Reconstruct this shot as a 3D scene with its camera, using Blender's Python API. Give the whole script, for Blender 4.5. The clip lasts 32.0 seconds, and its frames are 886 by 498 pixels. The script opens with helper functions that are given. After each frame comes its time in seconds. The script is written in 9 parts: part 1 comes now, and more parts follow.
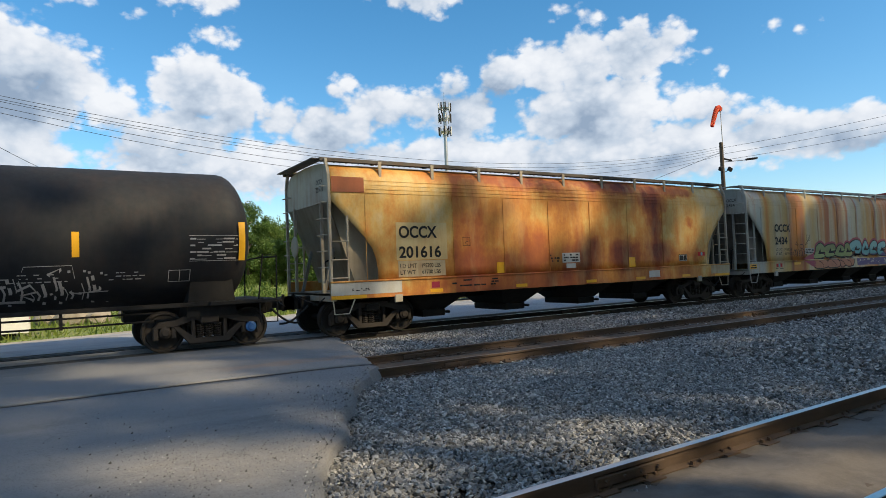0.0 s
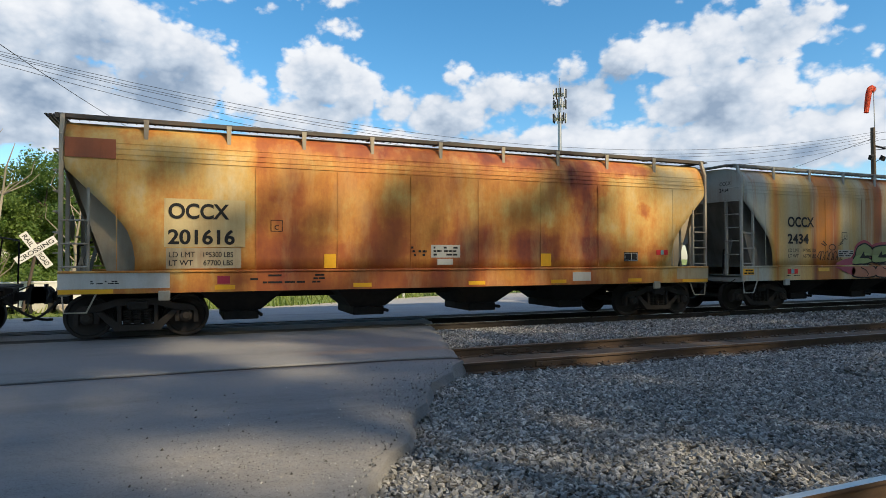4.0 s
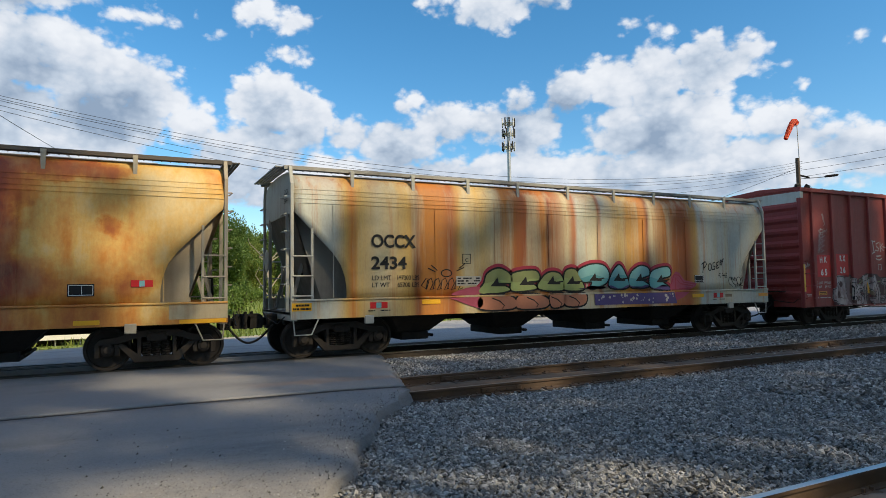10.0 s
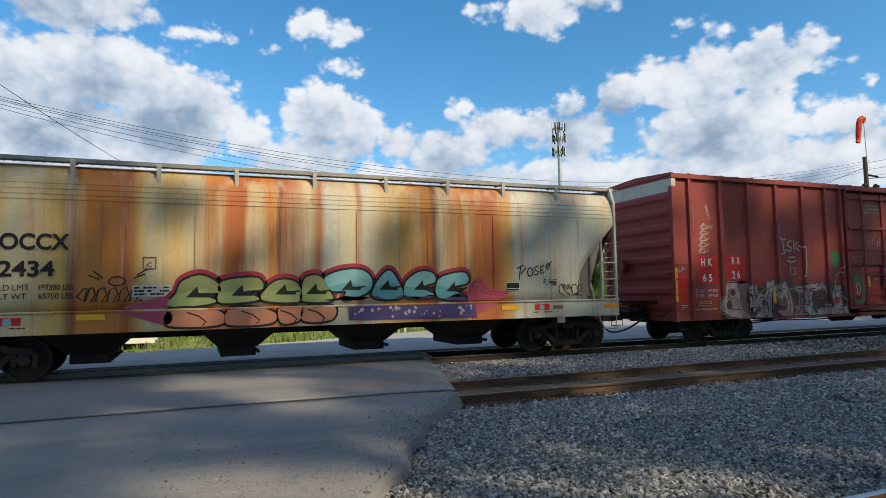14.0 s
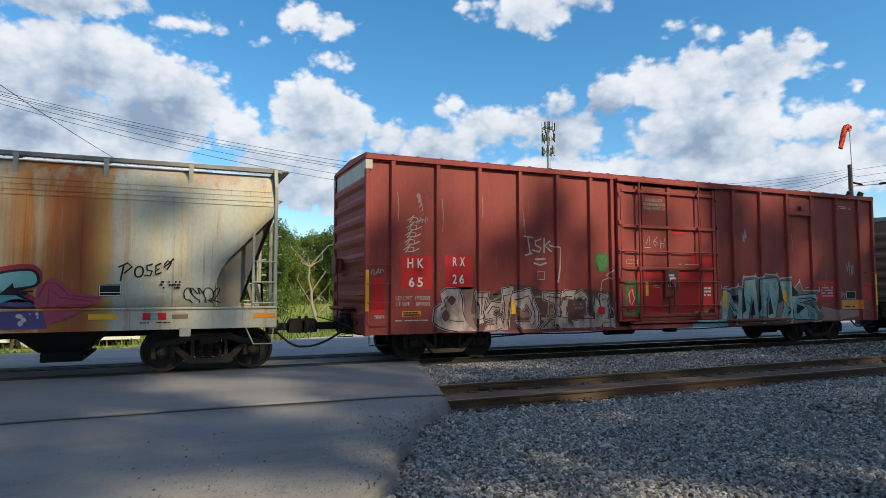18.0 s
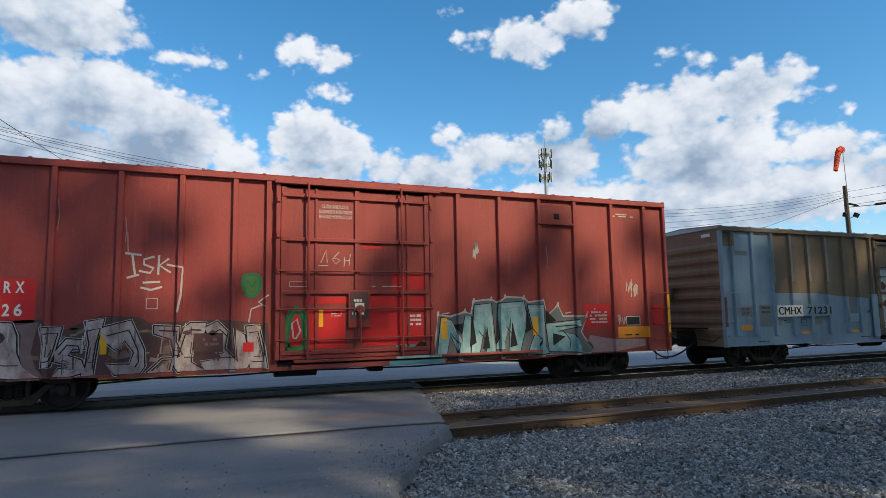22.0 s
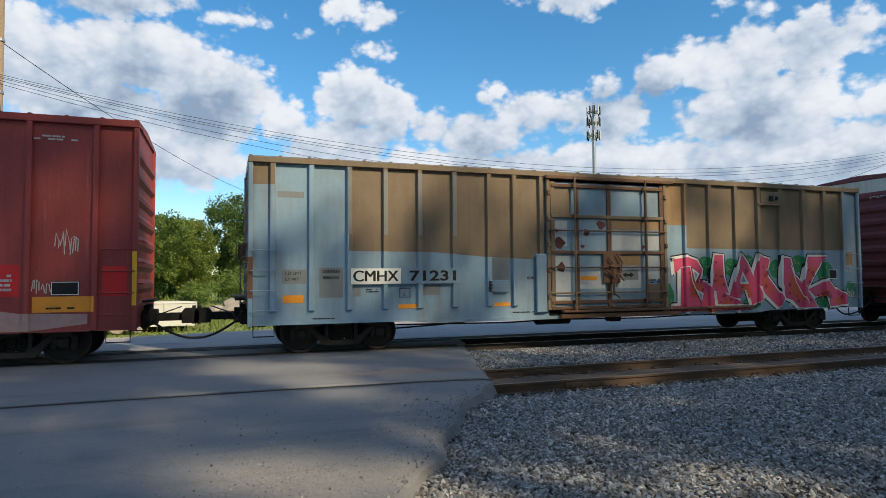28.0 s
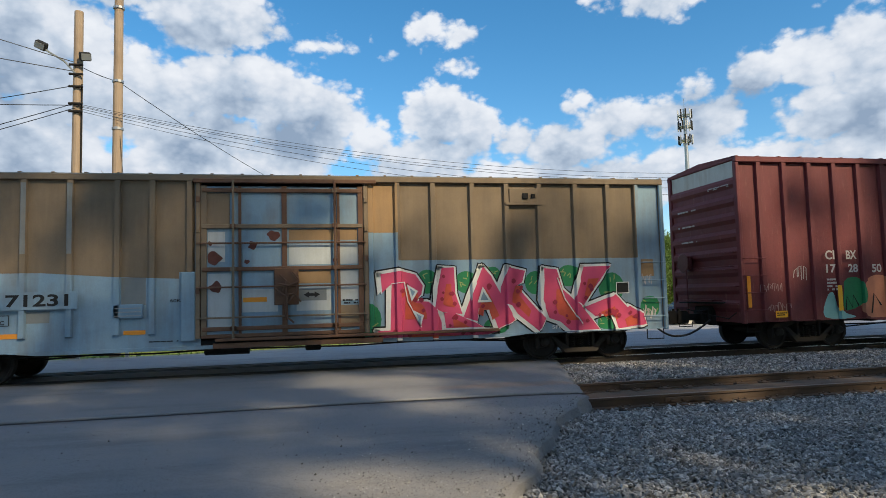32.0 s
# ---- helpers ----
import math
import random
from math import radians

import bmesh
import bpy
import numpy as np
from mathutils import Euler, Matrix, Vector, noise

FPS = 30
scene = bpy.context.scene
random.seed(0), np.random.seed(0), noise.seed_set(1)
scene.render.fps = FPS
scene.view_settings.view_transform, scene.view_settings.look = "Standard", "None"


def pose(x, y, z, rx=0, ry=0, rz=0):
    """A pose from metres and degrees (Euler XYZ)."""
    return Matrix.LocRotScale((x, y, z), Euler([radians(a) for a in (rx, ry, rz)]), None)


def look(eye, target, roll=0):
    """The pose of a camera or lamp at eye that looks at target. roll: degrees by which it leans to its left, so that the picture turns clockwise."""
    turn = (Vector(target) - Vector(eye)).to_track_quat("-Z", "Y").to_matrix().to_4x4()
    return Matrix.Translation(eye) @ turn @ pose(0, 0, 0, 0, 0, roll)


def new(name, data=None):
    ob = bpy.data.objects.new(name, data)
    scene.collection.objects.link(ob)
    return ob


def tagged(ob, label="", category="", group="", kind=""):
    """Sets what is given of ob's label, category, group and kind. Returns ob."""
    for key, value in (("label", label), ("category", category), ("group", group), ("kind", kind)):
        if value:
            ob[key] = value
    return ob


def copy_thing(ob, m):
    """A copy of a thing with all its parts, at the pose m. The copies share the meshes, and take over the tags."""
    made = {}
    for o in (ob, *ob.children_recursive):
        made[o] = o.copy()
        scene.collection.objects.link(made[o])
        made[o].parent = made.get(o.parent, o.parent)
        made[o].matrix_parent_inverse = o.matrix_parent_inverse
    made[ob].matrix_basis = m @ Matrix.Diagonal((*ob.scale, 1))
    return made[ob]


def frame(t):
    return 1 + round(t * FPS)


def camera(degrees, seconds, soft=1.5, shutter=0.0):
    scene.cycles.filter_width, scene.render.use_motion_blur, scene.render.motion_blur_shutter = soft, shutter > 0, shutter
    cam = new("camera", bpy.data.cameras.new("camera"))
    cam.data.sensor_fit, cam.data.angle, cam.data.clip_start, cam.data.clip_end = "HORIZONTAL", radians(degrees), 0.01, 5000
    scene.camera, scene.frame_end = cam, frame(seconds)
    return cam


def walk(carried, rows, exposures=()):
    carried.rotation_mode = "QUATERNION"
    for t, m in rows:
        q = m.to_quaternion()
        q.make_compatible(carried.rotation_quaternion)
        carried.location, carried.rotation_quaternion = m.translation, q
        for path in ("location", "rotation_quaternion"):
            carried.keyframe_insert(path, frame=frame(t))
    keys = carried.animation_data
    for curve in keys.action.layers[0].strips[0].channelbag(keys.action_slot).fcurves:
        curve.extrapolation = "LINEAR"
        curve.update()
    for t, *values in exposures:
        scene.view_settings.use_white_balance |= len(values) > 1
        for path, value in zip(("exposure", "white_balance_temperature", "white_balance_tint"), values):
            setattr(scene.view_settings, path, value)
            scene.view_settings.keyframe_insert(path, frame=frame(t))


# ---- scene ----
cam = camera(70.85, 32.0, soft=0.6)
PATH = [
    (0.0, pose(-0.528, 0.020, 1.599, 91.87, 2.23, -32.47)),
    (0.5, pose(-0.307, 0.091, 1.587, 93.41, 2.11, -24.92)),
    (1.0, pose(-0.177, 0.179, 1.589, 90.98, 0.10, -21.69)),
    (1.5, pose(-0.101, 0.425, 1.554, 89.68, -3.18, -21.38)),
    (2.0, pose(0.043, 0.463, 1.562, 91.33, -2.88, -18.63)),
    (2.5, pose(0.141, 0.472, 1.584, 89.12, -1.29, -18.42)),
    (3.0, pose(0.141, 0.517, 1.597, 90.05, -0.29, -20.59)),
    (3.5, pose(0.131, 0.526, 1.595, 90.88, 0.12, -22.78)),
    (5.5, pose(-0.054, 0.285, 1.710, 91.42, 0.08, -20.33)),
    (6.0, pose(-0.050, 0.260, 1.712, 92.74, 0.74, -23.13)),
    (6.5, pose(-0.072, 0.278, 1.693, 92.91, 0.77, -25.29)),
    (7.0, pose(-0.092, 0.265, 1.710, 93.21, 1.14, -23.13)),
    (7.5, pose(-0.112, 0.284, 1.715, 92.96, 1.18, -21.68)),
    (8.0, pose(-0.118, 0.305, 1.689, 91.02, 0.60, -21.24)),
    (8.5, pose(-0.115, 0.315, 1.691, 91.14, 0.44, -23.47)),
    (9.0, pose(-0.111, 0.322, 1.702, 92.15, -0.19, -24.43)),
    (9.5, pose(-0.007, 0.262, 1.692, 93.10, -0.29, -24.60)),
    (10.0, pose(0.084, 0.214, 1.660, 93.39, 0.87, -26.73)),
    (10.5, pose(0.093, 0.187, 1.640, 92.64, 1.04, -28.17)),
    (11.0, pose(0.091, 0.178, 1.628, 93.78, 1.58, -27.53)),
    (11.5, pose(0.097, 0.157, 1.617, 93.88, 0.88, -27.54)),
    (12.0, pose(0.108, 0.175, 1.617, 93.08, 1.72, -26.91)),
    (12.5, pose(0.093, 0.165, 1.615, 92.90, 2.37, -25.77)),
    (13.0, pose(0.087, 0.144, 1.622, 92.66, 2.40, -25.77)),
    (13.5, pose(0.079, 0.129, 1.609, 93.50, 1.55, -24.06)),
    (14.0, pose(0.081, 0.156, 1.616, 94.10, 1.02, -22.08)),
    (14.5, pose(0.078, 0.133, 1.638, 95.08, 1.41, -21.51)),
    (15.0, pose(0.079, 0.131, 1.625, 94.78, 2.07, -24.09)),
    (15.5, pose(0.105, 0.152, 1.626, 95.46, 1.01, -25.54)),
    (17.5, pose(0.025, 0.167, 1.752, 93.22, 0.82, -24.29)),
    (18.0, pose(0.031, 0.154, 1.751, 93.78, 0.09, -23.27)),
    (18.5, pose(0.019, 0.155, 1.757, 94.64, -0.27, -22.66)),
    (19.0, pose(0.027, 0.152, 1.729, 94.78, -0.95, -25.10)),
    (19.5, pose(0.005, 0.145, 1.739, 94.48, -1.17, -25.44)),
    (20.0, pose(0.019, 0.145, 1.727, 94.67, -0.77, -26.08)),
    (20.5, pose(0.017, 0.157, 1.721, 94.49, -0.54, -25.47)),
    (21.0, pose(0.021, 0.149, 1.733, 94.69, 0.37, -24.84)),
    (21.5, pose(0.025, 0.138, 1.737, 95.23, 1.13, -24.33)),
    (22.0, pose(0.014, 0.101, 1.733, 96.31, 1.01, -23.25)),
    (22.5, pose(0.042, 0.064, 1.712, 94.96, 1.59, -22.50)),
    (23.0, pose(0.031, 0.102, 1.749, 93.08, 1.68, -24.66)),
    (23.5, pose(0.019, 0.093, 1.748, 94.87, 1.66, -24.65)),
    (24.0, pose(0.006, 0.083, 1.737, 95.98, 1.30, -22.77)),
    (24.5, pose(0.013, 0.097, 1.732, 95.86, 1.19, -21.47)),
    (25.0, pose(0.022, 0.097, 1.720, 94.94, 1.29, -22.28)),
    (25.5, pose(0.024, 0.110, 1.718, 93.97, 1.29, -21.54)),
    (27.5, pose(0.021, 0.136, 1.705, 93.05, 0.36, -20.28)),
    (28.0, pose(0.020, 0.140, 1.700, 92.69, 0.46, -19.19)),
    (28.5, pose(-0.014, 0.150, 1.704, 93.23, 0.54, -19.45)),
    (29.0, pose(0.011, 0.131, 1.697, 94.48, 0.85, -17.22)),
    (29.5, pose(0.016, 0.128, 1.703, 93.52, 0.75, -15.64)),
    (30.0, pose(0.013, 0.129, 1.698, 93.01, 1.09, -15.66)),
    (30.5, pose(0.017, 0.137, 1.703, 93.01, 1.19, -15.83)),
    (31.0, pose(0.008, 0.120, 1.691, 93.70, 1.41, -15.83)),
    (31.5, pose(-0.044, 0.130, 1.688, 93.00, 0.42, -16.14)),
    (32.0, pose(-0.026, 0.095, 1.695, 94.10, 1.48, -11.12)),
]
walk(cam, PATH, [(0.0, 0.0, 6150, 10), (4.0, 0.0, 6150, 10), (6.0, -0.06, 6100, 10), (26.0, -0.05, 6050, 10), (30.0, -0.12, 6050, 10), (32.0, -0.08, 6050, 10)])

# how far the train has rolled along -x at each time
ROLL = [
    (0.0, -0.000), (0.5, -0.893), (1.0, -1.790), (1.5, -2.693), (2.0, -3.607), (2.5, -4.535),
    (3.0, -5.481), (3.5, -6.448), (5.5, -10.399), (6.0, -11.405), (6.5, -12.442), (7.0, -13.430),
    (7.5, -14.416), (8.0, -15.405), (8.5, -16.409), (9.0, -17.428), (9.5, -18.432), (10.0, -19.437),
    (10.5, -20.451), (11.0, -21.482), (11.5, -22.546), (12.0, -23.646), (12.5, -24.730), (13.0, -25.798),
    (13.5, -26.868), (14.0, -27.941), (14.5, -29.004), (15.0, -30.075), (15.5, -31.171), (17.5, -35.677),
    (18.0, -36.801), (18.5, -37.942), (19.0, -39.081), (19.5, -40.244), (20.0, -41.413), (20.5, -42.583),
    (21.0, -43.753), (21.5, -44.939), (22.0, -46.139), (22.5, -47.359), (23.0, -48.625), (23.5, -49.885),
    (24.0, -51.126), (24.5, -52.355), (25.0, -53.585), (25.5, -54.820), (27.5, -59.816), (28.0, -61.091),
    (28.5, -62.406), (29.0, -63.688), (29.5, -64.961), (30.0, -66.246), (30.5, -67.536), (31.0, -68.842),
    (31.5, -70.142), (32.0, -71.438),
]

# ---- world and sun ----
SUN_DIR = Vector((0.50, -0.80, 0.72)).normalized()
# clouds as (azimuth east of +y, elevation, half width, half height) in degrees
BANK_WEST = (
    (-9.1, 23.9, 5.9, 3.3), (-6.0, 18.0, 7.5, 3.2), (0.4, 22.0, 2.8, 0.7), (-1.2, 15.6, 5.5, 4.0), (4.8, 14.0, 2.4, 1.9), (-10.5, 13.6, 6.3, 3.0),
    (-17.0, 17.0, 8.0, 4.0), (-24.0, 20.0, 8.0, 5.0), (-13.0, 10.7, 7.4, 2.1), (-26.0, 12.0, 9.0, 4.5), (-4.4, 10.8, 6.0, 2.8), (-18.0, 26.0, 7.0, 3.0),
)
PUFF = ((11.3, 16.0, 3.9, 3.2), (14.3, 14.9, 2.6, 2.7), (10.0, 12.2, 5.0, 2.4), (18.5, 14.0, 2.3, 1.4))
BAND = ((23.6, 16.5, 1.3, 0.9), (27.0, 14.9, 3.4, 1.8), (30.7, 14.9, 3.2, 1.8), (34.2, 16.6, 1.4, 1.1), (34.8, 14.0, 3.2, 2.4), (23.0, 13.0, 5.0, 2.0), (20.0, 9.5, 16.0, 2.2), (32.0, 10.0, 10.0, 2.2))
BANK_EAST = (
    (38.8, 17.2, 2.6, 2.1), (42.5, 17.6, 2.9, 2.4), (46.2, 17.8, 3.1, 2.6), (50.3, 17.9, 3.0, 2.4), (53.0, 18.5, 2.2, 1.6), (54.8, 17.1, 1.4, 0.6), (51.3, 20.2, 0.6, 0.9),
    (55.2, 13.1, 3.2, 1.6), (58.1, 11.3, 2.6, 1.2), (46.9, 13.6, 6.6, 3.0), (61.0, 10.6, 3.4, 1.2), (50.0, 9.5, 12.0, 2.4), (66.0, 9.6, 8.0, 1.4),
)
LOOSE = (
    (31.6, 24.6, 4.3, 1.9), (36.4, 25.7, 3.6, 1.9), (27.0, 25.1, 2.2, 0.7), (9.9, 23.6, 2.1, 1.3), (13.5, 23.1, 2.3, 1.1), (13.4, 20.1, 1.8, 0.6),
    (43.7, 22.2, 1.4, 0.4), (46.2, 21.2, 1.0, 0.4), (24.4, 27.2, 0.7, 0.4), (61.5, 18.0, 0.9, 0.45), (63.5, 17.6, 0.6, 0.35), (57.5, 15.2, 0.5, 0.5), (7.0, 21.4, 1.0, 0.5),
)
CLOUDS = BANK_WEST + PUFF + BAND + BANK_EAST + LOOSE


def make_world():
    w = bpy.data.worlds.new("sky")
    scene.world = w
    w.use_nodes = True
    nt = w.node_tree
    nt.nodes.clear()
    N, L = nt.nodes.new, nt.links.new

    def m(op, a, b=None, c=None):
        n = N("ShaderNodeMath")
        n.operation = op
        for i, v in enumerate((a, b, c)):
            if v is None:
                continue
            if isinstance(v, (int, float)):
                n.inputs[i].default_value = v
            else:
                L(v, n.inputs[i])
        return n.outputs[0]

    out, bg, bgc, mix = N("ShaderNodeOutputWorld"), N("ShaderNodeBackground"), N("ShaderNodeBackground"), N("ShaderNodeMixShader")
    sky = N("ShaderNodeTexSky")
    sky.sky_type, sky.sun_disc = "NISHITA", False
    sky.sun_elevation = math.asin(SUN_DIR.z)
    sky.sun_rotation = math.atan2(SUN_DIR.x, SUN_DIR.y)
    sky.ozone_density, sky.air_density, sky.dust_density = 2.0, 1.0, 0.5
    bg.inputs["Strength"].default_value = 0.168
    hsv = N("ShaderNodeHueSaturation")
    hsv.inputs["Saturation"].default_value = 1.3
    hsv.inputs["Hue"].default_value = 0.489
    L(sky.outputs[0], hsv.inputs["Color"])
    L(hsv.outputs[0], bg.inputs["Color"])
    tc, sep = N("ShaderNodeTexCoord"), N("ShaderNodeSeparateXYZ")
    L(tc.outputs["Generated"], sep.inputs[0])
    az = m("MULTIPLY", m("ARCTAN2", sep.outputs[0], sep.outputs[1]), 57.2958)
    el = m("MULTIPLY", m("ARCSINE", sep.outputs[2]), 57.2958)
    comb = N("ShaderNodeCombineXYZ")
    L(az, comb.inputs[0])
    L(m("MULTIPLY", el, 1.35), comb.inputs[1])

    def noise_of(scale, detail, rough, off=0.0):
        mp = N("ShaderNodeMapping")
        mp.inputs["Location"].default_value = (off, off * 0.7, off * 0.3)
        L(comb.outputs[0], mp.inputs[0])
        n = N("ShaderNodeTexNoise")
        n.inputs["Scale"].default_value, n.inputs["Detail"].default_value, n.inputs["Roughness"].default_value = scale, detail, rough
        L(mp.outputs[0], n.inputs[0])
        return n.outputs[0]

    def lumps_of(scale, off):
        """Rounded billows, one to each cell."""
        mp = N("ShaderNodeMapping")
        mp.inputs["Location"].default_value = (off, off * 0.7, off * 0.3)
        L(comb.outputs[0], mp.inputs[0])
        wob = N("ShaderNodeTexNoise")
        wob.inputs["Scale"].default_value, wob.inputs["Detail"].default_value = scale * 1.6, 3
        L(mp.outputs[0], wob.inputs[0])
        add = N("ShaderNodeVectorMath")
        add.operation = "MULTIPLY_ADD"
        L(wob.outputs["Color"], add.inputs[0])
        add.inputs[1].default_value = (0.8 / scale, 0.8 / scale, 0.0)
        L(mp.outputs[0], add.inputs[2])
        v = N("ShaderNodeTexVoronoi")
        v.feature = "SMOOTH_F1"
        v.inputs["Scale"].default_value, v.inputs["Smoothness"].default_value = scale, 0.25
        L(add.outputs[0], v.inputs[0])
        return v.outputs["Distance"]

    big, fine = noise_of(0.22, 8, 0.55), noise_of(0.9, 8, 0.58, 11)
    waz = m("ADD", az, m("MULTIPLY_ADD", noise_of(0.30, 4, 0.55, 41), 3.0, -1.5))
    wel = m("ADD", el, m("MULTIPLY_ADD", noise_of(0.34, 4, 0.55, 57), 2.0, -1.0))

    def field(daz, delv):
        """How deep, in degrees, a direction lies in the nearest heap of cloud."""
        a, e = m("ADD", waz, daz), m("ADD", wel, delv)
        best = None
        for ca, ce, wa, we in CLOUDS:
            u, v = m("MULTIPLY_ADD", a, 1 / wa, -ca / wa), m("MULTIPLY_ADD", e, 1 / we, -ce / we)
            d = m("MULTIPLY_ADD", m("SQRT", m("ADD", m("MULTIPLY", u, u), m("MULTIPLY", v, v))), -min(wa, we), min(wa, we))
            best = d if best is None else m("SMOOTH_MAX", best, d, 0.25)
        return best

    f0, above = field(0.0, 0.0), field(0.5, 1.5)
    billow = m("ADD", m("MULTIPLY_ADD", lumps_of(0.5, 3.0), -1.2, 0.62), m("MULTIPLY_ADD", lumps_of(1.5, 9.0), -0.5, 0.24))
    rough = m("ADD", m("MULTIPLY_ADD", big, 1.2, -0.6), m("MULTIPLY_ADD", fine, 0.8, -0.40))
    dens = m("ADD", m("ADD", billow, rough), m("MINIMUM", f0, 1.1))
    # a thin white veil thickens towards the horizon
    veil = m("MINIMUM", m("MAXIMUM", m("MULTIPLY_ADD", el, -0.16, 2.3), 0.0), 1.6)
    dens = m("ADD", dens, m("MULTIPLY", veil, m("MULTIPLY_ADD", noise_of(0.16, 6, 0.6, 77), 1.8, -0.4)))
    far = m("MULTIPLY_ADD", noise_of(0.05, 6, 0.6, 31), 5.0, -2.48)
    ahead = m("MULTIPLY", m("GREATER_THAN", sep.outputs[1], -0.05), m("LESS_THAN", sep.outputs[2], 0.60))
    alln = m("ADD", m("MULTIPLY", dens, ahead), m("MULTIPLY", far, m("SUBTRACT", 1.0, ahead)))
    rng = N("ShaderNodeMapRange")
    rng.interpolation_type = "SMOOTHSTEP"
    rng.inputs[1].default_value, rng.inputs[2].default_value = -0.20, 0.65
    L(alln, rng.inputs[0])
    # the heaps are white where the sun meets their tops and grey-blue towards the base
    depth = m("MULTIPLY", m("MINIMUM", m("MAXIMUM", above, -0.8), 2.6), -0.23)
    lit = m("ADD", m("ADD", depth, 0.60), m("MULTIPLY", billow, 0.42))
    lit = m("ADD", lit, m("MULTIPLY_ADD", noise_of(0.10, 5, 0.5, 5), 1.9, -0.95))
    lit = m("ADD", lit, m("MULTIPLY_ADD", noise_of(0.26, 3, 0.45, 91), 1.2, -0.60))
    lit = m("ADD", lit, m("MULTIPLY_ADD", fine, 0.38, -0.19))
    lit = m("MULTIPLY_ADD", lit, 0.74, 0.20)
    ramp = N("ShaderNodeValToRGB")
    ramp.color_ramp.elements[0].position, ramp.color_ramp.elements[0].color = 0.0, (0.34, 0.43, 0.55, 1)
    ramp.color_ramp.elements[1].position, ramp.color_ramp.elements[1].color = 0.90, (1.0, 0.995, 0.985, 1)
    half = ramp.color_ramp.elements.new(0.36)
    half.color = (0.63, 0.70, 0.78, 1)
    bright = ramp.color_ramp.elements.new(0.62)
    bright.color = (0.86, 0.88, 0.905, 1)
    L(lit, ramp.inputs[0])
    L(ramp.outputs[0], bgc.inputs["Color"])
    bgc.inputs["Strength"].default_value = 0.93
    L(rng.outputs[0], mix.inputs[0])
    L(bg.outputs[0], mix.inputs[1])
    L(bgc.outputs[0], mix.inputs[2])
    L(mix.outputs[0], out.inputs["Surface"])


make_world()
sun = new("sun", bpy.data.lights.new("sun", "SUN"))
sun.data.energy, sun.data.angle, sun.data.color = 5.3, radians(1.6), (1.0, 0.80, 0.49)
sun.matrix_world = look(SUN_DIR * 80, (0, 0, 0))
scene.view_settings.exposure = 0.0

# ---- materials ----


class Nodes:
    """Short hand for a node tree that ends in a Principled BSDF."""

    def __init__(self, name, rough=0.7, metal=0.0):
        self.mat = bpy.data.materials.new(name)
        self.mat.use_nodes = True
        self.nt = self.mat.node_tree
        self.bsdf = self.nt.nodes["Principled BSDF"]
        self.bsdf.inputs["Roughness"].default_value, self.bsdf.inputs["Metallic"].default_value = rough, metal
        self.tc = self.nt.nodes.new("ShaderNodeTexCoord").outputs["Object"]

    def n(self, kind):
        return self.nt.nodes.new(kind)

    def link(self, a, b):
        self.nt.links.new(a, b)

    def put(self, v, socket):
        if isinstance(v, (int, float)):
            socket.default_value = v
        elif isinstance(v, tuple):
            socket.default_value = (*v[:3], 1)
        else:
            self.link(v, socket)

    def math(self, op, a, b=None, c=None, clamp=False):
        n = self.n("ShaderNodeMath")
        n.operation, n.use_clamp = op, clamp
        for i, v in enumerate((a, b, c)):
            if v is not None:
                self.put(v, n.inputs[i])
        return n.outputs[0]

    def noise(self, scale, detail=4, rough=0.6, stretch=(1, 1, 1), off=0.0):
        mp = self.n("ShaderNodeMapping")
        mp.inputs["Scale"].default_value = stretch
        mp.inputs["Location"].default_value = (off, off * 1.3, off * 0.6)
        self.link(self.tc, mp.inputs[0])
        n = self.n("ShaderNodeTexNoise")
        n.inputs["Scale"].default_value, n.inputs["Detail"].default_value, n.inputs["Roughness"].default_value = scale, detail, rough
        self.link(mp.outputs[0], n.inputs[0])
        return n.outputs[0]

    def voronoi(self, scale, feature="F1", out="Distance", rnd=1.0):
        n = self.n("ShaderNodeTexVoronoi")
        n.feature = feature
        n.inputs["Scale"].default_value, n.inputs["Randomness"].default_value = scale, rnd
        self.link(self.tc, n.inputs[0])
        return n.outputs[out]

    def ramp(self, fac, stops):
        n = self.n("ShaderNodeValToRGB")
        e = n.color_ramp.elements
        while len(e) < len(stops):
            e.new(0.5)
        for el, (p, c) in zip(e, stops):
            el.position, el.color = p, ((*c[:3], 1) if isinstance(c, tuple) else (c, c, c, 1))
        self.put(fac, n.inputs[0])
        return n.outputs[0]

    def mix(self, fac, a, b, kind="MIX"):
        n = self.n("ShaderNodeMix")
        n.data_type, n.blend_type = "RGBA", kind
        self.put(fac, n.inputs[0])
        self.put(a, n.inputs[6])
        self.put(b, n.inputs[7])
        return n.outputs[2]

    def axis(self, i):
        n = self.n("ShaderNodeSeparateXYZ")
        self.link(self.tc, n.inputs[0])
        return n.outputs[i]

    def rand(self):
        return self.n("ShaderNodeObjectInfo").outputs["Random"]

    def island(self):
        return self.n("ShaderNodeNewGeometry").outputs["Random Per Island"]

    def done(self, color, rough=None, bump=None, strength=0.3, dist=0.01):
        self.put(color, self.bsdf.inputs["Base Color"])
        if rough is not None:
            self.put(rough, self.bsdf.inputs["Roughness"])
        if bump is not None:
            b = self.n("ShaderNodeBump")
            b.inputs["Strength"].default_value, b.inputs["Distance"].default_value = strength, dist
            self.link(bump, b.inputs["Height"])
            self.link(b.outputs[0], self.bsdf.inputs["Normal"])
        return self.mat


def scaled(c, k):
    return tuple(min(1.0, v * k) for v in c)


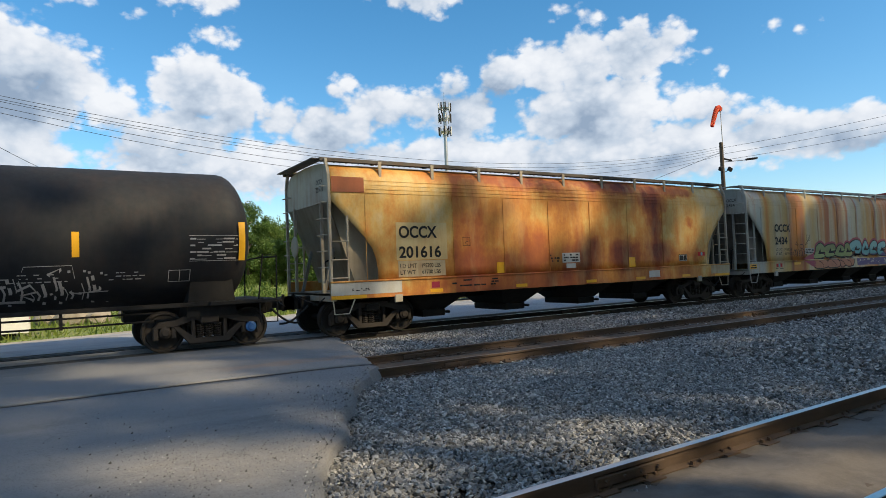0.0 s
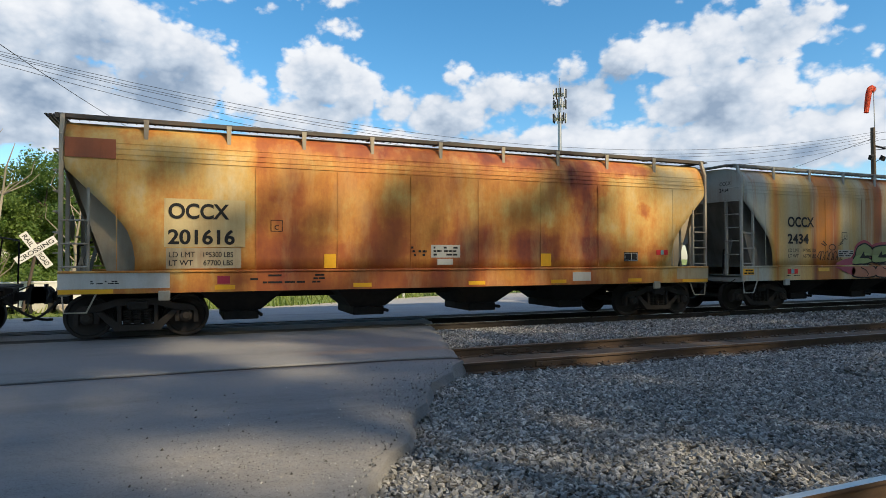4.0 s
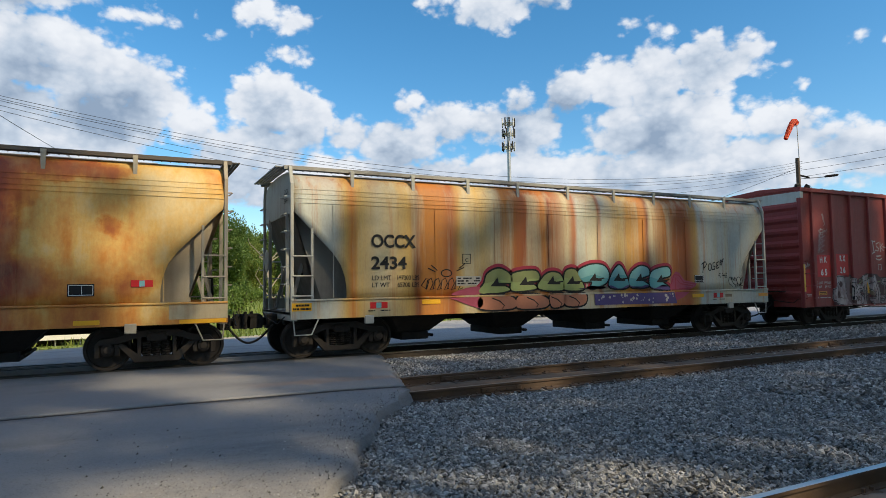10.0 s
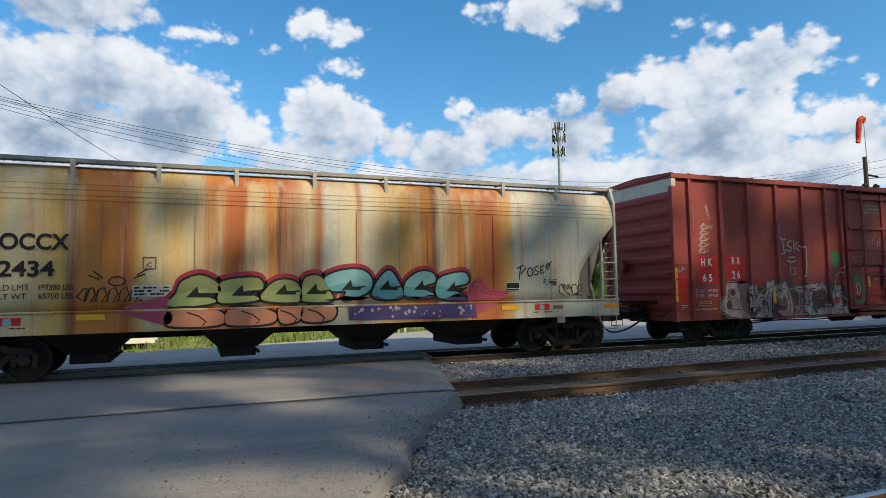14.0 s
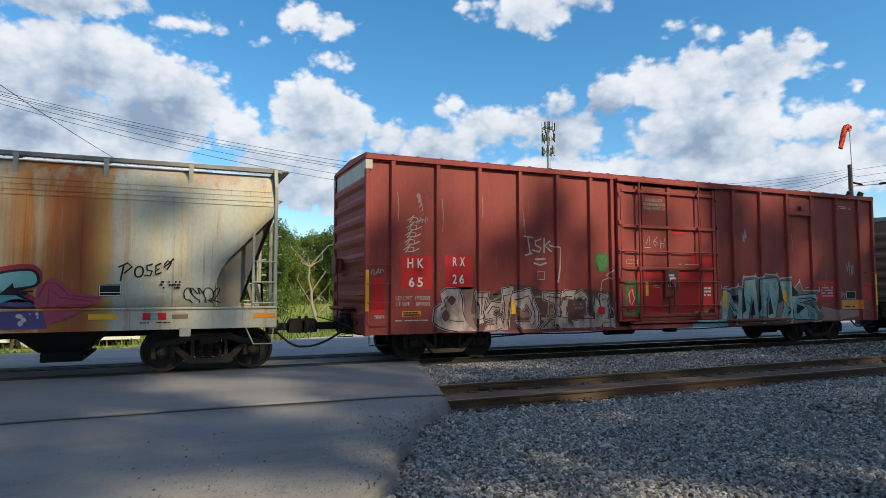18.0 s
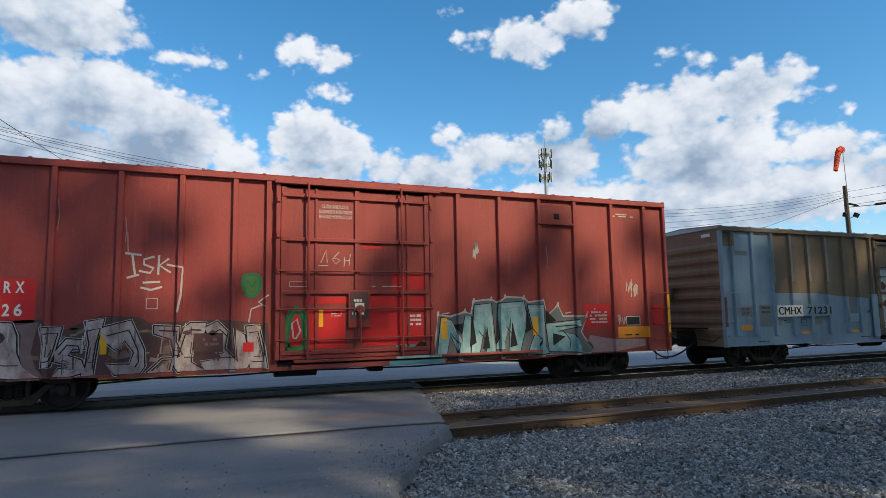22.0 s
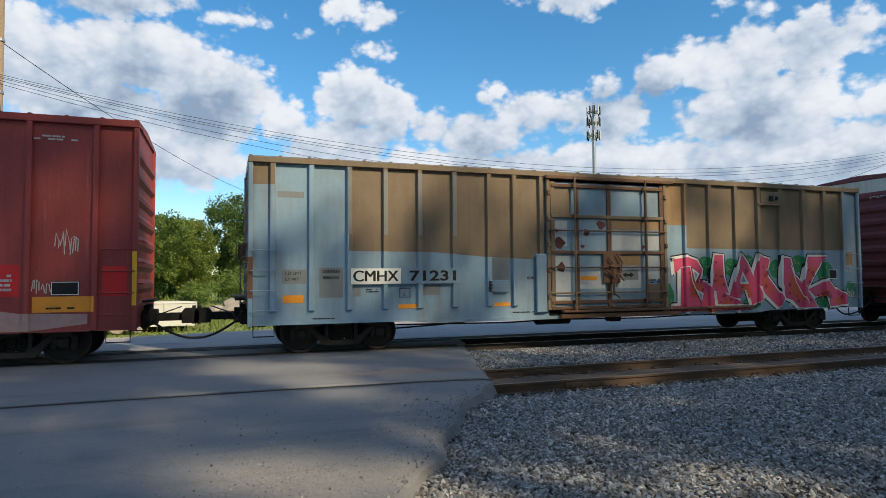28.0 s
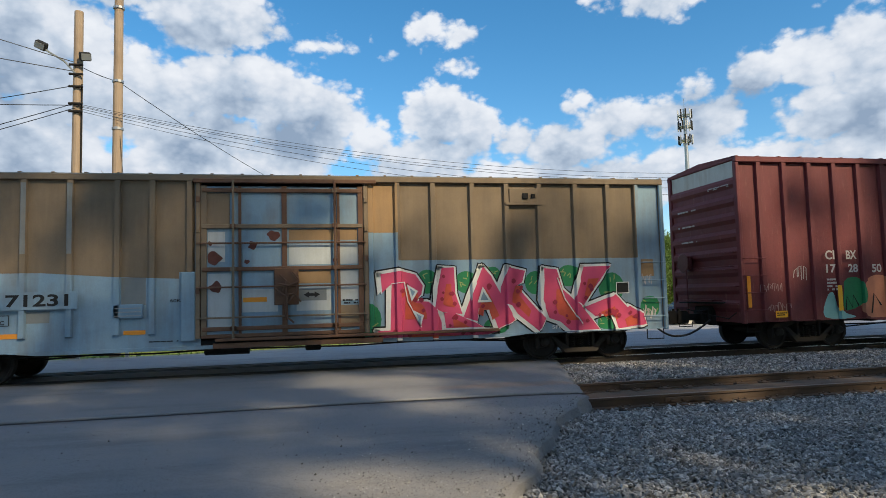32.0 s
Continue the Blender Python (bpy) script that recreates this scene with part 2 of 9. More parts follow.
def worn(name, base, rough=0.6, metal=0.0, vary=0.3, dirt=(0.05, 0.04, 0.03), amount=0.35, grain=30, bump=0.15):
    """Paint or metal with broad fading, fine grain and streaks of dirt running down."""
    k = Nodes(name, rough, metal)
    c = k.mix(k.noise(0.8, 5, 0.6), scaled(base, 1 - vary), scaled(base, 1 + vary))
    c = k.mix(k.ramp(k.noise(grain, 3, 0.6, off=3), ((0.3, 0.0), (0.8, 0.25))), c, scaled(base, 0.6))
    streak = k.math("MULTIPLY", k.noise(2.2, 6, 0.65, (2.4, 2.4, 0.25), 7), k.noise(1.1, 4, 0.6, off=13))
    c = k.mix(k.math("MULTIPLY", k.ramp(streak, ((0.2, 0.0), (0.42, 1.0))), amount), c, dirt)
    return k.done(c, k.math("MULTIPLY_ADD", k.noise(6, 4), 0.3, rough - 0.15), k.noise(grain, 4), bump, 0.004)


def plain(name, base, rough=0.6, metal=0.0, vary=0.12, scale=9):
    k = Nodes(name, rough, metal)
    c = k.mix(k.noise(scale, 5, 0.65), scaled(base, 1 - vary), scaled(base, 1 + vary))
    c = k.mix(k.ramp(k.noise(60, 2, off=5), ((0.55, 0.0), (0.8, 0.3))), c, scaled(base, 0.65))
    return k.done(c, None, k.noise(50, 3), 0.1, 0.003)


def rusty_hopper():
    """Tan hopper paint that each bay has lost to rust in its own degree, with maroon sores and a rusty foot."""
    k = Nodes("rusted_tan_paint", 0.72)
    x, z = k.axis(0), k.axis(2)
    xs = k.math("MULTIPLY", k.math("ADD", x, k.math("MULTIPLY_ADD", k.noise(2.5, 5, 0.65), 0.12, -0.06)), 1 / 16.15)
    along = k.ramp(xs, ((0.0, 0.10), (0.058, 0.10), (0.064, 0.16), (0.222, 0.17), (0.227, 0.42), (0.33, 0.34), (0.335, 0.36), (0.437, 0.33), (0.443, 0.36), (0.545, 0.33), (0.55, 0.30), (0.654, 0.30), (0.659, 0.27), (0.763, 0.26), (0.769, 0.20), (0.86, 0.12), (0.92, 0.05), (1.0, 0.08)))
    foot = k.ramp(k.math("MULTIPLY", z, 0.22), ((0.22, 0.22), (0.308, 0.20), (0.315, 0.10), (0.40, 0.10), (0.62, 0.0), (0.84, 0.0), (0.93, 0.14)))
    amt = k.math("ADD", k.math("ADD", along, 0.05), foot)
    wx = k.math("ADD", x, k.math("MULTIPLY_ADD", k.noise(1.6, 5, 0.65, off=3), 0.9, -0.45))
    wz = k.math("ADD", z, k.math("MULTIPLY_ADD", k.noise(1.4, 5, 0.65, off=13), 0.9, -0.45))
    for cx, cz, rx, rz, how in ((11.9, 3.8, 0.8, 0.75, 0.50), (12.0, 2.9, 0.5, 0.7, 0.42), (12.2, 1.85, 0.9, 0.6, 0.46), (10.5, 1.9, 0.9, 0.6, 0.40), (8.9, 1.85, 1.0, 0.65, 0.34), (9.9, 4.15, 1.8, 0.32, 0.38),
                                (13.4, 4.05, 1.2, 0.28, 0.35), (6.3, 4.1, 2.2, 0.30, 0.26), (4.4, 1.75, 1.3, 0.55, 0.16), (13.9, 2.95, 0.30, 0.25, 0.30), (6.9, 2.2, 0.6, 0.8, 0.16), (14.3, 1.7, 0.5, 0.4, 0.25)):
        u, v = k.math("MULTIPLY_ADD", wx, 1 / rx, -cx / rx), k.math("MULTIPLY_ADD", wz, 1 / rz, -cz / rz)
        d = k.math("SQRT", k.math("ADD", k.math("MULTIPLY", u, u), k.math("MULTIPLY", v, v)))
        amt = k.math("ADD", amt, k.math("MULTIPLY", k.ramp(d, ((0.35, 1.0), (1.15, 0.0))), how))
    streak = k.noise(1.1, 5, 0.6, (2.4, 2.4, 0.35), 4)
    blot = k.noise(0.9, 7, 0.64, (1, 1, 0.9), 21)
    amt = k.math("ADD", amt, k.math("MULTIPLY_ADD", streak, 0.55, -0.28))
    amt = k.math("ADD", amt, k.math("MULTIPLY_ADD", blot, 0.9, -0.46))
    amt = k.math("ADD", amt, k.math("MULTIPLY_ADD", k.noise(7, 5, 0.7, (1, 1, 0.7), 33), 0.22, -0.11))
    c = k.ramp(amt, ((0.0, (0.66, 0.51, 0.26)), (0.16, (0.66, 0.41, 0.115)), (0.33, (0.60, 0.245, 0.04)), (0.54, (0.42, 0.115, 0.024)), (0.82, (0.25, 0.055, 0.026)), (1.0, (0.13, 0.030, 0.028))))
    pale = k.ramp(k.noise(0.8, 6, 0.65, (1.6, 1.6, 0.5), 61), ((0.52, 0.0), (0.70, 0.35)))
    c = k.mix(pale, c, (0.70, 0.50, 0.20))
    fine = k.ramp(k.noise(22, 5, 0.7, (1, 1, 0.5), 2), ((0.4, 0.0), (0.75, 0.35)))
    c = k.mix(fine, c, k.mix(0.5, c, (0.2, 0.09, 0.04)))
    return k.done(c, k.math("MULTIPLY_ADD", amt, 0.25, 0.55, clamp=True), k.math("ADD", k.noise(25, 5), k.noise(1.2, 2)), 0.22, 0.006)


def streaked_hopper():
    """Pale grey hopper paint with vertical bands of rust that run down from the roof."""
    k = Nodes("streaked_grey_paint", 0.65)
    x = k.axis(0)
    wob = k.math("MULTIPLY_ADD", k.noise(1.3, 5, 0.65, (1, 1, 0.22)), 0.24, -0.12)
    xs = k.math("MULTIPLY", k.math("ADD", x, wob), 1 / 16.15)
    pale, cream, gold, orange, rust, dark = (0.47, 0.49, 0.44), (0.54, 0.47, 0.30), (0.56, 0.36, 0.10), (0.53, 0.20, 0.028), (0.35, 0.088, 0.02), (0.17, 0.04, 0.02)
    metres = ((0.0, pale), (1.0, pale), (1.30, gold), (1.45, orange), (1.62, gold), (2.1, cream), (2.9, gold), (3.12, dark), (3.25, orange), (3.75, orange), (4.10, rust), (4.32, gold), (4.50, cream), (4.85, gold),
              (5.45, cream), (5.62, orange), (6.3, rust), (7.0, orange), (7.10, dark), (7.25, rust), (7.75, cream), (8.00, rust), (8.12, pale), (8.80, cream), (8.92, rust), (9.04, pale), (9.66, gold),
              (10.65, orange), (10.78, dark), (10.92, cream), (11.45, orange), (12.2, rust))
    c = k.ramp(xs, tuple((m / 16.15, t) for m, t in metres))
    c = k.mix(k.ramp(xs, ((12.45 / 16.15, 0.0), (12.80 / 16.15, 0.8))), c, gold)
    c = k.mix(k.ramp(xs, ((12.85 / 16.15, 0.0), (12.98 / 16.15, 1.0))), c, pale)
    c = k.mix(k.ramp(k.noise(0.9, 6, 0.65, (2.2, 2.2, 0.12), 25), ((0.50, 0.0), (0.64, 0.75))), c, cream)
    streak = k.noise(1.6, 7, 0.7, (3.2, 3.2, 0.10), 5)
    c = k.mix(k.ramp(streak, ((0.53, 0.0), (0.68, 0.55))), c, (0.44, 0.16, 0.03))
    top = k.ramp(k.math("MULTIPLY", k.math("ADD", k.axis(2), wob), 0.2), ((0.74, 0.0), (0.86, 0.35)))
    c = k.mix(k.math("MULTIPLY", top, k.ramp(k.noise(0.8, 5, 0.6, (2, 2, 0.3), 65), ((0.42, 0.0), (0.56, 1.0)))), c, rust)
    c = k.mix(k.ramp(k.noise(26, 5, 0.7, (1, 1, 0.4), 2), ((0.45, 0.0), (0.8, 0.30))), c, (0.22, 0.13, 0.07))
    c = k.mix(k.ramp(k.noise(3.2, 7, 0.72, (3.0, 3.0, 0.07), 35), ((0.57, 0.0), (0.68, 0.5))), c, (0.30, 0.075, 0.025))
    c = k.mix(k.ramp(k.noise(1.2, 6, 0.7, (1, 1, 1.4), 45), ((0.54, 0.0), (0.72, 0.25))), c, (0.26, 0.17, 0.10))
    return k.done(c, 0.62, k.math("ADD", k.noise(25, 5), k.noise(1.2, 2)), 0.2, 0.006)


def boxcar_red(name, base):
    k = Nodes(name, 0.62)
    c = k.mix(k.noise(0.6, 5, 0.6), scaled(base, 0.8), scaled(base, 1.2))
    c = k.mix(k.ramp(k.noise(1.5, 7, 0.7, (3, 3, 0.2), 5), ((0.48, 0.0), (0.75, 0.5))), c, scaled(base, 0.55))
    c = k.mix(k.ramp(k.noise(1.8, 6, 0.7, (4, 4, 0.3), 25), ((0.62, 0.0), (0.75, 0.4))), c, (0.42, 0.2, 0.15))
    foot = k.ramp(k.math("MULTIPLY", k.math("ADD", k.axis(2), k.noise(3, 4)), 0.25), ((0.2, 0.5), (0.42, 0.0)))
    c = k.mix(foot, c, (0.10, 0.05, 0.04))
    c = k.mix(k.ramp(k.noise(30, 4, 0.7), ((0.48, 0.0), (0.75, 0.5))), c, scaled(base, 0.45))
    c = k.mix(k.ramp(k.noise(9, 6, 0.75, (2.5, 2.5, 0.25), 41), ((0.58, 0.0), (0.72, 0.35))), c, (0.36, 0.17, 0.14))
    c = k.mix(k.ramp(k.noise(4, 6, 0.7, (1, 1, 1), 61), ((0.62, 0.0), (0.70, 0.4))), c, (0.09, 0.03, 0.03))
    return k.done(c, k.math("MULTIPLY_ADD", k.noise(5, 4), 0.25, 0.5), k.math("ADD", k.noise(20, 4), k.noise(1.0, 2)), 0.18, 0.006)


def gravel_mat():
    k = Nodes("crushed_stone_bed", 0.9)
    v = k.n("ShaderNodeTexVoronoi")
    v.inputs["Scale"].default_value = 19
    k.link(k.tc, v.inputs[0])
    sep = k.n("ShaderNodeSeparateColor")
    k.link(v.outputs["Color"], sep.inputs[0])
    c = k.ramp(sep.outputs[0], ((0.0, (0.075, 0.073, 0.07)), (0.5, (0.16, 0.155, 0.15)), (1.0, (0.28, 0.27, 0.255))))
    # shade in the gaps between stones is painted into the colour
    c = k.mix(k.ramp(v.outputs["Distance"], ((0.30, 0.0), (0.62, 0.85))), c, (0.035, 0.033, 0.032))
    c = k.mix(k.ramp(k.noise(0.5, 4), ((0.35, 0.0), (0.7, 0.3))), c, (0.13, 0.11, 0.09))
    h = k.math("SUBTRACT", 1.0, v.outputs["Distance"])
    return k.done(c, None, h, 0.9, 0.03)


def asphalt_mat(name="old_asphalt", lift=1.0):
    k = Nodes(name, 0.85)
    c = k.mix(k.noise(0.35, 5, 0.6), scaled((0.172, 0.172, 0.182), lift), scaled((0.245, 0.243, 0.252), lift))
    c = k.mix(k.ramp(k.noise(1.0, 6, 0.65, (0.3, 2.2, 1), 8), ((0.5, 0.0), (0.72, 0.5))), c, (0.265, 0.25, 0.235))
    c = k.mix(k.ramp(k.noise(0.8, 6, 0.7, (0.25, 1.6, 1), 28), ((0.52, 0.0), (0.66, 0.45))), c, (0.115, 0.11, 0.112))
    # rusty dirt washed along the buried track, and a sandy spill near its end
    x, y = k.axis(0), k.axis(1)
    wob = k.math("MULTIPLY_ADD", k.noise(1.1, 5, 0.65), 1.6, -0.8)
    for cx, cy, wx, wy, tint, amount in ((3.2, 10.65, 1.7, 0.40, (0.30, 0.19, 0.13), 0.75), (0.8, 5.7, 1.3, 1.1, (0.31, 0.275, 0.24), 0.6)):
        u = k.math("MULTIPLY_ADD", k.math("ADD", x, wob), 1 / wx, -cx / wx)
        v = k.math("MULTIPLY_ADD", k.math("MULTIPLY_ADD", wob, 0.35, y), 1 / wy, -cy / wy)
        d = k.math("SQRT", k.math("ADD", k.math("MULTIPLY", u, u), k.math("MULTIPLY", v, v)))
        spot = k.math("MULTIPLY", k.ramp(d, ((0.45, 1.0), (1.15, 0.0))), k.ramp(k.noise(7, 6, 0.7, off=17), ((0.30, 0.3), (0.62, 1.0))))
        if lift == 1.0:
            c = k.mix(k.math("MULTIPLY", spot, amount), c, tint)
    spk = k.noise(140, 2, 0.6)
    c = k.mix(k.ramp(spk, ((0.5, 0.0), (0.75, 0.55))), c, (0.36, 0.345, 0.33))
    c = k.mix(k.ramp(k.noise(45, 3, 0.6, off=24), ((0.56, 0.0), (0.70, 0.5))), c, (0.075, 0.07, 0.07))
    c = k.mix(k.ramp(k.noise(90, 2, 0.6, off=4), ((0.60, 0.0), (0.68, 0.7))), c, (0.03, 0.03, 0.03))
    crack = k.voronoi(0.55, "DISTANCE_TO_EDGE")
    c = k.mix(k.ramp(k.math("ADD", crack, k.math("MULTIPLY_ADD", k.noise(6, 4), 0.03, -0.015)), ((0.0, 0.10), (0.006, 0.0))), c, (0.03, 0.03, 0.03))
    return k.done(c, None, k.math("ADD", spk, k.math("ADD", k.noise(40, 4), k.noise(12, 4, off=5))), 0.6, 0.006)


def leaf_mat(name, a, b, dead=0.0):
    k = Nodes(name, 0.55)
    c = k.mix(k.island(), a, b)
    c = k.mix(k.math("MULTIPLY", k.ramp(k.noise(0.6, 3), ((0.4, 0.0), (0.7, 0.6))), 1.0), c, scaled(a, 0.7))
    k.done(c)
    k.bsdf.inputs["Transmission Weight"].default_value = 0.0
    tr, add = k.n("ShaderNodeBsdfTranslucent"), k.n("ShaderNodeMixShader")
    k.put(c, tr.inputs[0])
    add.inputs[0].default_value = 0.5
    k.link(k.bsdf.outputs[0], add.inputs[1])
    k.link(tr.outputs[0], add.inputs[2])
    k.link(add.outputs[0], k.nt.nodes["Material Output"].inputs[0])
    return k.mat


def grass_mat():
    k = Nodes("meadow", 0.9)
    c = k.mix(k.noise(0.7, 6, 0.7), (0.13, 0.20, 0.035), (0.28, 0.33, 0.075))
    c = k.mix(k.ramp(k.noise(0.25, 5, 0.6, off=6), ((0.5, 0.0), (0.68, 0.7))), c, (0.26, 0.22, 0.11))
    return k.done(c, None, k.noise(12, 6, 0.7), 0.8, 0.08)


def rail_side():
    k = Nodes("rusty_rail_steel", 0.75, 0.2)
    c = k.mix(k.noise(7, 6, 0.7, (0.4, 1, 1)), (0.055, 0.036, 0.026), (0.165, 0.105, 0.066))
    c = k.mix(k.ramp(k.noise(2, 5, off=5), ((0.45, 0.0), (0.7, 0.5))), c, (0.08, 0.06, 0.05))
    return k.done(c, None, k.noise(60, 4), 0.3, 0.003)


M = {
    "gravel": gravel_mat(), "asphalt": asphalt_mat(), "lot": asphalt_mat("pale_lot_asphalt", 1.7), "grass": grass_mat(), "rail": rail_side(),
    "railtop": plain("polished_rail_head", (0.17, 0.14, 0.115), 0.45, 0.6, 0.3, 4),
    "tie": worn("creosoted_timber", (0.085, 0.065, 0.05), 0.9, 0, 0.4, (0.02, 0.017, 0.015), 0.6, 18, 0.6),
    "rubber": plain("crossing_rubber", (0.02, 0.02, 0.021), 0.8),
    "hopper1": rusty_hopper(), "hopper2": streaked_hopper(),
    "grey1": worn("weathered_beige_steel", (0.40, 0.36, 0.28), 0.7, 0, 0.25, (0.22, 0.10, 0.05), 0.6),
    "grey2": worn("weathered_grey_steel", (0.40, 0.41, 0.38), 0.7, 0, 0.2, (0.22, 0.12, 0.07), 0.45),
    "slope": worn("dusty_slope_sheet", (0.23, 0.215, 0.19), 0.8, 0, 0.25, (0.07, 0.05, 0.04), 0.5),
    "red": boxcar_red("faded_red_paint", (0.29, 0.042, 0.037)),
    "red2": boxcar_red("dark_red_paint", (0.155, 0.029, 0.034)),
    "blue": worn("pale_blue_paint", (0.23, 0.345, 0.45), 0.6, 0, 0.15, (0.16, 0.14, 0.12), 0.5),
    "brown": worn("brown_cover_paint", (0.215, 0.158, 0.102), 0.75, 0, 0.2, (0.09, 0.07, 0.05), 0.4),
    "tan_brown": worn("tan_cover_paint", (0.34, 0.21, 0.10), 0.75, 0, 0.2, (0.12, 0.09, 0.06), 0.4),
    "tank": worn("grimy_black_paint", (0.0095, 0.011, 0.0145), 0.72, 0, 0.3, (0.032, 0.02, 0.017), 0.55),
    "under": worn("black_underframe", (0.008, 0.007, 0.0065), 0.85, 0, 0.4, (0.03, 0.022, 0.017), 0.5),
    "truck": worn("brown_cast_steel", (0.042, 0.034, 0.029), 0.85, 0.1, 0.4, (0.02, 0.016, 0.014), 0.6, 25, 0.4),
    "wheel": worn("wheel_steel", (0.034, 0.028, 0.025), 0.75, 0.2, 0.3, (0.02, 0.016, 0.014), 0.5),
    "yellow": plain("yellow_reflector", (0.85, 0.44, 0.015), 0.4), "orange": plain("orange_reflector", (0.80, 0.30, 0.02), 0.4),
    "black": plain("black_paint", (0.007, 0.007, 0.008), 0.75), "white": plain("white_paint", (0.72, 0.72, 0.69), 0.6),
    "dirtywhite": worn("dirty_white_paint", (0.55, 0.54, 0.50), 0.7, 0, 0.1, (0.30, 0.22, 0.13), 0.5),
    "signred": plain("bright_red_paint", (0.58, 0.012, 0.014), 0.55), "grime": plain("grey_stencil_patch", (0.20, 0.215, 0.22), 0.7),
    "chalk": plain("chalky_white_spray", (0.50, 0.46, 0.44), 0.8, 0, 0.3), "chalkpink": plain("chalky_pink_spray", (0.36, 0.24, 0.235), 0.8, 0, 0.3),
    "pink": plain("hot_pink_spray", (0.66, 0.075, 0.17), 0.5, 0, 0.15, 2), "crimson": plain("crimson_spray", (0.33, 0.02, 0.05), 0.5),
    "flame": plain("orange_spray", (0.60, 0.09, 0.045), 0.5, 0, 0.3, 5), "green": plain("green_spray", (0.018, 0.20, 0.075), 0.5, 0, 0.25),
    "lime": plain("lime_spray", (0.28, 0.34, 0.12), 0.6, 0, 0.3, 3), "teal": plain("teal_spray", (0.10, 0.32, 0.36), 0.6, 0, 0.25, 2),
    "aqua": plain("aqua_spray", (0.19, 0.41, 0.43), 0.6, 0, 0.25, 2), "olive": plain("olive_green_spray", (0.24, 0.27, 0.10), 0.6, 0, 0.3, 2),
    "purple": plain("violet_spray", (0.085, 0.06, 0.20), 0.6), "magenta": plain("magenta_spray", (0.36, 0.06, 0.11), 0.6), "salmon": plain("salmon_spray", (0.47, 0.19, 0.11), 0.6, 0, 0.3, 3),
    "steelgrey": plain("galvanised_steel", (0.36, 0.37, 0.38), 0.45, 0.6), "hose": plain("rubber_hose", (0.012, 0.012, 0.013), 0.6),
    "bluecap": plain("blue_bearing_cap", (0.05, 0.16, 0.42), 0.5), "wire": plain("black_cable", (0.02, 0.02, 0.02), 0.6),
    "pole": worn("bare_pole_timber", (0.37, 0.275, 0.19), 0.85, 0, 0.2, (0.13, 0.09, 0.06), 0.5), "darkpole": worn("dark_pole_timber", (0.10, 0.075, 0.055), 0.85),
    "bark": worn("tree_bark", (0.12, 0.095, 0.07), 0.9, 0, 0.35, (0.04, 0.03, 0.025), 0.5, 14, 0.6),
    "leaf1": leaf_mat("leaves_mid", (0.125, 0.20, 0.038), (0.28, 0.38, 0.085)), "leaf2": leaf_mat("leaves_dark", (0.09, 0.16, 0.032), (0.20, 0.30, 0.068)),
    "leaf3": leaf_mat("leaves_yellow", (0.15, 0.21, 0.035), (0.32, 0.38, 0.08)), "rock": worn("bank_rock", (0.36, 0.31, 0.25), 0.9),
    "sock": plain("orange_red_cloth", (0.75, 0.10, 0.035), 0.7), "lampglass": plain("lamp_glass", (0.6, 0.6, 0.58), 0.2),
}


def stone_mat():
    k = Nodes("crushed_stone", 0.85)
    c = k.ramp(k.island(), ((0.0, (0.10, 0.10, 0.103)), (0.45, (0.24, 0.238, 0.238)), (0.85, (0.41, 0.402, 0.395)), (1.0, (0.60, 0.585, 0.56))))
    c = k.mix(k.ramp(k.noise(40, 4, 0.7), ((0.4, 0.0), (0.75, 0.5))), c, (0.14, 0.125, 0.11))
    return k.done(c, None, k.noise(70, 4), 0.4, 0.004)


M["slope1"] = worn("dusty_beige_slope_sheet", (0.42, 0.35, 0.25), 0.8, 0, 0.2, (0.20, 0.13, 0.08), 0.5)
M["greydirt"] = worn("grey_dirt", (0.15, 0.13, 0.115), 0.95, 0, 0.5, (0.06, 0.05, 0.045), 0.6, 35, 0.8)
M["dirt"] = worn("rusty_dirt", (0.115, 0.085, 0.064), 0.95, 0, 0.5, (0.06, 0.045, 0.035), 0.6, 35, 0.8)
M["grating"] = worn("dark_grating_steel", (0.10, 0.09, 0.08), 0.75, 0.2, 0.3, (0.16, 0.08, 0.04), 0.5)
M["zinc"] = worn("dull_zinc_grating", (0.27, 0.27, 0.265), 0.6, 0.4, 0.3, (0.12, 0.09, 0.07), 0.5)
M["stone"] = stone_mat()
M["darkrail"] = worn("greasy_dark_rail", (0.035, 0.027, 0.022), 0.8, 0.1, 0.4, (0.015, 0.012, 0.01), 0.5)
M["railshine"] = plain("polished_running_rail_head", (0.62, 0.60, 0.57), 0.28, 0.95, 0.1, 4)
M["grit"] = plain("dark_grit", (0.07, 0.065, 0.06), 0.9, 0, 0.4, 30)

# ---- building helpers ----


def mesh_of(name, bm, material):
    bmesh.ops.recalc_face_normals(bm, faces=bm.faces)
    me = bpy.data.meshes.new(name)
    bm.to_mesh(me)
    bm.free()
    for mt in material if isinstance(material, (list, tuple)) else (material,):
        me.materials.append(mt)
    return me


def put(name, me, parent=None, at=None, label=""):
    ob = new(name, me)
    ob.parent = parent
    if at is not None:
        ob.matrix_basis = at if isinstance(at, Matrix) else pose(*at)
    if label:
        ob["label"] = label
    return ob


def part(name, bm, material, parent=None, label="", at=None):
    """Links a bmesh as one mesh object under a thing or a part."""
    return put(name, mesh_of(name, bm, material), parent, at, label)


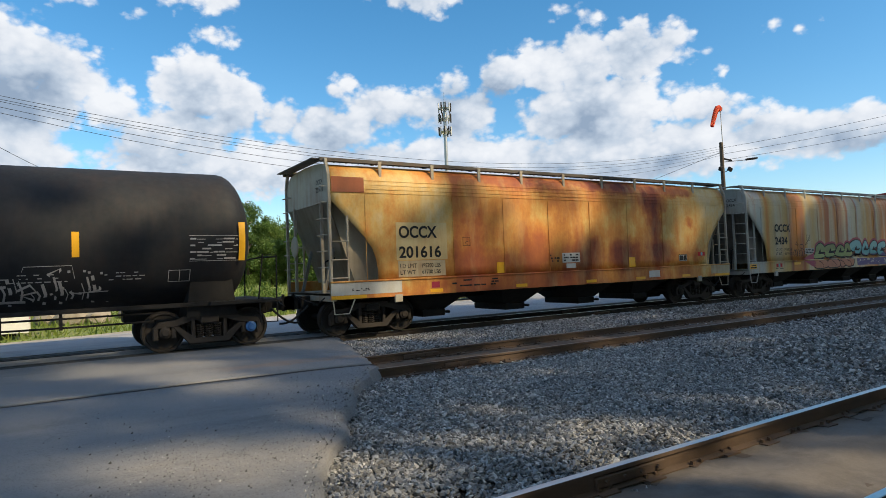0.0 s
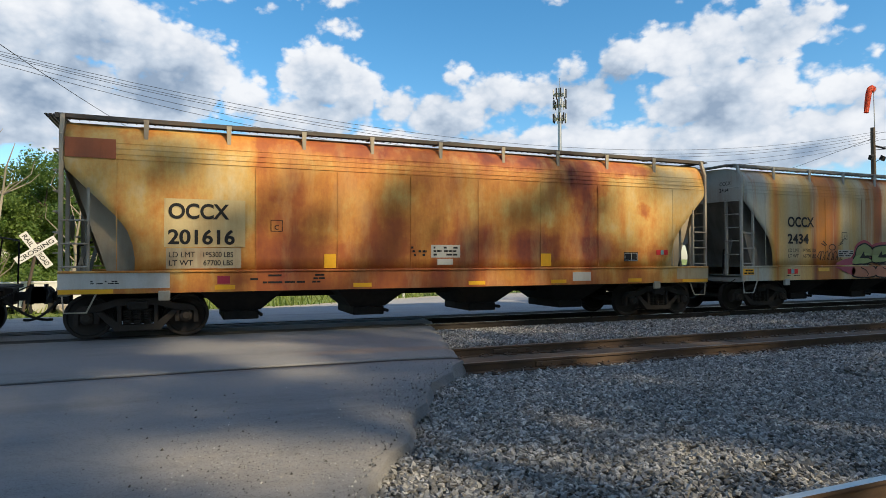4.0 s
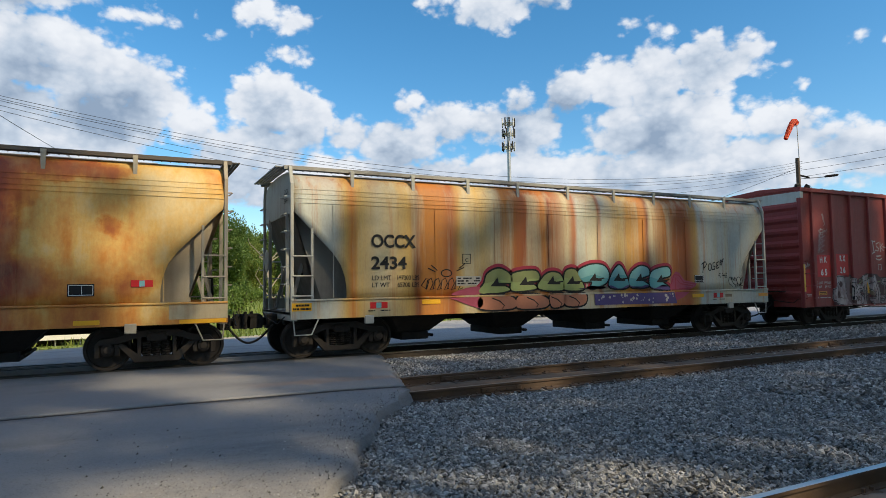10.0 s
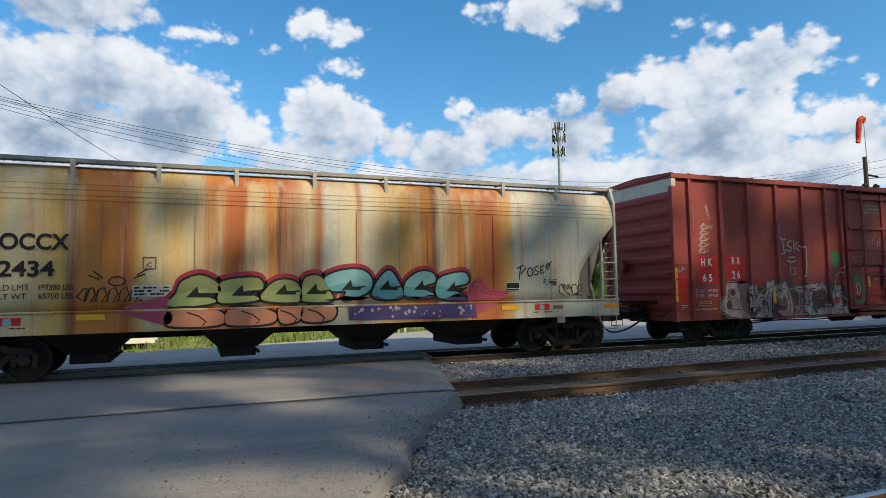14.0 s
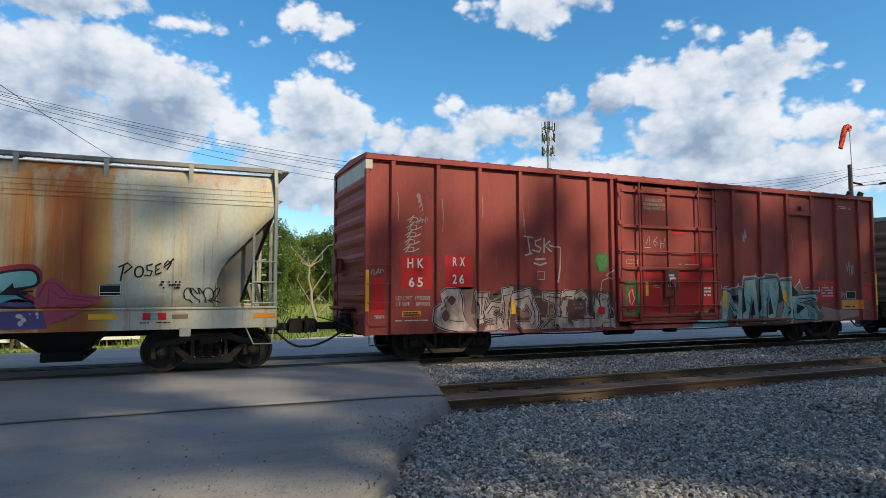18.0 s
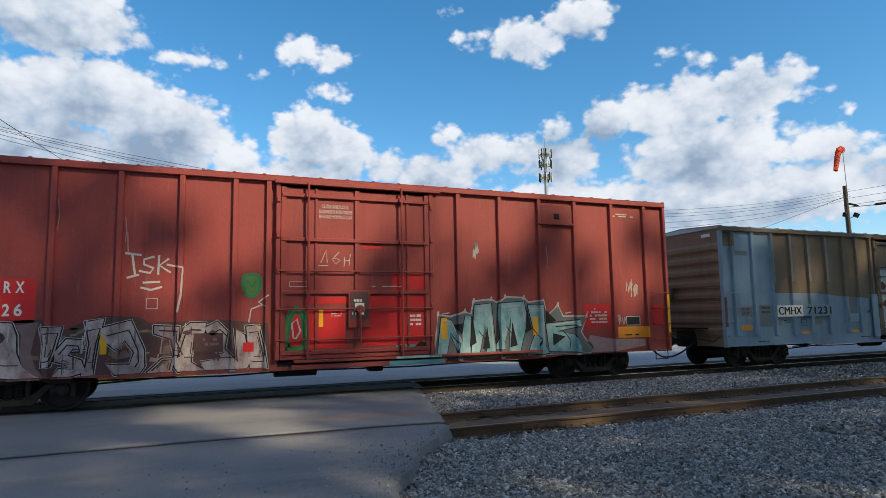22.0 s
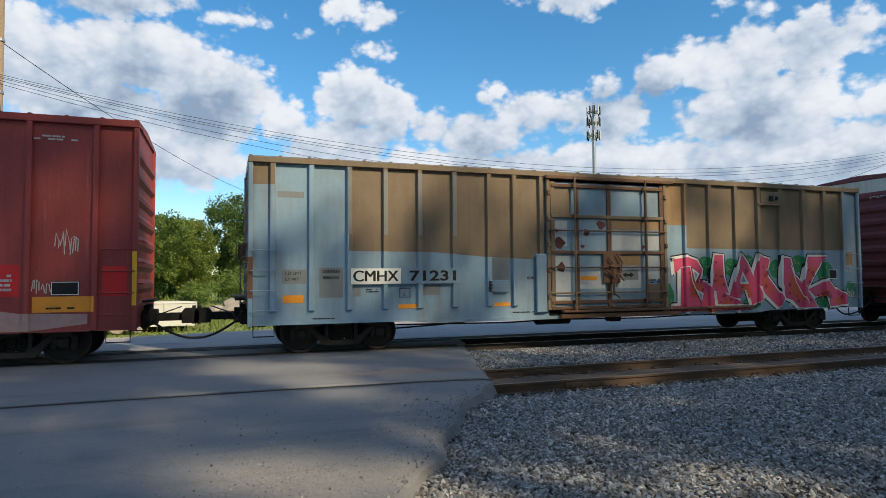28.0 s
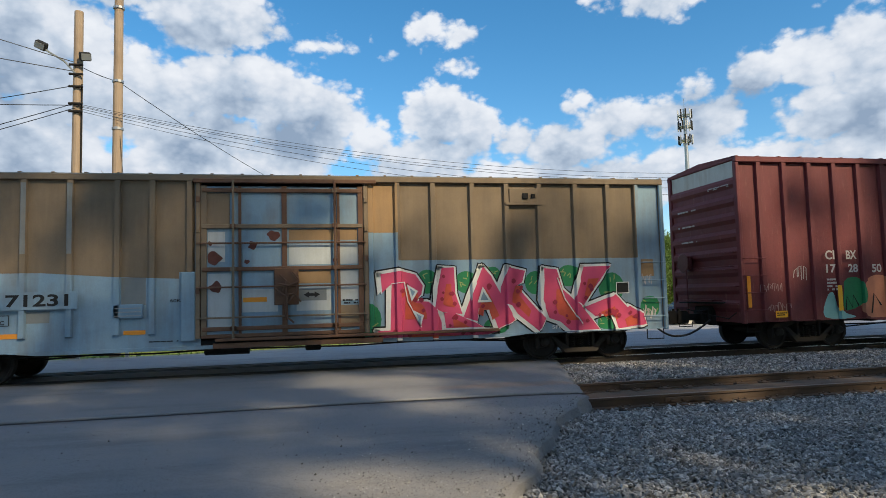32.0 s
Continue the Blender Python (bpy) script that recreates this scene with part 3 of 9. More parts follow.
def box(x0, x1, y0, y1, z0, z1, bev=0.0, bm=None):
    own = bm is None
    b = bmesh.new() if own or bev else bm
    v = [b.verts.new((x, y, z)) for x in (x0, x1) for y in (y0, y1) for z in (z0, z1)]
    for f in ((0, 1, 3, 2), (4, 6, 7, 5), (0, 4, 5, 1), (2, 3, 7, 6), (0, 2, 6, 4), (1, 5, 7, 3)):
        b.faces.new([v[i] for i in f])
    if bev:
        bmesh.ops.bevel(b, geom=b.edges[:], offset=bev, segments=1, affect="EDGES")
        if not own:
            merge(bm, b)
            return bm
    return b


def merge(bm, other, m=None):
    """Adds the geometry of another bmesh and frees it."""
    me = bpy.data.meshes.new("tmp")
    if m is not None:
        other.transform(m)
    other.to_mesh(me)
    other.free()
    bm.from_mesh(me)
    bpy.data.meshes.remove(me)
    return bm


def tube(p, q, r, n=8, r2=None, bm=None):
    """A round bar from p to q."""
    bm = bm or bmesh.new()
    p, q = Vector(p), Vector(q)
    d = (q - p).normalized()
    a = d.orthogonal().normalized()
    b = d.cross(a)
    rings = []
    for c, rr in ((p, r), (q, r if r2 is None else r2)):
        rings.append([bm.verts.new(c + (a * math.cos(t) + b * math.sin(t)) * rr) for t in (2 * math.pi * i / n for i in range(n))])
    for i in range(n):
        bm.faces.new((rings[0][i], rings[0][(i + 1) % n], rings[1][(i + 1) % n], rings[1][i]))
    bm.faces.new(rings[0][::-1])
    bm.faces.new(rings[1])
    return bm


def chain(points, r, n=6, bm=None):
    """A bent round bar through the points."""
    bm = bm or bmesh.new()
    pts = [Vector(p) for p in points]
    rings = []
    for i, p in enumerate(pts):
        d = (pts[min(i + 1, len(pts) - 1)] - pts[max(i - 1, 0)]).normalized()
        a = d.cross(Vector((0.13, 0.29, 0.95))).normalized()
        b = d.cross(a)
        rings.append([bm.verts.new(p + (a * math.cos(t) + b * math.sin(t)) * r) for t in (2 * math.pi * j / n for j in range(n))])
    for u, v in zip(rings, rings[1:]):
        for j in range(n):
            bm.faces.new((u[j], u[(j + 1) % n], v[(j + 1) % n], v[j]))
    bm.faces.new(rings[0][::-1])
    bm.faces.new(rings[-1])
    return bm


def prism(poly, y0, y1, bm=None):
    """A polygon in x and z, drawn out along y."""
    bm = bm or bmesh.new()
    a = [bm.verts.new((x, y0, z)) for x, z in poly]
    b = [bm.verts.new((x, y1, z)) for x, z in poly]
    n = len(poly)
    bm.faces.new(a)
    bm.faces.new(b[::-1])
    for i in range(n):
        bm.faces.new((a[i], b[i], b[(i + 1) % n], a[(i + 1) % n]))
    return bm


def prism_x(poly, x0, x1, bm=None):
    """A polygon in y and z, drawn out along x."""
    bm = bm or bmesh.new()
    a = [bm.verts.new((x0, y, z)) for y, z in poly]
    b = [bm.verts.new((x1, y, z)) for y, z in poly]
    n = len(poly)
    bm.faces.new(a)
    bm.faces.new(b[::-1])
    for i in range(n):
        bm.faces.new((a[i], b[i], b[(i + 1) % n], a[(i + 1) % n]))
    return bm


def lathe_y(profile, n=28, bm=None, at=(0, 0, 0)):
    """A profile of (radius, y) turned about the y axis."""
    bm = bm or bmesh.new()
    rings = []
    for r, y in profile:
        rings.append([bm.verts.new((at[0] + r * math.cos(t), at[1] + y, at[2] + r * math.sin(t))) for t in (2 * math.pi * i / n for i in range(n))])
    for u, v in zip(rings, rings[1:]):
        for j in range(n):
            bm.faces.new((u[j], u[(j + 1) % n], v[(j + 1) % n], v[j]))
    bm.faces.new(rings[0][::-1])
    bm.faces.new(rings[-1])
    return bm


def smooth(points, steps=6):
    """A closed Catmull-Rom curve through the points."""
    out, n = [], len(points)
    for i in range(n):
        p0, p1, p2, p3 = (Vector(points[(i + j) % n]) for j in (-1, 0, 1, 2))
        for s in range(steps):
            t = s / steps
            out.append(tuple(0.5 * (2 * p1 + (p2 - p0) * t + (2 * p0 - 5 * p1 + 4 * p2 - p3) * t * t + (3 * p1 - p0 - 3 * p2 + p3) * t ** 3)))
    return out


def grown(points, d):
    """The polygon pushed outwards by d."""
    n = len(points)
    area = sum(points[i][0] * points[(i + 1) % n][1] - points[(i + 1) % n][0] * points[i][1] for i in range(n))
    s = 1 if area > 0 else -1
    out = []
    for i in range(n):
        a, b, c = (Vector(points[(i + j) % n]) for j in (-1, 0, 1))
        u, v = (b - a).normalized(), (c - b).normalized()
        nrm = Vector((u.y + v.y, -u.x - v.x))
        k = max(0.35, 1 + u.dot(v))
        out.append(tuple(b + nrm * (s * d / k)))
    return out


# ---- the setting ----
YT, YM, YN = 15.8, 10.1, 2.78  # centre lines of the train's track, the middle and the near one
HALF = 0.755  # from the centre line to the middle of a rail head
GROOVE = (YM - HALF + 0.03, YM - HALF + 0.20)  # the open flangeway of the middle track


def edge_x(y):
    """Where the asphalt ends towards the ballast."""
    return float(np.interp(y, (2, 4.4, 5.0, 6.1, 7.85, 9.4, 11, 14.8, 19), (0.2, 1.15, 1.35, 2.05, 3.0, 4.05, 4.5, 5.7, 7.0)))


def build_ground():
    bm = bmesh.new()
    xs = np.concatenate((np.linspace(-2000, -70, 12), np.linspace(-60, 120, 66), np.linspace(140, 2000, 12)))
    near = {-30.0, -22.0, -14.0, -8.0, -4.0, -1.0, 0.5, 5.0, 6.0, 7.0, 8.0, 12.0, 13.0, 19.0, 20.5, 22.0}
    for yc in (YT, YM, YN):
        near |= {yc - 1.75, yc - 1.25, yc - 0.6, yc, yc + 0.6, yc + 1.25, yc + 1.75}
    ys = np.concatenate((np.linspace(-600, -40, 8), sorted(near), np.linspace(25, 80, 14), np.linspace(100, 3000, 11)))
    rows = []
    for y in ys:
        row = []
        for x in xs:
            z = -0.13 + 0.015 * noise.noise(Vector((x * 0.7, y * 0.7, 0)))
            if min(abs(y - yc) for yc in (YT, YM, YN)) < 1.3:
                z -= 0.065
            if y > 24:
                z += 0.4 * max(0.0, noise.noise(Vector((x * 0.05, y * 0.05, 3))))
            row.append(bm.verts.new((x, y, z)))
        rows.append(row)
    for a, b in zip(rows, rows[1:]):
        for i in range(len(xs) - 1):
            f = bm.faces.new((a[i], a[i + 1], b[i + 1], b[i]))
            cy, cx = (a[i].co.y + b[i].co.y) / 2, a[i].co.x
            f.material_index = 0 if (-30 < cy < 18.5) else 1
            f.smooth = True
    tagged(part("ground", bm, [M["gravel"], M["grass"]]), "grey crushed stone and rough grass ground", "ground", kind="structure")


def road_rise(x, y):
    """The paving swells over the middle track, buries its rails and runs down to them at its ragged end."""
    h = float(np.interp(y, (3.6, 4.8, 6.0, 7.0, 8.4, 9.3, 10.9, 12.6, 15.0), (-0.01, 0.0, 0.04, 0.065, 0.095, 0.115, 0.105, 0.05, 0.0)))
    return h * float(np.interp(x, (1.2, 3.0, 4.4, 5.4), (1.0, 0.86, 0.50, 0.15)))


def build_road():
    """The crossing: asphalt on the near side, between the tracks and across to the far lot."""
    def slab(y0, y1, xl, z, name, label, step=0.2):
        bm = bmesh.new()
        n = max(3, int((y1 - y0) / step))
        top = []
        for y in np.linspace(y0, y1, n):
            xr = edge_x(y) + 0.13 * noise.noise(Vector((3.1, y * 1.9, 0.4))) + 0.07 * noise.noise(Vector((9.1, y * 6, 0.4))) + 0.03 * noise.noise(Vector((2.1, y * 17, 0.4)))
            cols = [xl, -14, -8, -4, -2.5, -1.2, 0.0] + [0.0 + (xr - 0.15) * k / 8 for k in range(1, 9)] + [xr]
            top.append([bm.verts.new((x, y, z + road_rise(x, y) + 0.008 * noise.noise(Vector((x * 0.6, y * 0.6, 5))) - (0.03 if i == len(cols) - 1 else 0.0))) for i, x in enumerate(cols)])
        low = [[bm.verts.new((v.co.x + (0.10 if i == len(r) - 1 else 0), v.co.y, -0.2)) for i, v in enumerate(r)] for r in top]
        for a, b in zip(top, top[1:]):
            for i in range(len(a) - 1):
                bm.faces.new((a[i], a[i + 1], b[i + 1], b[i])).smooth = True
        for a, b, c, d in zip(top, top[1:], low, low[1:]):
            bm.faces.new((a[-1], c[-1], d[-1], b[-1]))
        bm.faces.new([v for v in top[0]] + [v for v in low[0]][::-1])
        bm.faces.new([v for v in top[-1]] + [v for v in low[-1]][::-1])
        tagged(part(name, bm, M["asphalt"]), label, "road", kind="structure")

    slab(YN + HALF + 0.05, GROOVE[0], -60, 0.0, "road", "weathered grey asphalt level crossing road")
    slab(GROOVE[1], YT - HALF - 0.045, -60, 0.0, "road_2", "weathered grey asphalt over and between two tracks")
    slab(YT - HALF + 0.10, YT + HALF - 0.10, -60, -0.004, "road_3", "grey asphalt strip between rails", 0.15)
    # the far lot: a wide paved strip on the other side of the train
    bm = bmesh.new()
    pts = [(-70, YT + HALF + 0.05), (70, YT + HALF + 1.2), (140, 20), (140, 36), (40, 31), (22, 28), (10, 25.4), (4, 22.5), (-3, 20.6), (-20, 20.0), (-70, 20)]
    a = [bm.verts.new((x, y, 0.0)) for x, y in pts]
    b = [bm.verts.new((x, y, -0.3)) for x, y in pts]
    bm.faces.new(a)
    for i in range(len(pts)):
        bm.faces.new((a[i], b[i], b[(i + 1) % len(pts)], a[(i + 1) % len(pts)]))
    tagged(part("pavement", bm, M["lot"]), "wide grey paved lot behind the train", "pavement", kind="structure")


RAIL = ((-0.068, -0.17), (0.068, -0.17), (0.068, -0.158), (0.012, -0.14), (0.010, -0.045), (0.034, -0.035), (0.034, -0.004), (0.028, 0.0), (-0.028, 0.0), (-0.034, -0.004), (-0.034, -0.035), (-0.010, -0.045), (-0.012, -0.14), (-0.068, -0.158))


def build_track(name, yc, x0, x1, tie0, tie1, z=0.0, tiecount=300):
    root = tagged(new(name), "railway track with rusty rails on dark timber ties", "railway track", kind="structure")
    for side in (-1, 1):
        bm = bmesh.new()
        xs = [x0 + (x1 - x0) * i / 60 for i in range(61)]
        rings = []
        for x in xs:
            wv = 0.006 * noise.noise(Vector((x * 0.35, yc, side)))
            rings.append([bm.verts.new((x, yc + side * HALF + dy + wv, z + dz)) for dy, dz in RAIL])
        n = len(RAIL)
        for a, b in zip(rings, rings[1:]):
            for j in range(n):
                f = bm.faces.new((a[j], a[(j + 1) % n], b[(j + 1) % n], b[j]))
                f.material_index = 1 if j in (6, 7, 8) else 0
        bm.faces.new(rings[0])
        bm.faces.new(rings[-1])
        rail = part("rail", bm, [M["darkrail"] if yc == YT else M["rail"], M["railtop"] if yc == YM else M["railshine"]], root)
        # joint bars with bolts every 11.9 m
        xj = 5.75 if yc == YM else 3.4
        while xj < x1:
            jb = box(xj - 0.4, xj + 0.4, yc + side * HALF - 0.045, yc + side * HALF + 0.045, z - 0.135, z - 0.05, 0.008)
            for k in range(4):
                tube((xj - 0.3 + 0.2 * k, yc + side * HALF - 0.07, z - 0.09), (xj - 0.3 + 0.2 * k, yc + side * HALF + 0.07, z - 0.09), 0.018, 6, bm=jb)
            part("joint_bar", jb, M["rail"], rail)
            xj += 11.9
    tie = mesh_of("tie", box(-0.115, 0.115, -1.3, 1.3, -0.18, 0.0, 0.012), M["tie"])
    pl = bmesh.new()
    for s in (-1, 1):
        box(-0.10, 0.10, s * HALF - 0.17, s * HALF + 0.17, 0.0, 0.014, bm=pl)
        for dx in (-0.06, 0.06):
            for dy in (-0.09, 0.09):
                box(dx - 0.014, dx + 0.014, s * HALF + dy - 0.014, s * HALF + dy + 0.014, 0.012, 0.045, bm=pl)
    plate = mesh_of("tie_plate", pl, M["rail"])
    rnd = random.Random(int(yc * 10))
    x, k = tie0, 0
    while x < tie1 and k < tiecount:
        t = put("tie", tie, root, pose(x + rnd.uniform(-0.04, 0.04), yc + rnd.uniform(-0.06, 0.06), z - (0.148 if yc == YM else 0.172), 0, 0, rnd.uniform(-1.5, 1.5)))
        put("tie_plate", plate, t, pose(0, 0, 0))
        x += 0.53
        k += 1
    return root


def build_crossing_panels():
    """Dark rubber strips along the rails where the road crosses."""
    for yc, side, w0, w1 in ((YT, -1, -0.30, -0.04), (YT, -1, 0.04, 0.2), (YT, 1, -0.2, -0.04), (YT, 1, 0.04, 0.3)):
        y = yc + side * HALF
        tagged(part("flangeway_filler", box(-40.0, edge_x(y) - 0.2, y + w0, y + w1, -0.12, 0.009, 0.006), M["rubber"]), "black rubber flangeway filler beside the rail", "track filler", kind="structure")
    # the flangeway of the middle track is an open groove with a shallow black strip in it
    bm = bmesh.new()
    y0, y1 = GROOVE
    xs = np.linspace(-40, edge_x(y0) + 0.05, 120)
    rows = [[bm.verts.new((x, y, road_rise(x, y) - (0.018 if k == 1 else 0.008))) for x in xs] for k, y in enumerate((y0 - 0.01, (y0 + y1) / 2, y1 + 0.01))]
    for a, b in zip(rows, rows[1:]):
        for i in range(len(xs) - 1):
            bm.faces.new((a[i], a[i + 1], b[i + 1], b[i]))
    tagged(part("flangeway_groove", bm, M["rubber"]), "shallow black strip in the groove beside a buried rail", "track filler", kind="structure")


def build_track_dirt():
    """Dirt that has filled the middle and the near track between their rails."""
    for yc, x0, x1, n, low in ((YM, 3.6, 46, 170, 0.0), (YN, 0.3, 26, 110, 0.012)):
        bm = bmesh.new()
        xs, ys = np.linspace(x0, x1, n), np.linspace(yc - HALF + 0.05, yc + HALF - 0.05, 14)
        rows = [[bm.verts.new((x, y, -0.115 - low - 0.05 * min(1.0, abs(y - yc) / 0.7) + 0.028 * noise.noise(Vector((x * 2.2, y * 3.0, 2))) + 0.018 * noise.noise(Vector((x * 9, y * 9, 7))))) for x in xs] for y in ys]
        for a, b in zip(rows, rows[1:]):
            for i in range(len(xs) - 1):
                bm.faces.new((a[i], a[i + 1], b[i + 1], b[i])).smooth = True
        tagged(part("track_dirt", bm, M["dirt" if yc == YM else "greydirt"]), "rusty brown dirt and grit between the rails" if yc == YM else "grey-brown dirt and grit between the near rails", "dirt", kind="structure")


def build_ballast():
    """Crushed stone: the nearest as single stones, the rest as one bed."""
    rng = np.random.default_rng(5)
    base = np.array(((1, 0, 0), (0.1, 1, 0.05), (-1, 0.1, 0), (0, -1, -0.05), (0.62, 0.50, 0.56), (-0.62, 0.36, 0.62), (0.08, -0.68, 0.58), (0, 0, -0.6)), float)
    tri = np.array(((0, 1, 4), (1, 2, 5), (2, 3, 5), (3, 0, 6), (0, 4, 6), (1, 5, 4), (3, 6, 5), (4, 5, 6), (1, 0, 7), (2, 1, 7), (3, 2, 7), (0, 3, 7)))

    def cloud(n, x0, x1, y0, y1, size, z0, near):
        x = x0 + (x1 - x0) * rng.random(n)
        y = y0 + (y1 - y0) * rng.random(n)
        ex = np.interp(y, (2, 4.4, 5.0, 6.1, 7.85, 9.4, 11, 14.8, 19), (0.2, 1.15, 1.35, 2.05, 3.0, 4.05, 4.5, 5.7, 7.0))
        keep = (x > ex + rng.normal(0.02, 0.10, n)) & near(x, y)
        return x[keep], y[keep], size * rng.uniform(0.55, 1.25, keep.sum()), np.full(keep.sum(), z0)

    def clear(x, y):
        ok = np.ones(len(x), bool)
        for yc in (YT, YM, YN):
            for s in (-1, 1):
                ok &= np.abs(y - yc - s * HALF) > 0.11
        d = np.abs(y - YM)
        ok &= (d > 0.70) | (rng.random(len(x)) < 0.30)
        ok &= (d > 1.28) | (d < 0.70) | (rng.random(len(x)) < 0.22)
        return ok

    sets = [cloud(37000, 1.0, 9.0, 3.6, 7.2, 0.027, -0.105, clear), cloud(35000, 2.5, 14.0, 7.0, 9.6, 0.029, -0.105, clear),
            cloud(19000, 4.0, 16.0, 10.9, 14.9, 0.032, -0.10, clear), cloud(19000, 9.0, 26.0, 3.6, 9.2, 0.037, -0.105, clear),
            cloud(4500, 3.8, 16.0, 9.4, 10.8, 0.027, -0.12, clear), cloud(2600, 1.2, 9.0, 2.1, 3.5, 0.017, -0.128, clear),
            cloud(7000, 14.0, 40.0, 9.0, 14.9, 0.050, -0.10, clear), cloud(5000, 5.5, 30.0, 14.6, 17.0, 0.034, -0.11, clear)]
    X, Y, S, Z = (np.concatenate(a) for a in zip(*sets))
    for yc in (YT, YM, YN):
        Z = Z - 0.075 * np.clip((1.55 - np.abs(Y - yc)) / 0.35, 0, 1)
    n = len(X)
    v = base[None] * rng.uniform(0.6, 1.3, (n, 8, 1)) + rng.normal(0, 0.12, (n, 8, 3))
    v *= (S[:, None] * rng.uniform(0.75, 1.2, (n, 3)))[:, None, :]
    ang = rng.uniform(0, 2 * math.pi, n)
    c, s = np.cos(ang)[:, None], np.sin(ang)[:, None]
    tx, ty = rng.normal(0, 0.35, n)[:, None], rng.normal(0, 0.35, n)[:, None]
    vx, vy, vz = v[..., 0], v[..., 1], v[..., 2]
    wx, wy = vx * c - vy * s, vx * s + vy * c
    wz = vz + wx * tx + wy * ty
    P = np.stack((wx + X[:, None], wy + Y[:, None], wz + (Z + S * 0.3 + rng.uniform(0, 0.012, n))[:, None]), -1)
    root = tagged(new("ballast"), "grey crushed stone railway ballast", "ballast", kind="structure")
    first = np.where((X > 1.4) & (X < 4.5) & (Y < 5.2) & (Y > 3.9))[0][:300]
    shapes = []
    for k in range(6):
        me = bpy.data.meshes.new("stone")
        q = base * rng.uniform(0.6, 1.3, (8, 1)) + rng.normal(0, 0.12, (8, 3))
        me.from_pydata((q * 0.031).tolist(), [], tri.tolist())
        me.materials.append(M["stone"])
        shapes.append(me)
    for i, j in enumerate(first):
        put("stone", shapes[i % 6], root, pose(X[j], Y[j], Z[j] + S[j] * 0.3, rng.uniform(-30, 30), rng.uniform(-30, 30), rng.uniform(0, 360)))
    rest = np.setdiff1d(np.arange(n), first)
    me = bpy.data.meshes.new("loose_stones")
    F = (tri[None] + 8 * np.arange(len(rest))[:, None, None]).reshape(-1, 3)
    me.from_pydata(P[rest].reshape(-1, 3).tolist(), [], F.tolist())
    me.materials.append(M["stone"])
    ob = put("loose_stones", me, root)
    ob["kind"] = "stuff"


def build_debris():
    """Pebbles strewn over the asphalt: a sandy spill in its middle, a fringe along its end, single ones farther off."""
    rng = random.Random(4)
    tri = ((0, 1, 4), (1, 2, 4), (2, 3, 4), (3, 0, 4))
    sets = {"road_grit": ("stone", []), "dark_road_grit": ("grit", [])}
    for i in range(4600):
        kind = i % 10
        if kind < 5:
            x, y = rng.gauss(0.75, 0.42), rng.gauss(5.65, 0.50)
        elif kind < 8:
            y = rng.uniform(3.8, 9.2)
            x = edge_x(y) - abs(rng.gauss(0, 0.30 if kind < 7 else 0.9)) - 0.02
        else:
            if rng.random() < 0.55:
                continue
            x, y = rng.uniform(-6, 3), rng.uniform(3.8, 9.2)
        if x > edge_x(y) - 0.02 or y < 3.7 or y > 9.25:
            continue
        r = rng.choice((0.005, 0.007, 0.009, 0.012)) * rng.uniform(0.7, 1.3) * (1.6 if rng.random() < 0.05 else 1.0)
        bucket = sets["dark_road_grit" if kind in (2, 8, 9) or rng.random() < 0.2 else "road_grit"][1]
        a = rng.uniform(0, 6.28)
        ring = [(x + r * rng.uniform(0.7, 1.2) * math.cos(a + k * 1.571), y + r * rng.uniform(0.7, 1.2) * math.sin(a + k * 1.571), road_rise(x, y) - 0.004) for k in range(4)]
        bucket.append(ring + [(x + r * 0.2, y, road_rise(x, y) + r * rng.uniform(0.7, 1.1))])
    for name, (mat, heaps) in sets.items():
        me = bpy.data.meshes.new(name)
        me.from_pydata([v for h in heaps for v in h], [], [tuple(5 * k + t for t in f) for k in range(len(heaps)) for f in tri])
        me.materials.append(M[mat])
        tagged(put(name, me), "small loose pebbles strewn on asphalt" if mat == "stone" else "dark crumbs of stone on asphalt", "grit", kind="stuff")


build_ground()
build_road()
build_track("track_far", YT, -70, 150, -25, 90)
build_track("track_middle", YM, -60, 150, 4.6, 75)
build_track("track_near", YN, -30, 90, 1.0, 24)
build_crossing_panels()

# ---- the train ----
SIDE = 1.60  # half the width of a car
POST = 0.08  # how far the posts of a boxcar stand out from its side


def text_mesh(name, words, x0, x1, z0, z1, y, material):
    """Lettering on the near side of a car, fitted between x0, x1 and z0, z1."""
    cu = bpy.data.curves.new("t", "FONT")
    cu.body = words
    cu.offset = 0.0 if "M" in words else 0.026 if z1 - z0 > 0.18 else 0.010
    ob = bpy.data.objects.new("t", cu)
    scene.collection.objects.link(ob)
    me = bpy.data.meshes.new_from_object(ob)
    bpy.data.objects.remove(ob)
    co = np.empty(len(me.vertices) * 3)
    me.vertices.foreach_get("co", co)
    co = co.reshape(-1, 3)
    lo, hi = co.min(0), co.max(0)
    k = (co - lo) / np.maximum(hi - lo, 1e-6)
    out = np.stack((x0 + k[:, 0] * (x1 - x0), np.full(len(k), y), z0 + k[:, 1] * (z1 - z0)), -1)
    me.vertices.foreach_set("co", out.ravel())
    me.materials.clear()
    me.materials.append(material)
    me.name = name
    return me


def letters(parent, words, x0, x1, z0, z1, y=-SIDE - 0.006, material=None, name="lettering"):
    return put(name, text_mesh(name, words, x0, x1, z0, z1, y, material or M["black"]), parent)


def patch(parent, name, x0, x1, z0, z1, material, y=-SIDE - 0.004, t=0.004, label=""):
    return part(name, box(x0, x1, y - t, y, z0, z1), material, parent, label)


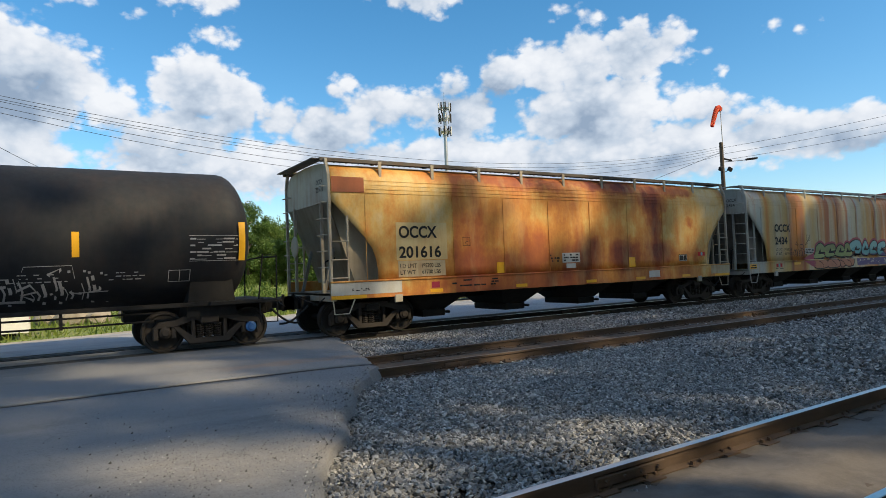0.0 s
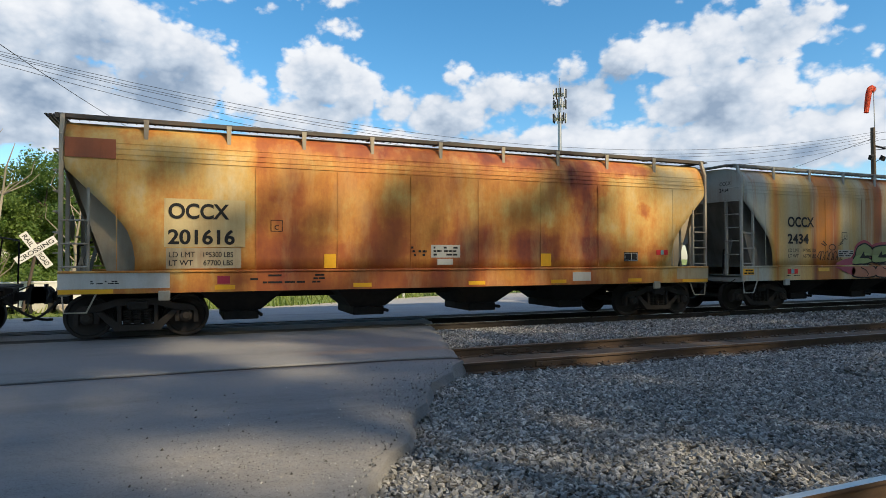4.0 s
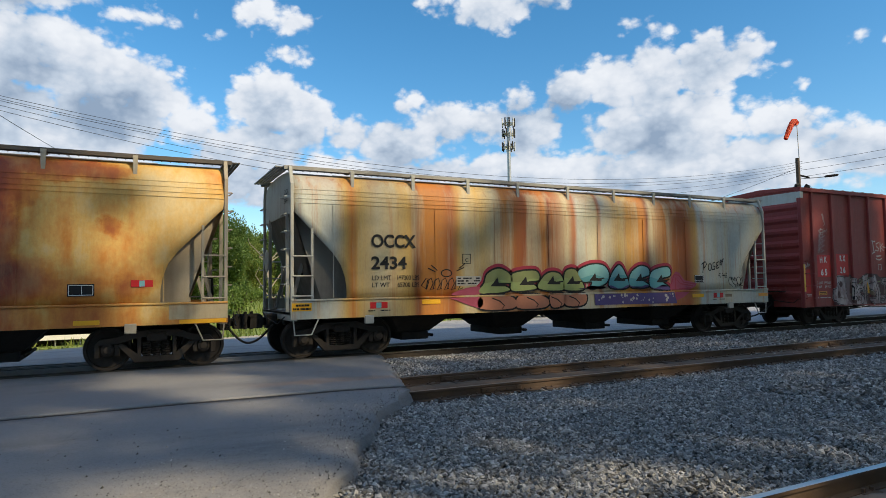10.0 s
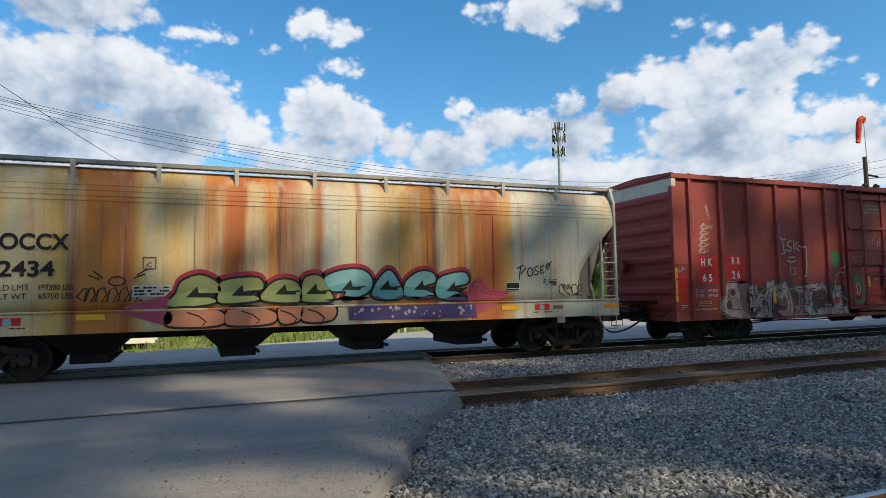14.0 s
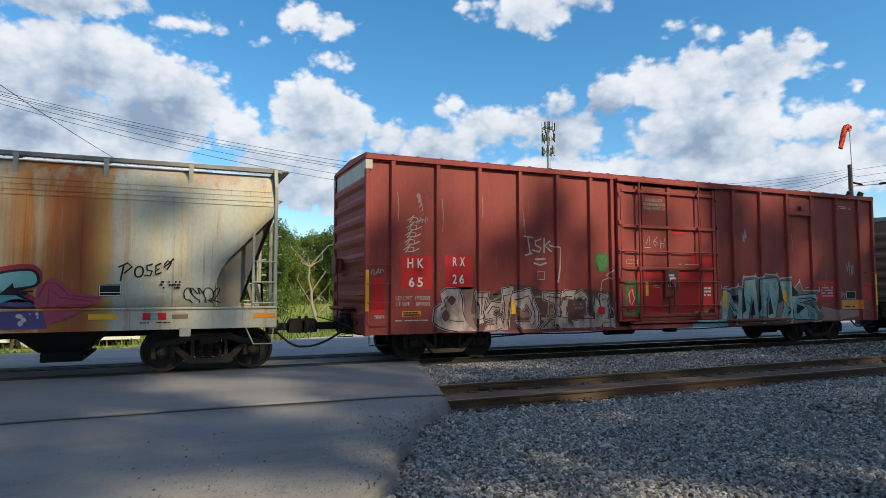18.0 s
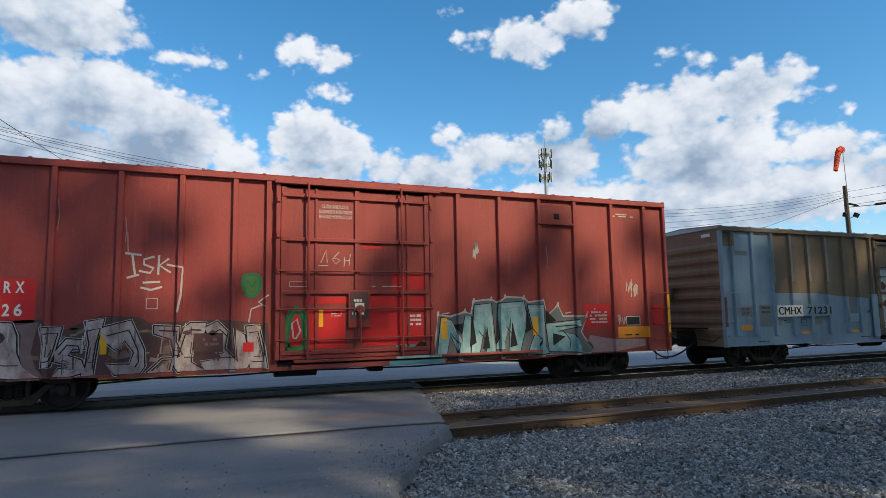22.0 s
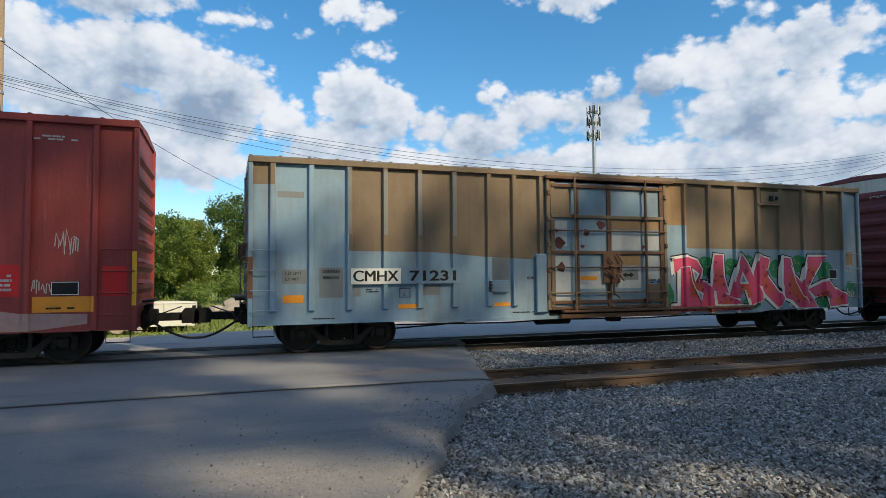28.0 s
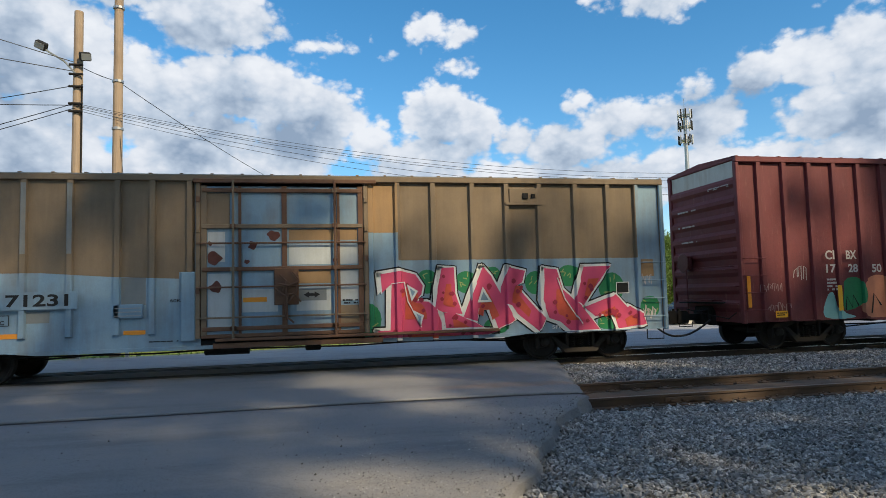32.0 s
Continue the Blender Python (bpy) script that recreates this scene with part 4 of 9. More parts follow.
def bars(parent, x0, x1, z0, z1, rows, material, y=-SIDE - 0.006, seed=1, name="small_print", fill=0.8):
    """Writing too small to read, as rows of short bars."""
    rnd = random.Random(seed)
    bm = bmesh.new()
    h = (z1 - z0) / rows
    for r in range(rows):
        x = x0
        while x < x1 - 0.02:
            w = min(rnd.uniform(0.05, 0.22) * max(0.4, (x1 - x0)), x1 - x)
            if rnd.random() < fill:
                box(x, x + w * 0.86, y - 0.003, y, z0 + h * r + h * 0.2, z0 + h * r + h * 0.75, bm=bm)
            x += w
    ob = part(name, bm, material, parent)
    ob["kind"] = "stuff"
    return ob


def frame_box(x0, x1, z0, z1, w, y, t=0.003):
    bm = bmesh.new()
    box(x0, x1, y - t, y, z0, z0 + w, bm=bm)
    box(x0, x1, y - t, y, z1 - w, z1, bm=bm)
    box(x0, x0 + w, y - t, y, z0 + w, z1 - w, bm=bm)
    box(x1 - w, x1, y - t, y, z0 + w, z1 - w, bm=bm)
    return bm


def sprayed(parent, name, polys, material, layer=1, ribs=(), y=-SIDE, depth=0.0, label=""):
    """Paint on the car's side that follows the sheet and steps out over the posts (x0, x1)."""
    bm = bmesh.new()
    for poly in polys:
        vs = [bm.verts.new((x, 0, z)) for x, z in poly]
        bm.faces.new(vs)
    bmesh.ops.remove_doubles(bm, verts=bm.verts[:], dist=1e-5)
    bmesh.ops.triangulate(bm, faces=bm.faces[:])
    off = y - 0.003 * layer
    for a, b in ribs:
        for c in (a - 0.02, a, b, b + 0.02):
            bmesh.ops.bisect_plane(bm, geom=bm.verts[:] + bm.edges[:] + bm.faces[:], plane_co=(c, 0, 0), plane_no=(1, 0, 0))
    for v in bm.verts:
        v.co.y = off if any(a - 1e-4 <= v.co.x <= b + 1e-4 for a, b in ribs) else off + depth
    me = bpy.data.meshes.new(name)
    bm.normal_update()
    for f in bm.faces:
        if f.normal.y > 0:
            f.normal_flip()
    bm.to_mesh(me)
    bm.free()
    me.materials.append(material)
    return put(name, me, parent, None, label)


def ribbon(points, w, closed=False):
    """A brush stroke of width w along the points, as one polygon."""
    pts = [Vector(p) for p in points]
    if closed:
        pts.append(pts[0].copy())
    left, right = [], []
    for i, p in enumerate(pts):
        d = pts[min(i + 1, len(pts) - 1)] - pts[max(i - 1, 0)]
        if d.length < 1e-6:
            d = Vector((1, 0))
        d.normalize()
        n = Vector((-d.y, d.x)) * w / 2
        e = d * (w * 0.3 if i == len(pts) - 1 else -w * 0.3 if i == 0 else 0)
        left.append(tuple(p + n + e))
        right.append(tuple(p - n + e))
    return [[left[i], right[i], right[i + 1], left[i + 1]] for i in range(len(pts) - 1)]


# -- trucks, shared by all cars
RW = 0.455
AXLE = 0.92


def truck_meshes():
    fr = bmesh.new()
    # cast frame drawn as a ring of bars round the two lightening holes and the spring nest
    prism(((-1.17, 0.54), (-1.05, 0.68), (-0.72, 0.70), (-0.40, 0.83), (0.40, 0.83), (0.72, 0.70), (1.05, 0.68), (1.17, 0.54), (1.02, 0.57), (0.70, 0.57), (0.36, 0.70), (-0.36, 0.70), (-0.70, 0.57), (-1.02, 0.57)), -0.09, 0.09, fr)
    prism(((-0.78, 0.57), (-0.64, 0.57), (-0.30, 0.28), (0.30, 0.28), (0.64, 0.57), (0.78, 0.57), (0.42, 0.17), (-0.42, 0.17)), -0.09, 0.09, fr)
    for s in (-1, 1):
        prism(((s * 0.30, 0.28), (s * 0.38, 0.28), (s * 0.38, 0.74), (s * 0.30, 0.74)), -0.08, 0.08, fr)
        prism(((s * 1.16, 0.30), (s * 1.16, 0.57), (s * 1.06, 0.57), (s * 1.06, 0.30)), -0.08, 0.08, fr)
        prism(((s * 0.80, 0.33), (s * 0.80, 0.57), (s * 0.70, 0.57), (s * 0.70, 0.33)), -0.08, 0.08, fr)
    bmesh.ops.bevel(fr, geom=[e for e in fr.edges if abs(e.verts[0].co.y - e.verts[1].co.y) < 1e-5], offset=0.012, segments=1, affect="EDGES")
    sp = bmesh.new()
    for x in (-0.19, 0.0, 0.19):
        pts = [(x + 0.075 * math.cos(t * 0.9), 0.075 * math.sin(t * 0.9), 0.285 + 0.30 * t / 42) for t in range(43)]
        chain(pts, 0.015, 5, sp)
    cap = lathe_y(((0.02, -0.09), (0.07, -0.09), (0.085, -0.07), (0.12, -0.05), (0.12, 0.05)), 16)
    ws = bmesh.new()
    for s in (-1, 1):
        o = s * 0.78
        prof = ((0.08, o - 0.07), (0.16, o - 0.05), (0.17, o - s * 0.01 - 0.03), (0.37, o - 0.04), (0.39, o - 0.075), (RW - 0.012, o - 0.075), (RW, o - 0.03), (RW + 0.004, o + 0.02), (RW + 0.004, o + 0.06), (0.39, o + 0.065), (0.37, o + 0.02), (0.17, o + 0.03), (0.15, o + 0.07), (0.08, o + 0.07))
        lathe_y(prof, 36, ws)
        # core holes and lugs that show the turning
        for k in range(3):
            a = 2 * math.pi * k / 3
            tube((0.27 * math.cos(a), o - s * 0.06 * -1, 0.27 * math.sin(a)), (0.27 * math.cos(a), o + s * -0.06, 0.27 * math.sin(a)), 0.022, 6, bm=ws)
    tube((0, -1.0, 0), (0, 1.0, 0), 0.075, 12, bm=ws)
    bol = box(-0.20, 0.20, -1.15, 1.15, 0.60, 0.78, 0.03)
    box(-0.29, 0.29, -0.91, 0.91, 0.30, 0.60, 0.02, bol)
    shoe = bmesh.new()
    for s in (-1, 1):
        for q in (-1, 1):
            box(s * 0.42 - 0.035, s * 0.42 + 0.035, q * 0.78 - 0.09, q * 0.78 + 0.09, 0.30, 0.56, 0.01, shoe)
        box(s * 0.38 - 0.04, s * 0.38 + 0.04, -0.85, 0.85, 0.40, 0.47, 0.01, shoe)
    return dict(frame=mesh_of("side_frame", fr, M["truck"]), spring=mesh_of("spring_nest", sp, M["truck"]), cap=mesh_of("bearing_cap", cap, M["truck"]),
                wheelset=mesh_of("wheelset", ws, M["wheel"]), bolster=mesh_of("truck", bol, M["truck"]), shoe=mesh_of("brake_beam", shoe, M["under"]))


TRUCK = truck_meshes()
for _me in (TRUCK["wheelset"], TRUCK["cap"]):
    for _p in _me.polygons:
        _p.use_smooth = False
WHEELSETS = []


def truck(car, x, blue=False):
    t = put("truck", TRUCK["bolster"], car, pose(x, 0, 0), "dirty brown cast steel truck")
    for s in (-1, 1):
        put("side_frame", TRUCK["frame"], t, pose(0, s * 1.0, 0))
        put("spring_nest", TRUCK["spring"], t, pose(0, s * 1.0, 0))
        for q in (-1, 1):
            cp = put("bearing_cap", TRUCK["cap"], t, pose(q * AXLE, s * 1.06, RW, 0, 0, 0 if s < 0 else 180))
            if blue and s < 0 and q > 0:
                cp.data = cp.data.copy()
                cp.data.materials[0] = M["bluecap"]
    put("brake_beam", TRUCK["shoe"], t)
    for q in (-1, 1):
        w = put("wheelset", TRUCK["wheelset"], t, pose(q * AXLE, 0, RW))
        WHEELSETS.append((w, q * AXLE))
    return t


def coupler(car, x, way, reach):
    """Draft gear with a knuckle coupler and its air hose; way is -1 or 1 along x."""
    bm = bmesh.new()
    box(min(x, x + way * (reach - 0.25)), max(x, x + way * (reach - 0.25)), -0.09, 0.09, 0.78, 0.96, 0.015, bm)
    box(min(x, x + way * 0.25), max(x, x + way * 0.25), -0.22, 0.22, 0.70, 1.05, 0.02, bm)
    hx = x + way * (reach - 0.16)
    prism(((hx - 0.18, 0.72), (hx + 0.17, 0.72), (hx + 0.19, 0.80), (hx + 0.19, 0.98), (hx + 0.12, 1.06), (hx - 0.12, 1.06), (hx - 0.18, 0.98)), -0.19, 0.16, bm)
    tube((hx + way * 0.08, -0.13, 0.70), (hx + way * 0.08, -0.13, 1.12), 0.04, 8, bm=bm)
    c = part("coupler", bm, M["under"], car)
    pts = []
    for i in range(11):
        k = i / 10
        pts.append((x + way * (0.15 + k * (reach - 0.1)), -0.42 + 0.25 * k, 0.80 - 0.42 * math.sin(math.pi * k * 0.55)))
    part("air_hose", chain(pts, 0.028, 7), M["hose"], c)
    rod = chain(((x + way * 0.10, -1.45, 1.02), (x + way * 0.22, -1.30, 0.86), (x + way * 0.30, -0.6, 0.95), (x + way * (reach - 0.35), -0.1, 1.10)), 0.014, 5)
    part("uncoupling_lever", rod, M["under"], c)
    return c


# -- covered hoppers
HL = 16.15
PROFILE = ((1.58, 1.40), (1.58, 2.2), (1.58, 3.0), (1.58, 3.56), (1.572, 3.66), (1.555, 3.80), (1.525, 3.95), (1.465, 4.10), (1.37, 4.23), (1.22, 4.32), (1.0, 4.37), (0.6, 4.40), (0.0, 4.42))


def hopper_cut(z):
    """How far the side sheet is cut back from the car's end at height z."""
    return float(np.interp(z, (1.38, 1.75, 2.13, 2.48, 2.94, 3.40, 4.3), (1.31, 1.31, 1.22, 0.97, 0.52, 0.08, 0.06)))


def hopper_sheet(bm=None):
    bm = bmesh.new()
    prof = []
    for (y0, z0), (y1, z1) in zip(PROFILE, PROFILE[1:]):
        for k in range(3 if z0 < 3.4 else 1):
            t = k / (3 if z0 < 3.4 else 1)
            prof.append((y0 + (y1 - y0) * t, z0 + (z1 - z0) * t))
    prof.append(PROFILE[-1])
    whole = [(-y, z) for y, z in prof] + [(y, z) for y, z in prof[-2::-1]]
    cols = 64
    rows = []
    for y, z in whole:
        a = hopper_cut(z)
        row = []
        for i in range(cols + 1):
            x = a + (HL - 2 * a) * i / cols
            # the sheet bellies a little between the inner stiffeners
            belly = 0.010 * math.sin(x / HL * math.pi * 18) if 1.5 < z < 3.5 else 0.0
            row.append(bm.verts.new((x, y + (belly if y > 0 else -belly), z)))
        rows.append(row)
    for u, v in zip(rows, rows[1:]):
        for i in range(cols):
            bm.faces.new((u[i], u[i + 1], v[i + 1], v[i])).smooth = True
    bmesh.ops.recalc_face_normals(bm, faces=bm.faces)
    bmesh.ops.solidify(bm, geom=bm.faces[:], thickness=0.02)
    return bm


def hopper(name, skin, steel, label):
    car = tagged(new(name), label, "freight car", "freight cars of the train")
    body = part("body_sheet", hopper_sheet(), skin, car)
    # inner slope sheets and end bulkheads
    inner = prism(((0.14, 4.05), (0.14, 3.40), (0.80, 1.36), (HL - 0.80, 1.36), (HL - 0.14, 3.40), (HL - 0.14, 4.05)), -1.26, 1.26)
    sl = M["slope1"] if skin is M["hopper1"] else M["slope"]
    part("slope_sheet", inner, sl, car, "dusty slope sheet")
    for e, w in ((0.07, 1), (HL - 0.07, -1)):
        pr = [(y, z) for y, z in PROFILE if z > 3.4]
        poly = [(-y, z) for y, z in [(1.57, 3.38)] + pr] + [(y, z) for y, z in (pr[-2::-1] + [(1.57, 3.38)])]
        part("end_sheet", prism_x(poly, e - 0.02, e + 0.02), steel, car)
        # the sloping end plate under it
        bm = bmesh.new()
        q = [bm.verts.new(v) for v in ((e, -1.5, 3.38), (e, 1.5, 3.38), (e + w * 0.62, 1.05, 1.5), (e + w * 0.62, -1.05, 1.5))]
        bm.faces.new(q)
        bmesh.ops.solidify(bm, geom=bm.faces[:], thickness=0.03)
        part("end_slope", bm, sl, car)
    for s in (-1, 1):
        bm = box(0.0, HL, s * 1.62 - 0.05, s * 1.62 + 0.0, 0.98, 1.36, 0.008) if s > 0 else box(0.0, HL, -1.62, -1.57, 0.98, 1.36, 0.008)
        box(0.0, HL, s * 1.60 - 0.05, s * 1.60 + 0.05, 1.36, 1.405, 0.01, bm)
        box(0.0, HL, min(s * 1.62, s * 1.48), max(s * 1.62, s * 1.48), 0.955, 0.985, bm=bm)
        part("side_sill", bm, skin, car)
    # pressed lines along the eaves
    for s in (-1, 1):
        for z, y in ((3.60, 1.585), (3.70, 1.573), (3.81, 1.556), (3.92, 1.534)):
            bm = box(0.08, HL - 0.08, s * y - 0.006, s * y + 0.006, z - 0.006, z + 0.006)
            part("eave_bead", bm, skin, car)
    for x in (0.99, 3.62, 5.37, 7.10, 8.85, 10.6, 12.37, 14.9):
        a = 1.42
        for s in (-1, 1):
            part("sheet_seam", box(x - 0.007, x + 0.007, s * 1.590 - 0.005, s * 1.590 + 0.005, a, 3.56), skin, body)
    # running board on brackets
    board = M["grating"] if skin is M["hopper1"] else M["zinc"]
    for s in (-1, 1):
        bm = bmesh.new()
        for k in range(4):
            y = s * (1.02 + k * 0.105)
            box(-0.10, HL + 0.10, y - 0.045, y + 0.045, 4.435, 4.465, bm=bm)
        for k in range(96):
            x = -0.08 + k * (HL + 0.16) / 95
            box(x - 0.01, x + 0.01, s * 1.18 - 0.2, s * 1.18 + 0.2, 4.42, 4.44, bm=bm)
        box(-0.10, HL + 0.10, s * 1.40 - 0.012, s * 1.40 + 0.012, 4.385, 4.47, bm=bm)
        part("running_board", bm, board, car, "galvanised open grating running board")
        for x in (1.5, 3.08, 4.65, 6.2, 7.9, 9.6, 11.2, 12.75, 14.35):
            b = prism(((x - 0.035, 4.02), (x + 0.035, 4.02), (x + 0.05, 4.43), (x - 0.05, 4.43)), s * 1.47 - 0.02, s * 1.47 + 0.02)
            box(x - 0.03, x + 0.03, min(s * 1.0, s * 1.47), max(s * 1.0, s * 1.47), 4.40, 4.43, bm=b)
            part("bracket", b, steel, car)
    for e in (-0.12, HL + 0.12):
        bm = bmesh.new()
        for k in range(5):
            x = e - 0.14 + k * 0.07
            box(x - 0.025, x + 0.025, -1.35, 1.35, 4.43, 4.455, bm=bm)
        part("end_walkway", bm, board, car)
    part("hatch_cover", box(1.3, HL - 1.3, -0.42, 0.42, 4.38, 4.50, 0.04), M["slope"], car)
    # corner posts, ladders and end platforms
    for ex, w in ((0.0, 1), (HL, -1)):
        for s in (-1, 1):
            y = s * 1.56
            bm = box(min(ex, ex + w * 0.075), max(ex, ex + w * 0.075), y - 0.04, y + 0.04, 1.0, 4.05, 0.01)
            prism_x(((s * 1.60, 4.02), (s * 1.52, 4.02), (s * 1.36, 4.45), (s * 1.44, 4.45)), min(ex, ex + w * 0.075), max(ex, ex + w * 0.075), bm)
            part("corner_post", bm, steel, car)
            st = ex + w * 0.50
            bm = box(st - 0.025, st + 0.025, y - 0.03, y + 0.03, 1.38, 3.02)
            part("ladder_stile", bm, steel, car)
            for z in (1.48, 1.93, 2.38):
                part("rung", tube((ex + w * 0.04, s * 1.61, z), (st, s * 1.61, z), 0.017), steel, car)
            for z in (1.75, 2.15, 2.55, 2.95, 3.35, 3.75):
                g = chain(((ex, s * 1.05, z), (ex - w * 0.10, s * 1.06, z), (ex - w * 0.10, s * 1.48, z), (ex, s * 1.5, z)), 0.015, 5)
                part("grab_iron", g, steel, car)
            part("end_post", box(min(ex + w * 0.03, ex + w * 0.10), max(ex + w * 0.03, ex + w * 0.10), s * 0.98 - 0.035, s * 0.98 + 0.035, 1.1, 3.45), steel, car)
            # stirrup step below the sill
            part("step", chain(((ex + w * 0.06, s * 1.58, 1.0), (ex + w * 0.10, s * 1.58, 0.60), (ex + w * 0.48, s * 1.58, 0.60), (ex + w * 0.66, s * 1.58, 1.0)), 0.018, 5), steel, car)
            # jacking pad with its eye
            jx = ex + w * 1.85
            bm = box(jx - 0.11, jx + 0.11, s * 1.60 - 0.04, s * 1.60 + 0.04, 0.80, 1.0, 0.015)
            part("pad", bm, steel, car)
        bm = box(min(ex, ex + w * 1.2), max(ex, ex + w * 1.2), -1.55, 1.55, 1.06, 1.12)
        box(min(ex, ex + w * 0.16), max(ex, ex + w * 0.16), -1.57, 1.57, 0.92, 1.12, 0.01, bm)
        part("end_platform", bm, steel, car)
        part("brake_pipe", chain(((ex + w * 0.2, -0.7, 1.15), (ex + w * 0.22, -0.72, 1.9), (ex + w * 0.5, -0.7, 2.0)), 0.03, 6), M["under"], car)
        for s in (-1, 1):
            part("slope_brace", prism(((ex + w * 0.12, 1.12), (ex + w * 0.20, 1.12), (ex + w * 0.50, 2.25), (ex + w * 0.42, 2.25)), s * 0.8 - 0.03, s * 0.8 + 0.03), M["slope"], car)
    # brake cylinder and reservoir on one platform
    part("reservoir", tube((HL - 0.85, -0.75, 1.42), (HL - 0.85, 0.25, 1.42), 0.19, 14), steel, car)
    part("brake_wheel", lathe_y(((0.26, -0.015), (0.29, 0.0), (0.26, 0.015)), 20, None, (0, 0, 0)), steel, car, at=pose(-0.09, 0.62, 2.35, 0, 0, 90))
    # discharge bays
    for xc in (3.38, 6.30, 9.32, 12.0):
        bm = bmesh.new()
        top = [bm.verts.new(v) for v in ((xc - 0.92, -1.35, 1.0), (xc + 0.92, -1.35, 1.0), (xc + 0.92, 1.35, 1.0), (xc - 0.92, 1.35, 1.0))]
        low = [bm.verts.new(v) for v in ((xc - 0.42, -0.76, 0.50), (xc + 0.42, -0.76, 0.50), (xc + 0.42, 0.76, 0.50), (xc - 0.42, 0.76, 0.50))]
        bm.faces.new(top)
        bm.faces.new(low[::-1])
        for i in range(4):
            bm.faces.new((top[i], low[i], low[(i + 1) % 4], top[(i + 1) % 4]))
        bay = part("discharge_bay", bm, M["under"], car)
        part("outlet_gate", box(xc - 0.38, xc + 0.38, -0.82, 0.82, 0.30, 0.50, 0.02), M["under"], bay)
        part("gate_shaft", tube((xc + 0.42, -0.95, 0.40), (xc + 0.42, 0.95, 0.40), 0.04, 8), M["under"], bay)
    part("centre_sill", box(0.2, HL - 0.2, -0.2, 0.2, 0.75, 1.12, 0.02), M["under"], car)
    for x in (1.34, HL - 1.34):
        truck(car, x)
    return car


def hopper_marks(car, words, number, z, wn, seed, first):
    letters(car, words, 1.92, 3.08, z + 0.52, z + 0.84)
    letters(car, number, 1.91, 1.91 + wn, z, z + 0.31)
    y = -SIDE - 0.004
    if first:
        patch(car, "stencil_patch", 1.88, 3.32, 1.44, 1.86, M["weathered_cream"], -1.594)
        patch(car, "white_patch", 1.84, 3.4, 1.88, 2.86, M["hopper_tan"], -1.592, 0.003)
    letters(car, "LD LMT", 1.93, 2.42, z - 0.26, z - 0.15)
    letters(car, "LT WT", 1.93, 2.38, z - 0.43, z - 0.32)
    letters(car, "195300 LBS" if first else "197300 LBS", 2.58, 3.16, z - 0.26, z - 0.15)
    letters(car, "67700 LBS" if first else "65700 LBS", 2.58, 3.16, z - 0.43, z - 0.32)
    xc = 3.92 if first else 4.38
    part("inspection_mark", frame_box(xc, xc + 0.25, 2.22, 2.47, 0.014, -1.594), M["black"], car)
    letters(car, "C", xc + 0.08, xc + 0.17, 2.26, 2.36)


# -- boxcars


